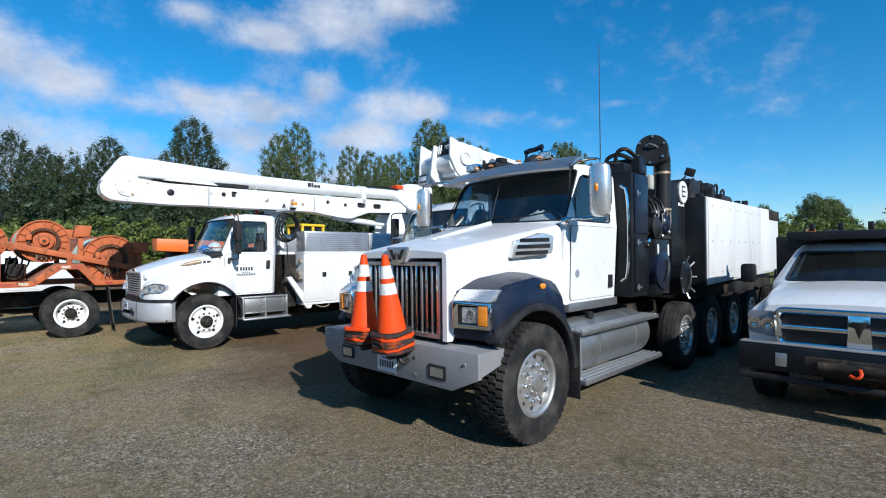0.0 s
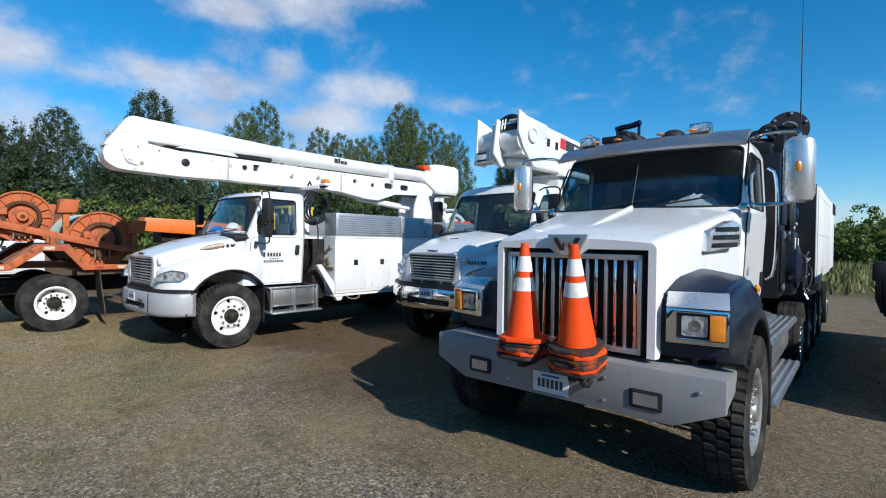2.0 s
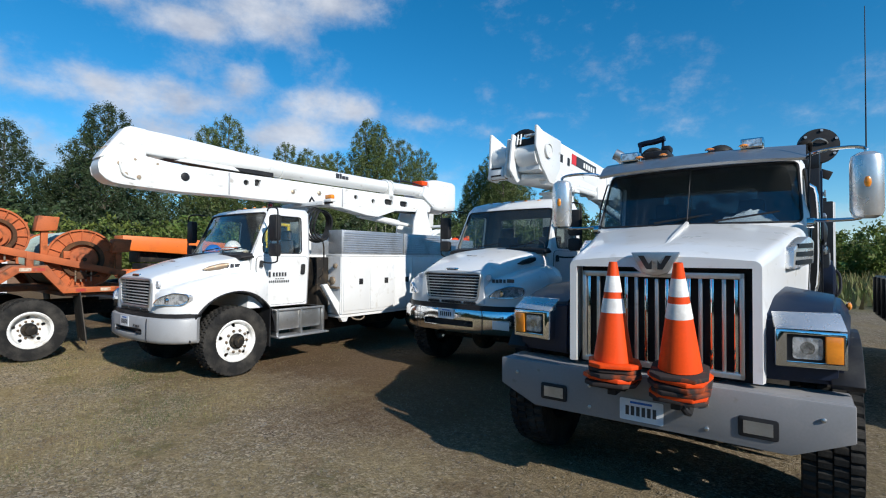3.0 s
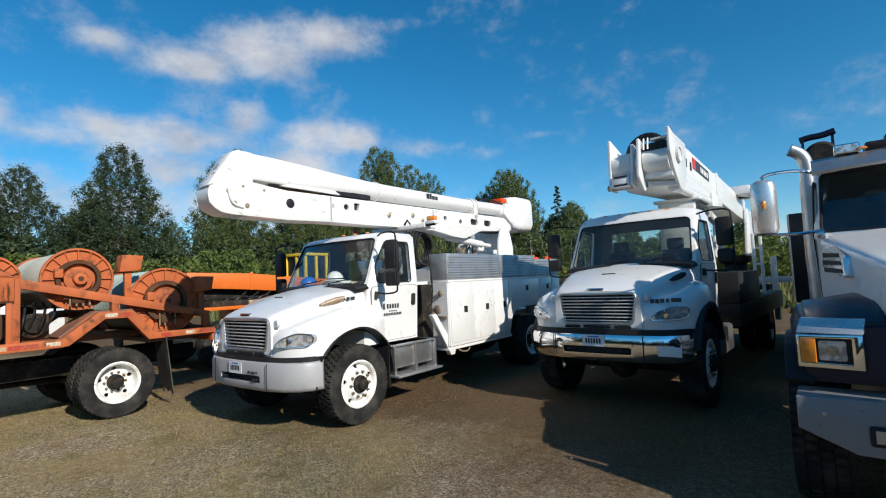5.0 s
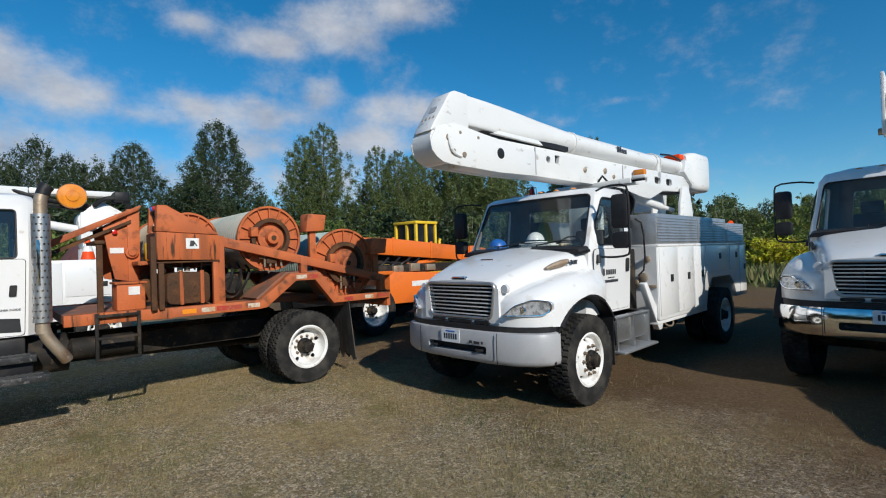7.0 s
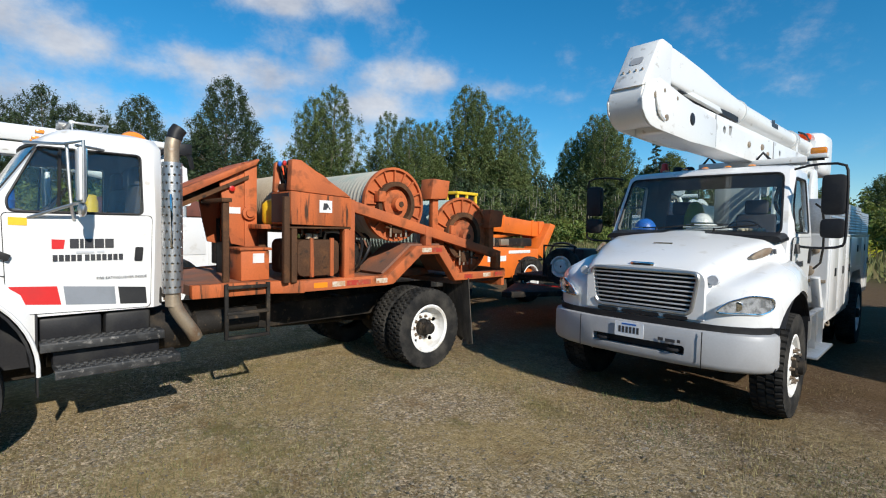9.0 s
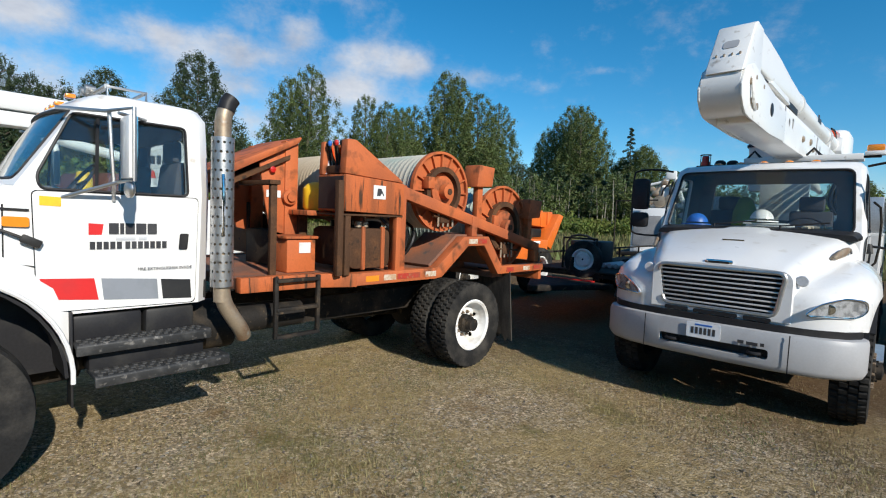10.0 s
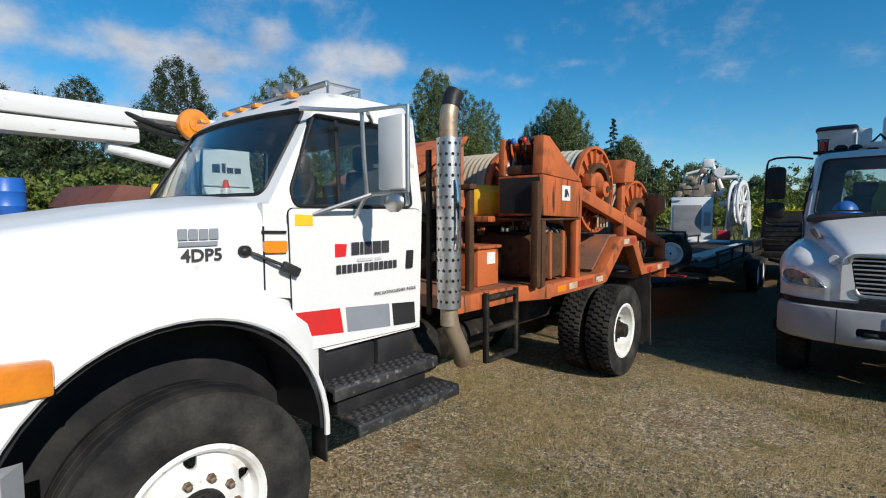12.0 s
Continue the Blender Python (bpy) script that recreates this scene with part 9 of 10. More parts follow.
cab(S, S_ROWS, WHITE, rounded([(-0.88, 1.9), (0.88, 1.9), (0.8, 2.44), (-0.8, 2.44)], 0.05), rounded([(1.3, 1.9), (2.3, 1.9), (2.3, 2.42), (1.6, 2.42)], 0.05), rounded([(1.2, 1.0), (2.4, 1.0), (2.4, 1.86), (1.2, 1.86)], 0.05))
hd = B()
loft(hd, [sect(-0.3, 0.75, 0.8, 1.45, 0.15, 0.03), sect(0.3, 0.95, 0.8, 1.62, 0.2, 0.05), sect(1.1, 1.02, 0.8, 1.82, 0.2, 0.05)])
hole = rod(B(), (-2, 0.4, 0.55), (2, 0.4, 0.55), 0.62, n=30)
part("hood", carve(hd, hole), WHITE, S)
for s in (1, -1):
    wheel(S, s * 1.0, 0.4, 0.5, 0.27, 0.29, s, "steel", 0)
# the cab stands well ahead of the bins
for ob in S.children:
    if ob not in BODY:
        ob.matrix_basis = pose(0, -1.1, 0) @ ob.matrix_basis
for s in (1, -1):
    wheel(S, s * 1.03, 4.85, 0.5, 0.27, 0.29, s, "dish", 0)
chassis(S, -1.0, 7.2, [(-0.7, 0.5), (4.85, 0.5)])
bm = B()
lathe(bm, [(1.0, 0.4), (1.9, 0.4), (1.95, 0.46), (2.2, 0.46)], (0, 5.6, 0), "z", 24)
prism(bm, rounded([(5.2, 2.2), (6.1, 2.2), (6.0, 3.0), (5.5, 3.3), (5.1, 2.9)], 0.08), "x", -0.28, 0.28, 0.01)
part("turret", bm, BOOM, S)
bm = box(B(), 0.281, 0.33, 5.15, 6.0, 2.35, 3.0, 0.02)
eb = part("elbow_box", bm, BOOM, S)
bars(eb, on_side(5.3, 2.58, 0.331), [(0, 0, 0.14, 0.15), (0.17, 0, 0.07, 0.17), (0.26, 0, 0.12, 0.1), (0.40, 0, 0.12, 0.1)], LETTER)
bm = B()
tube(bm, [(0.3, 5.4, 3.15), (0.45, 5.6, 3.35), (0.45, 6.0, 3.3), (0.3, 6.1, 3.0)], 0.05, 8, smooth=2)
box(bm, 0.2, 0.5, 5.75, 6.05, 3.25, 3.48, 0.04)
part("motor", bm, BLACK, S)
for ob in S.children:
    if ob.name.split(".")[0] in ("turret", "elbow_box", "motor"):
        ob.location.y -= 0.55
bm = box(B(), -0.2, 0.2, -4.5, 3.7, 2.98, 3.20, 0.02)
bo = part("boom", bm, BOOM, S)
bm = box(B(), -0.24, 0.24, -5.0, 3.75, 3.225, 3.50, 0.03)
part("upper_boom", bm, BOOM, bo)
bm = B()
rod(bm, (0, 3.3, 2.90), (0, 5.3, 2.5), 0.09, n=16)
part("lift_cylinder", bm, BOOM, bo)
bm = B()
tube(bm, [(0.2, 3.5, 3.42), (0.28, 3.8, 3.30), (0.3, 4.1, 3.22), (0.2, 5.2, 3.1)], 0.045, 8, smooth=2)
tube(bm, [(0.2, 3.6, 3.3), (0.26, 3.9, 3.16), (0.28, 4.2, 3.12), (0.2, 5.2, 3.0)], 0.04, 8, smooth=2)
part("hose", bm, HOSE, bo)
bm = B()
lathe(bm, [(0.30, 0.25), (0.42, 0.27), (0.46, 0.25), (0.48, 0.12), (0.50, 0.11), (0.51, 0.02)], (0, 4.45, 3.33), "x", 32)
part("bucket_cover", bm, AMBER, bo, "round orange cover")
bm = box(B(), -0.2, 0.2, 3.76, 5.45, 3.38, 3.50, 0.02)
part("boom_link", bm, BOOM, bo)
bm = B()
lathe(bm, [(0.18, 0.12), (0.32, 0.13), (0.35, 0.09), (0.355, 0.02)], (0, 5.28, 3.34), "x", 22)
part("slew_motor", bm, BLACK, bo)
cn = thing("traffic_cone", -19.1, 0.2, 1.96, 0, "orange traffic cone on a white tool bin", "traffic cone")
for a, b, m in ((0.0, 0.16, CONE), (0.16, 0.32, BAND), (0.32, 0.45, CONE)):
    bm = B()
    lathe(bm, [(a, 0.13 - a * 0.22), (b, 0.13 - b * 0.22)], (0, 0, 0), "z", 16)
    part("band" if m is BAND else "cone", bm, m, cn)

# ---- orange crane carrier behind ----
O = thing("crane_carrier", -17.5, 6.0, 0, 0.0, "bright orange crane carrier with a level boom", "crane")
bm = prism(B(), [(-0.40, 0.66), (1.6, 0.62), (2.4, 0.80), (2.4, 1.32), (1.5, 1.36), (0.5, 1.40), (-0.40, 1.44)], "x", 0.3, 1.5, 0.03)
part("body", bm, ORANGE_NEW, O)
bm = prism(B(), [(-1.6, 1.93), (-0.5, 1.87), (2.9, 1.62), (2.9, 2.02), (0.0, 2.26), (-1.6, 2.30)], "x", 0.6, 1.15, 0.02)
part("boom", bm, ORANGE_NEW, O)
bm = box(B(), 0.62, 1.2, 2.85, 3.1, 1.4, 2.05, 0.03)
part("boom_head", bm, ORANGE_NEW, O)
bm = B()
box(bm, 0.4, 1.35, -1.1, 2.3, 1.38, 1.60, 0.03)
box(bm, 0.2, 0.9, -1.1, 2.4, 1.62, 1.95, 0.03)
part("machinery", bm, CHASSIS, O)
bm = box(B(), 1.501, 1.507, 0.3, 1.0, 1.05, 1.18)
part("name_panel", bm, PAPER, O)
bm = box(B(), 1.40, 1.512, 1.1, 2.0, 1.22, 1.30, 0.01)
part("stripe", bm, PAPER, O)
for y in (-0.92, 1.9):
    wheel(O, 1.45, y, 0.57, 0.4, 0.35, 1, "dish", 0)
    wheel(O, -1.0, y, 0.57, 0.4, 0.35, -1, "dish", 0)
# fender plate over the wheel, step, hoses and valve gear under the boom
bm = prism(B(), [(-1.75, 1.30), (-1.55, 1.46), (-0.30, 1.46), (-0.42, 1.38), (-1.50, 1.38), (-1.70, 1.24)], "x", 1.05, 1.55, 0.008)
part("fender", bm, ORANGE_NEW, O)
for k in range(4):
    bm = B()
    tube(bm, [(1.25, -0.9 + 0.3 * k, 1.46), (1.32, -0.7 + 0.32 * k, 1.66 + 0.05 * (k % 2)), (1.22, -0.4 + 0.34 * k, 1.60), (1.1, -0.1 + 0.36 * k, 1.78)], 0.028, 7, smooth=2)
    part("hose", bm, HOSE, O)
bm = B()
for k in range(3):
    box(bm, 1.2, 1.42, -0.2 + 0.55 * k, 0.12 + 0.55 * k, 1.42, 1.58 + 0.04 * (k % 2), 0.02)
part("valve_block", bm, GALV, O)
bm = B()
rod(bm, (1.0, 0.2, 1.52), (0.95, 2.2, 1.74), 0.07, n=14)
rod(bm, (0.95, 2.1, 1.73), (0.92, 2.75, 1.80), 0.04, n=12)
part("lift_cylinder", bm, ORANGE_NEW, O)
for y in (0.0, 1.3, 2.55):
    bm = prism(B(), [(y, 1.83 - y * 0.074), (y + 0.07, 1.83 - y * 0.074), (y + 0.07, 2.29 - y * 0.085), (y, 2.29 - y * 0.085)], "x", 1.13, 1.166, 0.004)
    part("boom_rib", bm, ORANGE_NEW, O)
bm = box(B(), -0.9, 1.2, -1.7, 2.0, 0.55, 0.74, 0.02)
part("frame", bm, CHASSIS, O)
bm = prism(B(), [(2.45, 1.2), (3.1, 2.0), (3.35, 1.95), (2.75, 1.05)], "x", 0.9, 1.4, 0.02)
part("outrigger", bm, ORANGE_NEW, O)

Y = thing("yellow_loader", -24.3, 13.9, 0, 4.0, "yellow loader with a square glass cab", "loader")
Y.matrix_basis = Y.matrix_basis @ Matrix.Diagonal((0.82, 0.82, 0.875, 1))
bm = box(B(), -1.0, 1.0, -2.0, 2.0, 0.8, 1.7, 0.08)
part("body", bm, YELLOW, Y)
for x, y in ((-0.8, -0.8), (-0.8, 0.8), (0.8, -0.8), (0.8, 0.8), (0.1, -0.8), (0.8, 0.0)):
    bm = box(B(), x - 0.075, x + 0.075, y - 0.075, y + 0.075, 1.7, 3.80, 0.01)
    part("cab_post", bm, YELLOW, Y)
bm = box(B(), -0.92, 0.92, -0.92, 0.92, 3.80, 3.95, 0.03)
part("cab_roof", bm, YELLOW, Y)
bm = box(B(), -0.76, 0.76, -0.76, 0.76, 1.75, 3.79)
part("cab_glass", bm, BLACK_GLOSS, Y)
for x0, x1, y0, y1 in ((-0.82, 0.82, -0.84, -0.74), (0.74, 0.84, -0.82, 0.82)):
    bm = box(B(), x0, x1, y0, y1, 1.7, 2.35, 0.02)
    part("cab_panel", bm, YELLOW, Y)
bm = B()
tube(bm, [(0.5, 1.5, 1.65), (0.5, 1.5, 2.9), (0.52, 1.56, 3.0)], 0.09, 12)
part("exhaust_stack", bm, YELLOW, Y)
for s in (1, -1):
    for y in (-1.3, 1.3):
        wheel(Y, s * 1.1, y, 0.65, 0.45, 0.32, s, "dish", 0, hub=False)

# ---- utility trailers behind the bucket truck ----
T = thing("utility_trailer", -14.1, 6.0, 0, 0, "dark flat trailer with a mounted spare wheel", "trailer")
for x in (-0.9, 0.9):
    bm = box(B(), x - 0.04, x + 0.04, 0, 8.0, 0.72, 0.84, 0.008)
    part("rail", bm, CHASSIS, T)
for k in range(9):
    bm = box(B(), -0.9, 0.9, 0.1 + k * 0.95, 0.2 + k * 0.95, 0.76, 0.86, 0.006)
    part("cross_beam", bm, CHASSIS, T)
bm = box(B(), -0.88, 0.88, 0.05, 7.95, 0.861, 0.89, 0.004)
part("deck", bm, DECK_WOOD, T)
bm = prism(B(), [(-0.86, 0.0), (0.86, 0.0), (0.06, -1.5), (-0.06, -1.5)], "z", 0.6, 0.7, 0.01)
part("tongue", bm, CHASSIS, T)
bm = B()
rod(bm, (0.1, -0.2, 0.9), (0.1, -0.2, 1.15), 0.04)
tube(bm, [(-0.3, 0.2, 0.85), (-0.3, 0.2, 1.5), (0.4, 0.2, 1.5), (0.4, 0.2, 0.85)], 0.025, 8)
part("front_hoop", bm, CHASSIS, T)
w = wheel(T, 0.2, 0.1, 0.36, 0.22, 0.20, 1, "steel", 0, hub=False)
w.matrix_basis = pose(0.18, 0.12, 1.10, 0, 0, -78)
for s in (1, -1):
    for y in (3.9, 4.8):
        wheel(T, s * 1.05, y, 0.38, 0.22, 0.20, s, "steel", 0, hub=False)
bm = box(B(), -0.5, 0.5, -0.1, 0.0, 0.62, 0.72, 0.01)
part("red_lamp_bar", bm, RED, T)
for s in (1, -1):
    for k in range(6):
        bm = box(B(), s * 0.93 - 0.02, s * 0.93 + 0.02, 0.3 + k * 1.45, 0.35 + k * 1.45, 0.84, 1.12, 0.004)
        part("rail_post", bm, CHASSIS, T)
    bm = box(B(), s * 0.93 - 0.025, s * 0.93 + 0.025, 0.2, 7.7, 1.12, 1.16, 0.006)
    part("side_rail", bm, CHASSIS, T)
bm = box(B(), -0.62, 0.1, 1.1, 1.75, 0.892, 1.42, 0.04)
part("tool_box", bm, BLACK, T)
bm = B()
tube(bm, [(-0.6, 0.9, 1.0), (-0.55, 0.85, 1.5), (-0.2, 0.85, 1.56), (0.05, 0.9, 1.45)], 0.025, 7, smooth=1)
part("hose", bm, HOSE, T)
for k in range(3):
    bm = B()
    rod(bm, (0.25 + 0.13 * k, 0.9, 0.95), (0.35 + 0.12 * k, 6.2, 0.95), 0.05, n=10)
    part("pipe", bm, GREY, T)
G = thing("generator", -15.35, 14.0, 0.87, 12, "white generator set with radiator on a trailer", "generator")
bm = box(B(), -0.62, 0.62, 0, 1.5, 0, 1.5, 0.03)
part("housing", bm, WHITE, G)
bm = box(B(), -0.56, 0.30, -0.016, 0.0, 0.22, 1.24, 0.004)
rd = part("radiator", bm, GREY_DARK, G)
for k in range(26):
    bm = box(B(), -0.53, 0.27, -0.021, -0.016, 0.26 + k * 0.0365, 0.272 + k * 0.0365)
    part("radiator_fin", bm, GREY, rd)
bm = box(B(), 0.36, 0.56, -0.012, 0.0, 0.55, 1.0, 0.003)
part("side_grille", bm, GREY, G)
bm = box(B(), -0.5, 0.2, -0.02, 0.0, 0.03, 0.17, 0.005)
part("lower_panel", bm, BOOM, G)
gear = B()
box(gear, -0.1, 0.9, 0.3, 1.1, 1.52, 1.68, 0.02)
rod(gear, (0.0, 0.5, 1.68), (0.35, 0.7, 2.62), 0.07)
rod(gear, (0.9, 0.5, 1.68), (0.55, 0.7, 2.62), 0.07)
rod(gear, (0.2, 0.6, 2.15), (1.3, 0.6, 2.15), 0.06)
lathe(gear, [(0.15, 0.18), (0.2, 0.26), (0.62, 0.26), (0.66, 0.18)], (0, 0.6, 1.98), "x", 20)
box(gear, 0.30, 0.62, 0.55, 0.85, 2.5, 2.78, 0.03)
lathe(gear, [(0.2, 0.16), (0.5, 0.16)], (0.78, 0, 2.3), "y", 18)
rod(gear, (-0.35, 0.6, 1.5), (-0.2, 0.6, 2.3), 0.05)
rod(gear, (-0.2, 0.6, 2.3), (0.4, 0.6, 2.45), 0.05)
part("pump_gear", gear, BOOM, G)
mech = B()
for i, (x, z, r, w) in enumerate(((-0.15, 1.75, 0.15, 0.3), (0.2, 1.72, 0.2, 0.24), (0.5, 1.78, 0.17, 0.3), (-0.4, 1.62, 0.11, 0.3), (0.05, 2.0, 0.1, 0.2))):
    lathe(mech, [(0.12, r * 0.4), (0.14, r), (0.14 + w, r), (0.16 + w, r * 0.5)], (x, 0, z), "y", 16)
for x, z0, z1, x2 in ((-0.55, 1.5, 2.0, -0.2), (-0.3, 1.55, 2.25, 0.1), (0.7, 1.5, 2.3, 0.45), (0.0, 1.9, 2.5, 0.3)):
    rod(mech, (x, 0.3, z0), (x2, 0.35, z1), 0.055, n=10)
for x, z in ((-0.1, 2.15), (0.62, 2.1), (0.3, 2.35), (-0.3, 1.9)):
    box(mech, x - 0.1, x + 0.1, 0.22, 0.42, z - 0.07, z + 0.07, 0.02)
part("pump_block", mech, GALV, G)
for k in range(3):
    bm = B()
    tube(bm, [(0.3 + 0.2 * k, 0.4, 1.6), (0.2 + 0.25 * k, 0.3, 2.0), (0.45 + 0.1 * k, 0.35, 2.4)], 0.03, 6, smooth=1)
    part("hose", bm, HOSE, G)
bm = B()
lathe(bm, [(-0.16, 0.86), (-0.12, 0.88), (-0.08, 0.86), (-0.08, 0.72), (-0.16, 0.72)], (1.22, 0.6, 1.28), "x", 36, close=True)
lathe(bm, [(0.12, 0.86), (0.16, 0.88), (0.20, 0.86), (0.20, 0.72), (0.12, 0.72)], (1.22, 0.6, 1.28), "x", 36, close=True)
lathe(bm, [(0.01, 0.80), (0.03, 0.80), (0.035, 0.10), (0.005, 0.10)], (1.22, 0.6, 1.28), "x", 36, close=True)
wr = part("white_reel", bm, WHITE, G)
for x in (1.10, 1.38):
    for i in range(8):
        a = 2 * math.pi * i / 8
        bm = B()
        rod(bm, (x, 0.6 + math.cos(a) * 0.1, 1.28 + math.sin(a) * 0.1), (x, 0.6 + math.cos(a) * 0.74, 1.28 + math.sin(a) * 0.74), 0.03, n=6)
        part("spoke", bm, WHITE, wr)
bm = B()
rod(bm, (0.6, 0.6, 1.28), (1.62, 0.6, 1.28), 0.11, n=16)
part("axle", bm, BOOM, wr)
for x in (0.92, 1.58):
    bm = prism(B(), [(0.1, 0.0), (1.1, 0.0), (0.68, 1.38), (0.52, 1.38)], "x", x - 0.03, x + 0.03, 0.006)
    part("reel_stand", bm, BOOM, wr)
wr.matrix_basis = Matrix.Translation((1.32, 0.2, 1.28)) @ Matrix.Rotation(radians(-17), 4, "Z") @ Matrix.Scale(0.84, 4) @ Matrix.Translation((-1.22, -0.6, -1.28))
bm = box(B(), 0.75, 1.12, -0.2, 0.2, 0.0, 0.42, 0.03)
part("cooler", bm, RED_STRIPE, G)
bm = B()
rod(bm, (-0.3, -0.22, 0.06), (1.1, -0.25, 0.06), 0.06, n=12)
part("pipe", bm, WHITE, G)
bm = box(B(), -1.0, 2.2, -0.3, 2.6, -0.12, 0.0, 0.02)
part("platform", bm, CHASSIS, G)
for x in (-0.8, 2.0):
    for y in (-0.1, 2.3):
        bm = box(B(), x - 0.05, x + 0.05, y - 0.05, y + 0.05, -0.87, -0.12, 0.01)
        part("leg", bm, CHASSIS, G)
bm = B()
tube(bm, [(-1.1, -0.3, 0), (-1.1, -0.3, 1.7), (0.2, -0.3, 1.75)], 0.025, 6)
part("frame_bar", bm, CHASSIS, G)

# ---- barrel, shed and pole behind the reel truck ----
bl = thing("blue_barrel", -24.0, -1.72, 0.0, 0, "blue plastic drum on a stack of pallets", "drum")
bm = B()
lathe(bm, [(1.70, 0.27), (1.72, 0.29), (2.0, 0.30), (2.03, 0.312), (2.06, 0.30), (2.28, 0.30), (2.31, 0.312), (2.34, 0.30), (2.56, 0.29), (2.58, 0.26)], (0, 0, 0), "z", 24)
part("drum", bm, BLUE, bl)
bm = box(B(), -0.55, 0.55, -0.55, 0.55, 0, 1.699, 0.02)
part("pallet_stack", bm, WOOD, bl)
sh = thing("shed", -38.0, 5.2, 0, 12, "low shed with brown metal roof", "shed")
bm = box(B(), -2, 2, -2.2, 2.2, 0, 2.2, 0.02)
part("wall", bm, WOOD, sh)
bm = prism(B(), [(-2.7, 2.2), (2.7, 2.2), (1.9, 2.95), (-2.0, 3.15)], "x", -2.3, 2.3, 0.02)
part("roof", bm, ROOF_RED, sh)
yb = thing("yellow_keg", -19.2, -0.75, 1.96, 0, "yellow water cooler keg on a tool bin", "water keg")
bm = B()
lathe(bm, [(0, 0.12), (0.24, 0.12), (0.27, 0.10), (0.33, 0.10), (0.35, 0.06)], (0, 0, 0), "z", 18)
part("keg", bm, YELLOW, yb)
wc = thing("portable_toilet", -4.3, 29.6, 0, 8, "green portable toilet with a white domed roof", "toilet cabin")
bm = box(B(), -0.55, 0.55, -0.55, 0.55, 0.02, 2.02, 0.03)
part("cabin", bm, TEAL, wc)
bm = box(B(), -0.42, 0.42, -0.575, -0.552, 0.12, 1.92, 0.01)
part("door", bm, TEAL, wc)
bm = B()
loft(bm, [[(x * k, y * k, z) for x, y in rounded([(-0.58, -0.58), (0.58, -0.58), (0.58, 0.58), (-0.58, 0.58)], 0.08)] for z, k in ((2.022, 1.0), (2.08, 1.0), (2.2, 0.8), (2.26, 0.4))])
part("roof", bm, PAPER, wc)
# ---- loaded equipment trailer beyond the bucket truck ----
E = thing("equipment_trailer", -12.5, 12.2, 0, 4, "dark equipment trailer loaded with black machinery and an orange frame", "trailer")
bm = box(B(), -1.0, 1.0, 0, 4.6, 0.62, 0.78, 0.02)
part("deck", bm, CHASSIS, E)
for s in (1, -1):
    for y in (2.6, 3.4):
        wheel(E, s * 1.12, y, 0.38, 0.22, 0.20, s, "steel", 0, hub=False)
    bm = box(B(), min(s * 0.98, s * 1.26), max(s * 0.98, s * 1.26), 2.1, 3.9, 0.80, 0.84, 0.01)
    part("mudguard", bm, BLACK, E)
bm = prism(B(), [(-0.5, 0.0), (0.5, 0.0), (0.06, -1.3), (-0.06, -1.3)], "z", 0.55, 0.64, 0.01)
part("tongue", bm, CHASSIS, E)
bm = box(B(), -0.7, 0.35, 0.5, 1.9, 0.785, 1.9, 0.05)
cm = part("compressor", bm, BLACK, E)
for k in range(6):
    bm = box(B(), -0.62, 0.27, 0.488, 0.5, 0.95 + k * 0.13, 1.0 + k * 0.13)
    part("louvre", bm, CHASSIS, cm)
for x in (0.55, 0.9):
    bm = box(B(), x - 0.05, x + 0.05, 0.4, 0.5, 0.785, 2.5, 0.01)
    part("mast", bm, ORANGE_NEW if x > 0.7 else CHASSIS, E)
bm = B()
tube(bm, [(0.55, 0.45, 2.45), (0.9, 0.45, 2.45)], 0.05, 8)
part("mast_head", bm, CHASSIS, E)
bm = B()
lathe(bm, [(-0.1, 0.36), (0.1, 0.36), (0.1, 0.2), (-0.1, 0.2)], (0.72, 0.62, 1.3), "x", 24, close=True)
part("hose_reel", bm, HOSE, E)
bm = box(B(), -0.8, 0.8, 2.4, 4.2, 0.785, 1.5, 0.04)
part("tool_crate", bm, DECK_WOOD, E)


# ---- trees and brush ----
BARK = surf("grey_bark", (0.16, 0.13, 0.10), 0.9, c2=(0.09, 0.075, 0.06), scale=3, grain=0.15, stretch=(1, 1, 0.2))
LEAF = surf("leaf_green", (0.088, 0.122, 0.034), 0.6, c2=(0.128, 0.158, 0.044), scale=0.25, lo=0.4, hi=0.6, grain=0.06, gscale=6, island=0.36, leafy=0.3)
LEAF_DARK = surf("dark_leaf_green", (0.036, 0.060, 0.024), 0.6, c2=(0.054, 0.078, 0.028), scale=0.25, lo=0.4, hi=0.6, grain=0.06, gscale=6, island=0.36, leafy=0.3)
NEEDLE = surf("needle_green", (0.035, 0.065, 0.034), 0.7, c2=(0.05, 0.08, 0.04), scale=0.3, lo=0.4, hi=0.6, grain=0.06, gscale=6, island=0.45, leafy=0.2)
BRUSH = surf("brush_green", (0.105, 0.15, 0.028), 0.7, c2=(0.165, 0.185, 0.034), scale=0.12, lo=0.4, hi=0.62, grain=0.06, gscale=5, island=0.36, leafy=0.3)
MEADOW = surf("meadow_grass_blade", (0.12, 0.14, 0.04), 0.8, c2=(0.20, 0.17, 0.07), scale=0.3, lo=0.4, hi=0.62, grain=0.06, gscale=6, island=0.4, leafy=0.3)
FLOWER = surf("yellow_flower", (0.46, 0.40, 0.02), 0.7, c2=(0.18, 0.22, 0.03), scale=0.9, lo=0.5, hi=0.68, grain=0.1, gscale=6, island=0.5, leafy=0.3)


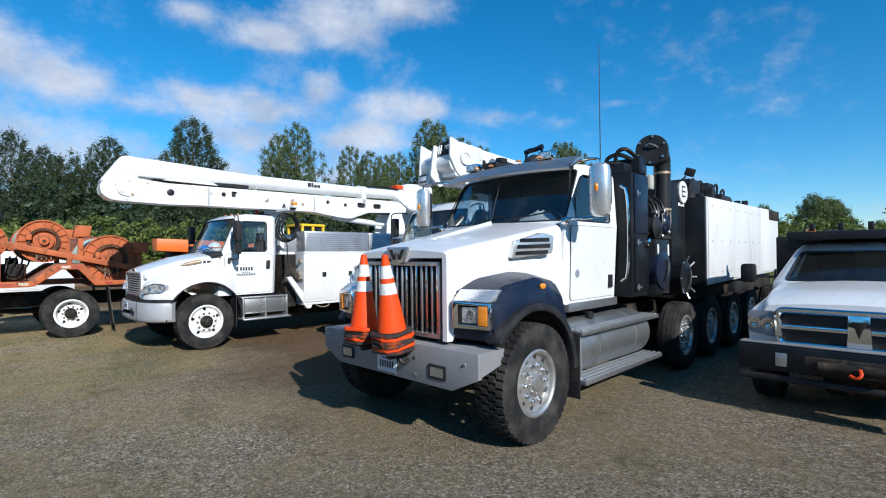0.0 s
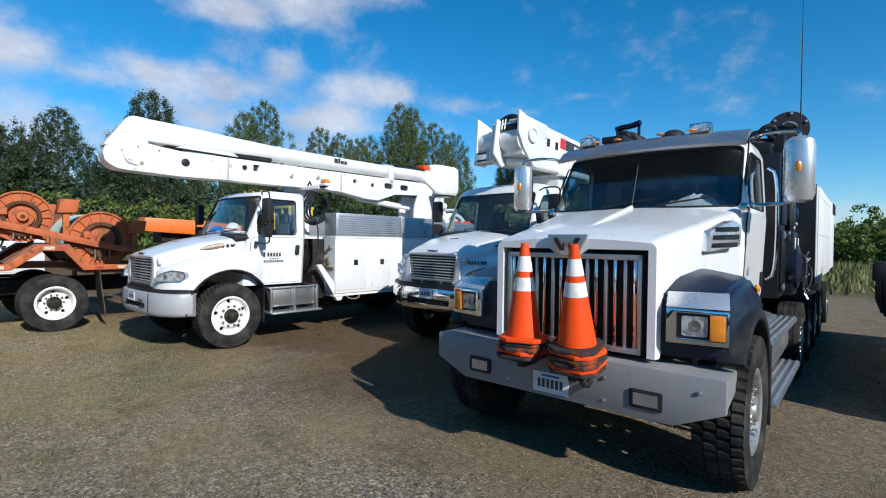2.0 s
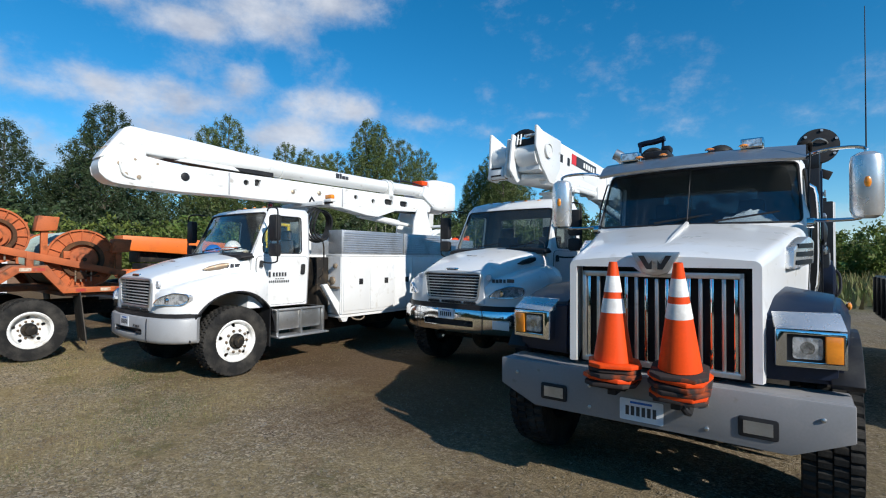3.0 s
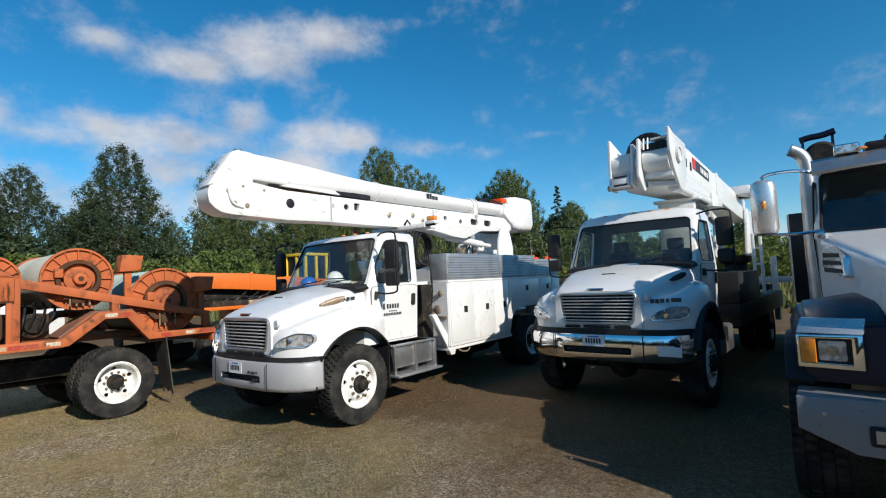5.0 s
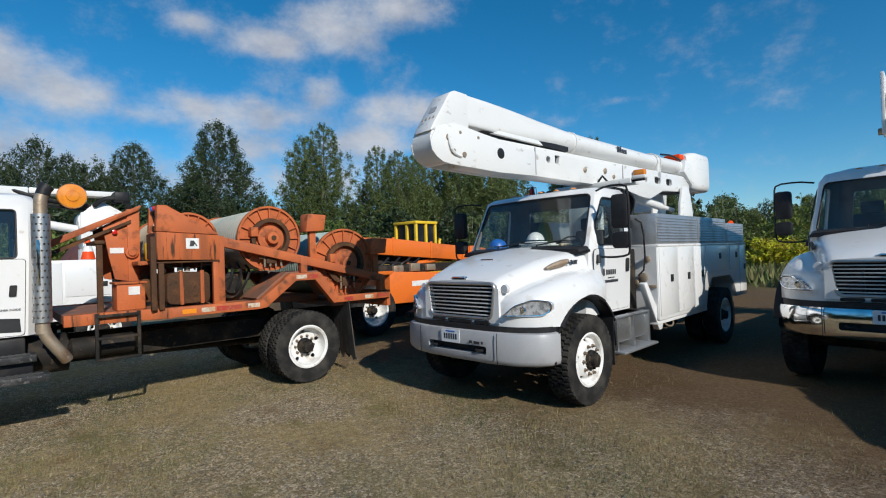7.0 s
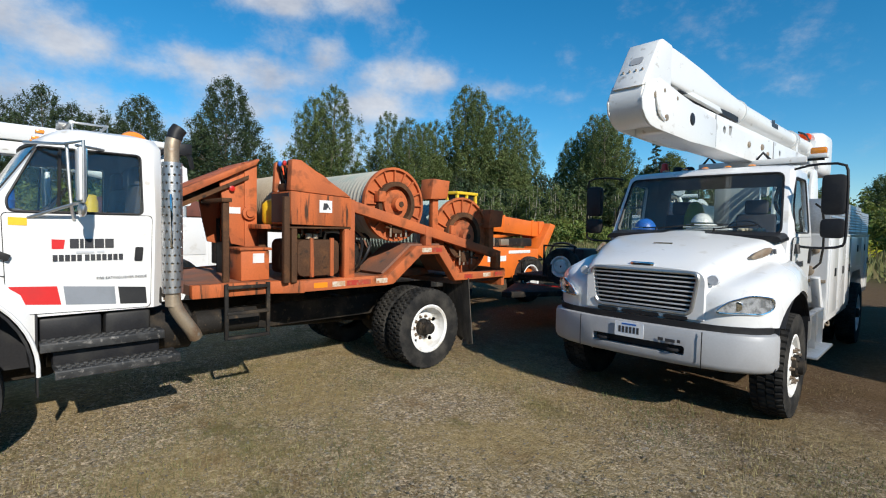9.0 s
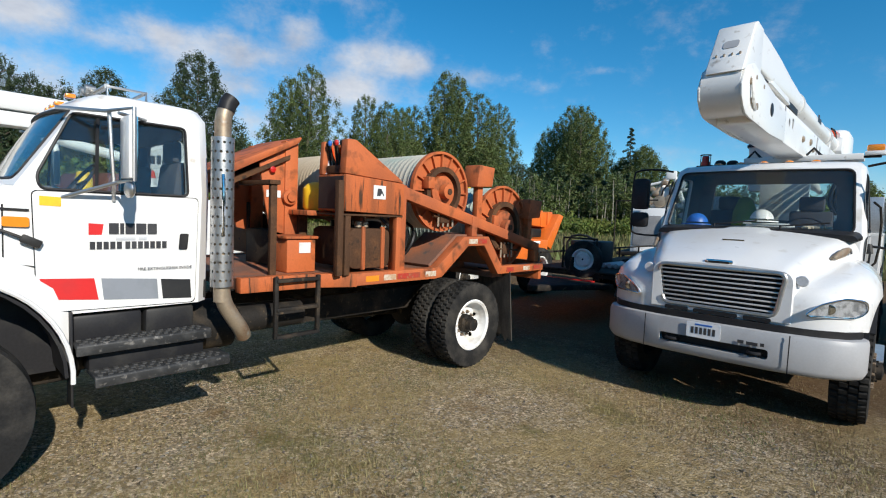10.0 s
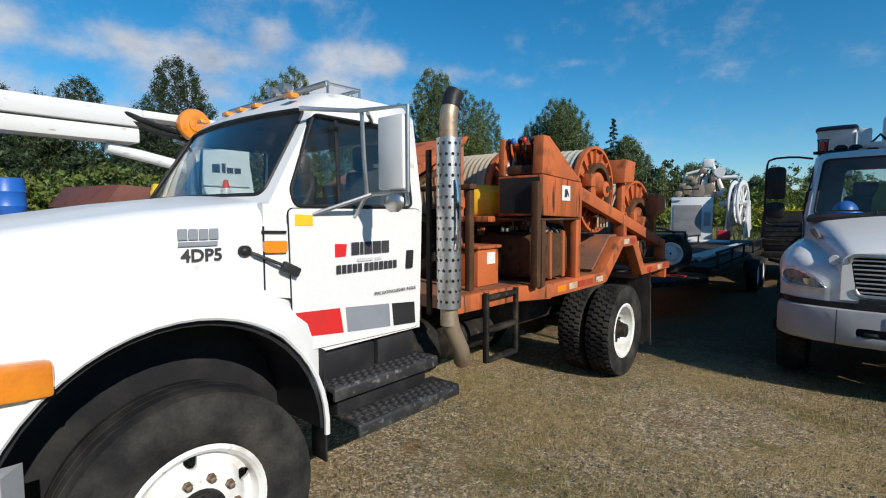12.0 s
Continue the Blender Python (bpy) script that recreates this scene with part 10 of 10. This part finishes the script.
def leaf_cloud(rng, clumps, per, size, tall=0.8, slim=0.85):
    """Small leaf sprays round the given clumps (centre, radius)."""
    verts, faces = [], []
    for c, r in clumps:
        for i in range(per):
            deep = i < per * 0.17
            u = Vector((rng.gauss(0, 1), rng.gauss(0, 1), rng.gauss(0, 1))).normalized() * (r * (rng.uniform(0.0, 0.55) if deep else rng.uniform(0.35, 1.12)))
            p = c + Vector((u.x, u.y, u.z * tall))
            n = Vector((rng.gauss(0, 1), rng.gauss(0, 1), rng.gauss(0.3, 1))).normalized()
            a = n.orthogonal().normalized()
            b = n.cross(a)
            ang = rng.uniform(0, 6.28)
            a, b = a * math.cos(ang) + b * math.sin(ang), b * math.cos(ang) - a * math.sin(ang)
            s = size * (min(rng.uniform(1.7, 2.6), r * 1.8) if deep else rng.uniform(0.55, 1.25))
            k = len(verts)
            verts += [p - a * s, p + b * s * slim, p + a * s]
            faces += [(k, k + 1, k + 2)]
    me = bpy.data.meshes.new("crown")
    me.from_pydata([tuple(v) for v in verts], [], faces)
    return me


def broadleaf(seed, height, width, leaf, base=0.15, split=1, taper=0.75, per=104, size=0.15):
    rng = random.Random(seed)
    wood, clumps = B(), []
    trunks = [(rng.uniform(-0.12, 0.12) * width * (split > 1), rng.uniform(-0.12, 0.12) * width * (split > 1)) for _ in range(split)]
    for tx, ty in trunks:
        top = height * rng.uniform(0.86, 1.0)
        lean = Vector((rng.uniform(-0.05, 0.05), rng.uniform(-0.05, 0.05), 0)) * height
        pts = [Vector((tx * 0.3, ty * 0.3, -0.1)), Vector((tx * 0.7, ty * 0.7, top * 0.3)), Vector((tx, ty, top * 0.65)) + lean * 0.5, Vector((tx, ty, top * 0.97)) + lean]
        tube(wood, pts, height * 0.013, 7, height * 0.002)
        n = int(620 / split ** 0.9)
        wide = width * 0.5 * (1.0 if split == 1 else 0.74)
        turn = rng.uniform(0, 6.28)
        for i in range(n):
            g = 1.0 - (1.0 - (i + rng.random()) / n) ** 0.62
            f = base + (1 - base) * g
            a = turn + i * 2.39996
            lump = 1.0 + 0.38 * noise.noise((math.cos(a) * 1.3 + seed, math.sin(a) * 1.3 + tx, f * 7.0))
            reach = wide * min(1.0, (1.0 - g) / 0.55) ** taper * min(1.0, 0.8 + g * 2.0) * lump
            o = Vector((tx, ty, 0)) * min(1, f + 0.3) + lean * max(0, f - 0.3)
            out = reach * (0.30 + 0.70 * rng.random() ** 0.55)
            end = o + Vector((math.cos(a) * out, math.sin(a) * out, top * f))
            clumps.append((end, rng.uniform(0.50, 0.95) * (0.75 + height / 45) * (1.15 - 0.5 * g)))
            if i % 9 == 0:
                start = o + Vector((0, 0, max(top * 0.06, top * f - out * rng.uniform(0.3, 0.8))))
                tube(wood, [start, start.lerp(end, 0.5) + Vector((0, 0, -reach * 0.04)), end], height * 0.004, 5, height * 0.001)
        clumps.append((pts[-1], 0.7))
    me = leaf_cloud(rng, clumps, per, size + height * 0.0022, 1.5, 0.6)
    me.materials.append(leaf)
    return finish(wood, "trunk", BARK), me


def conifer(seed, height, width):
    rng = random.Random(seed)
    wood, clumps = B(), []
    tube(wood, [(0, 0, -0.1), (0, 0, height * 0.5), (0, 0, height)], height * 0.012, 7, 0.02)
    n = int(height * 2.4)
    for i in range(n):
        f = 0.12 + 0.88 * i / n
        z = height * f
        reach = width * 0.5 * (1 - f) ** 0.8 * rng.uniform(0.5, 1.15) + 0.15
        a = i * 2.4
        e = Vector((math.cos(a) * reach, math.sin(a) * reach, z - reach * 0.25))
        tube(wood, [(0, 0, z), e], 0.04, 5, 0.01)
        for k in (0.3, 0.6, 0.9):
            clumps.append((Vector((0, 0, z)).lerp(e, k), 0.28 + 0.35 * (1 - f)))
    me = leaf_cloud(rng, clumps, 46, 0.2)
    me.materials.append(NEEDLE)
    return finish(wood, "trunk", BARK), me


SHAPES = {"poplar": (1, 30, 17, LEAF_DARK, 0.10, 1, 0.6), "cottonwood": (2, 30, 17, LEAF, 0.12, 2, 0.5), "tall": (3, 34, 15.5, LEAF, 0.14, 2, 0.55),
          "broad": (4, 24, 17, LEAF_DARK, 0.08, 3, 0.38), "young": (5, 16, 9.5, LEAF, 0.06, 1, 0.5)}
KINDS = {k: broadleaf(*v) for k, v in SHAPES.items()}
KINDS["spruce"] = conifer(6, 24, 9.5)
FAR_KINDS = {k: broadleaf(v[0] + 20, *v[1:], per=52, size=0.2) for k, v in SHAPES.items()}
STYLE = {"poplar": "tall dark green poplar with a pointed crown", "cottonwood": "leafy green cottonwood with a forked pale trunk", "tall": "tall slender cottonwood with open crown",
         "broad": "broad dark green tree with a rounded crown", "young": "young leafy green tree at the wood's edge", "spruce": "dark narrow spruce above the wood"}


def tree(kind, x, y, height, turn, kinds=None):
    t = thing("tree", x, y, 0, turn, STYLE[kind], "tree", "trees behind the yard")
    wood, crown = (kinds or FAR_KINDS)[kind]
    nominal = {"poplar": 30, "cottonwood": 30, "tall": 34, "broad": 24, "young": 16, "spruce": 24}[kind]
    k = height / nominal
    for name, me in (("trunk", wood), ("crown", crown)):
        ob = part(name, me, None, t)
        ob.scale = (k, k, k)


def at(yaw, dist):
    """A place by its bearing and distance from the middle of the walk."""
    a = radians(yaw)
    return -5.5 - math.sin(a) * dist, -1.2 + math.cos(a) * dist


MAIN = [("poplar", -108.8, 21.3, 25.0), ("poplar", -104.7, 34.3, 30.5), ("cottonwood", -100.3, 52.7, 31.5), ("cottonwood", -91.1, 66.5, 27.5), ("tall", -88.8, 86.1, 37.0), ("cottonwood", -84.5, 97.0, 33.0), ("cottonwood", -94.0, 78.0, 28.5),
        ("tall", -84.5, 141.2, 39.0), ("cottonwood", -78.0, 138.0, 37.0), ("cottonwood", -92.0, 141.0, 34.0), ("spruce", -65.7, 141.6, 30.0), ("young", -62.0, 144.0, 25.0), ("young", -70.0, 146.0, 22.0)]
rng = random.Random(11)
for kind, x, y, h in MAIN:
    tree(kind, x, y, h, rng.uniform(0, 360), KINDS)
# left-hand wood, then the thinner row that runs on to the right
for i in range(12):
    x, y = at(80 + i * 2.9 + rng.uniform(-0.8, 0.8), rng.uniform(96, 112))
    tree(rng.choice(("broad", "poplar", "broad", "cottonwood")), x, y, rng.uniform(20.5, 24.5), rng.uniform(0, 360))
for i in range(13):
    x, y = at(72 - i * 3.0 + rng.uniform(-1, 1), rng.uniform(112, 128))
    tree(rng.choice(("broad", "young", "cottonwood", "poplar")), x, y, rng.uniform(15, 21), rng.uniform(0, 360))
for i in range(9):
    x, y = at(30 - i * 2.4 + rng.uniform(-1, 1), rng.uniform(135, 160))
    tree(rng.choice(("young", "broad", "young")), x, y, rng.uniform(11, 15.5), rng.uniform(0, 360))
for yaw, dist, h in ((4.6, 120, 13.0), (2.9, 122, 11.8), (3.8, 130, 13.0), (8.4, 121, 11.5), (9.8, 124, 10.0), (13, 125, 10), (1, 200, 11), (-3, 210, 11), (8.5, 90, 6), (6.0, 94, 6.5), (3.2, 90, 5.5), (0.5, 92, 5.5), (-2.5, 88, 5), (-6, 92, 5.5)):
    x, y = at(yaw, dist)
    tree("young", x, y, h, rng.uniform(0, 360))


def brush(name, label, yaw0, yaw1, d0, d1, h0, h1, count, size, leaf, seed):
    rng = random.Random(seed)
    clumps = []
    for _ in range(count):
        yaw, d = rng.uniform(yaw0, yaw1), rng.uniform(d0, d1)
        x, y = at(yaw, d)
        h = rng.uniform(h0, h1) * (0.75 + 0.5 * noise.noise((x * 0.13, y * 0.13, seed)))
        for k in (0.25, 0.6, 0.95):
            clumps.append((Vector((x + rng.gauss(0, 0.5), y + rng.gauss(0, 0.5), h * k)), rng.uniform(0.6, 1.2) * (1.2 - 0.5 * k)))
    me = leaf_cloud(rng, clumps, 27, size * 1.15)
    me.materials.append(leaf)
    tagged(new(name, me), label, "bushes", kind="stuff")


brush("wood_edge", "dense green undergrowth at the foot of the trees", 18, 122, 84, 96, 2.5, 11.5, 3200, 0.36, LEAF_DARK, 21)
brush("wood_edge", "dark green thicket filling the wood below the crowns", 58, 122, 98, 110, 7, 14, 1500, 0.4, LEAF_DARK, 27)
brush("brushwood", "bright green brush and blackberry at the yard's far edge", 54, 120, 56, 66, 3.0, 7.0, 1050, 0.22, BRUSH, 22)
brush("brushwood", "low green brush in front of thin pale trunks", 13, 54, 58, 68, 1.2, 3.4, 800, 0.2, BRUSH, 28)
brush("brushwood", "yellow green scrub beyond the parked trucks", -35, 13, 60, 78, 1.5, 7.0, 1000, 0.20, BRUSH, 23)
# thin stems along the wood's edge
STEM = surf("pale_birch_bark", (0.36, 0.33, 0.26), 0.85, c2=(0.20, 0.18, 0.14), scale=1.5, grain=0.15, stretch=(1, 1, 0.3))
rng = random.Random(31)
stems, sprays = B(), []
for _ in range(95):
    x, y = at(rng.uniform(14, 44), rng.uniform(78, 86))
    h, lean = rng.uniform(5.0, 9.0), (rng.uniform(-0.6, 0.6), rng.uniform(-0.6, 0.6))
    tube(stems, [(x, y, -0.1), (x + lean[0] * 0.4, y + lean[1] * 0.4, h * 0.5), (x + lean[0], y + lean[1], h)], rng.uniform(0.05, 0.11), 5, 0.025)
    for k in range(9):
        f = rng.uniform(0.45, 1.04)
        sprays.append((Vector((x + lean[0] * f + rng.gauss(0, 0.5), y + lean[1] * f + rng.gauss(0, 0.5), h * f)), rng.uniform(0.4, 0.8)))
tagged(new("birch_stems", finish(stems, "birch_stems", STEM)), "thin pale birch stems along the wood's edge", "trees", kind="stuff")
me = leaf_cloud(rng, sprays, 24, 0.26, 1.3, 0.6)
me.materials.append(LEAF)
tagged(new("birch_leaves", me), "light green leaves of young birches", "trees", kind="stuff")
# rough grass on the meadow beyond the yard
verts, faces = [], []
for _ in range(15000):
    x, y = at(rng.uniform(-22, 62), 24 + 34 * rng.random() ** 0.8)
    if y < 19 and x > -19:
        continue
    h, a = rng.uniform(0.25, 0.75) * (1.0 + 0.7 * noise.noise((x * 0.2, y * 0.2, 3.0))), rng.uniform(0, 3.14)
    w, k = rng.uniform(0.05, 0.14), len(verts)
    verts += [(x - math.cos(a) * w, y - math.sin(a) * w, -0.02), (x + math.cos(a) * w, y + math.sin(a) * w, -0.02), (x + rng.gauss(0, 0.15), y + rng.gauss(0, 0.15), h)]
    faces.append((k, k + 1, k + 2))
me = bpy.data.meshes.new("meadow_grass")
me.from_pydata(verts, [], faces)
me.materials.append(MEADOW)
tagged(new("meadow_grass", me), "tall rough grass beyond the yard", "grass", kind="stuff")
brush("far_wood", "distant band of green trees", -60, 30, 170, 190, 4, 11, 700, 0.7, LEAF, 24)
# a flowering yellow bush by the derrick truck
brush("yellow_bush", "bush with yellow flowers", 9.4, 13.6, 43, 47, 1.0, 2.8, 130, 0.15, FLOWER, 25)
# unseen foliage belt added behind the walk to cut sky light and fill reflections
brush("wood_behind", "unseen belt of foliage added to screen the sky and fill reflections", 128, 320, 58, 70, 4, 15, 900, 0.95, LEAF_DARK, 26)
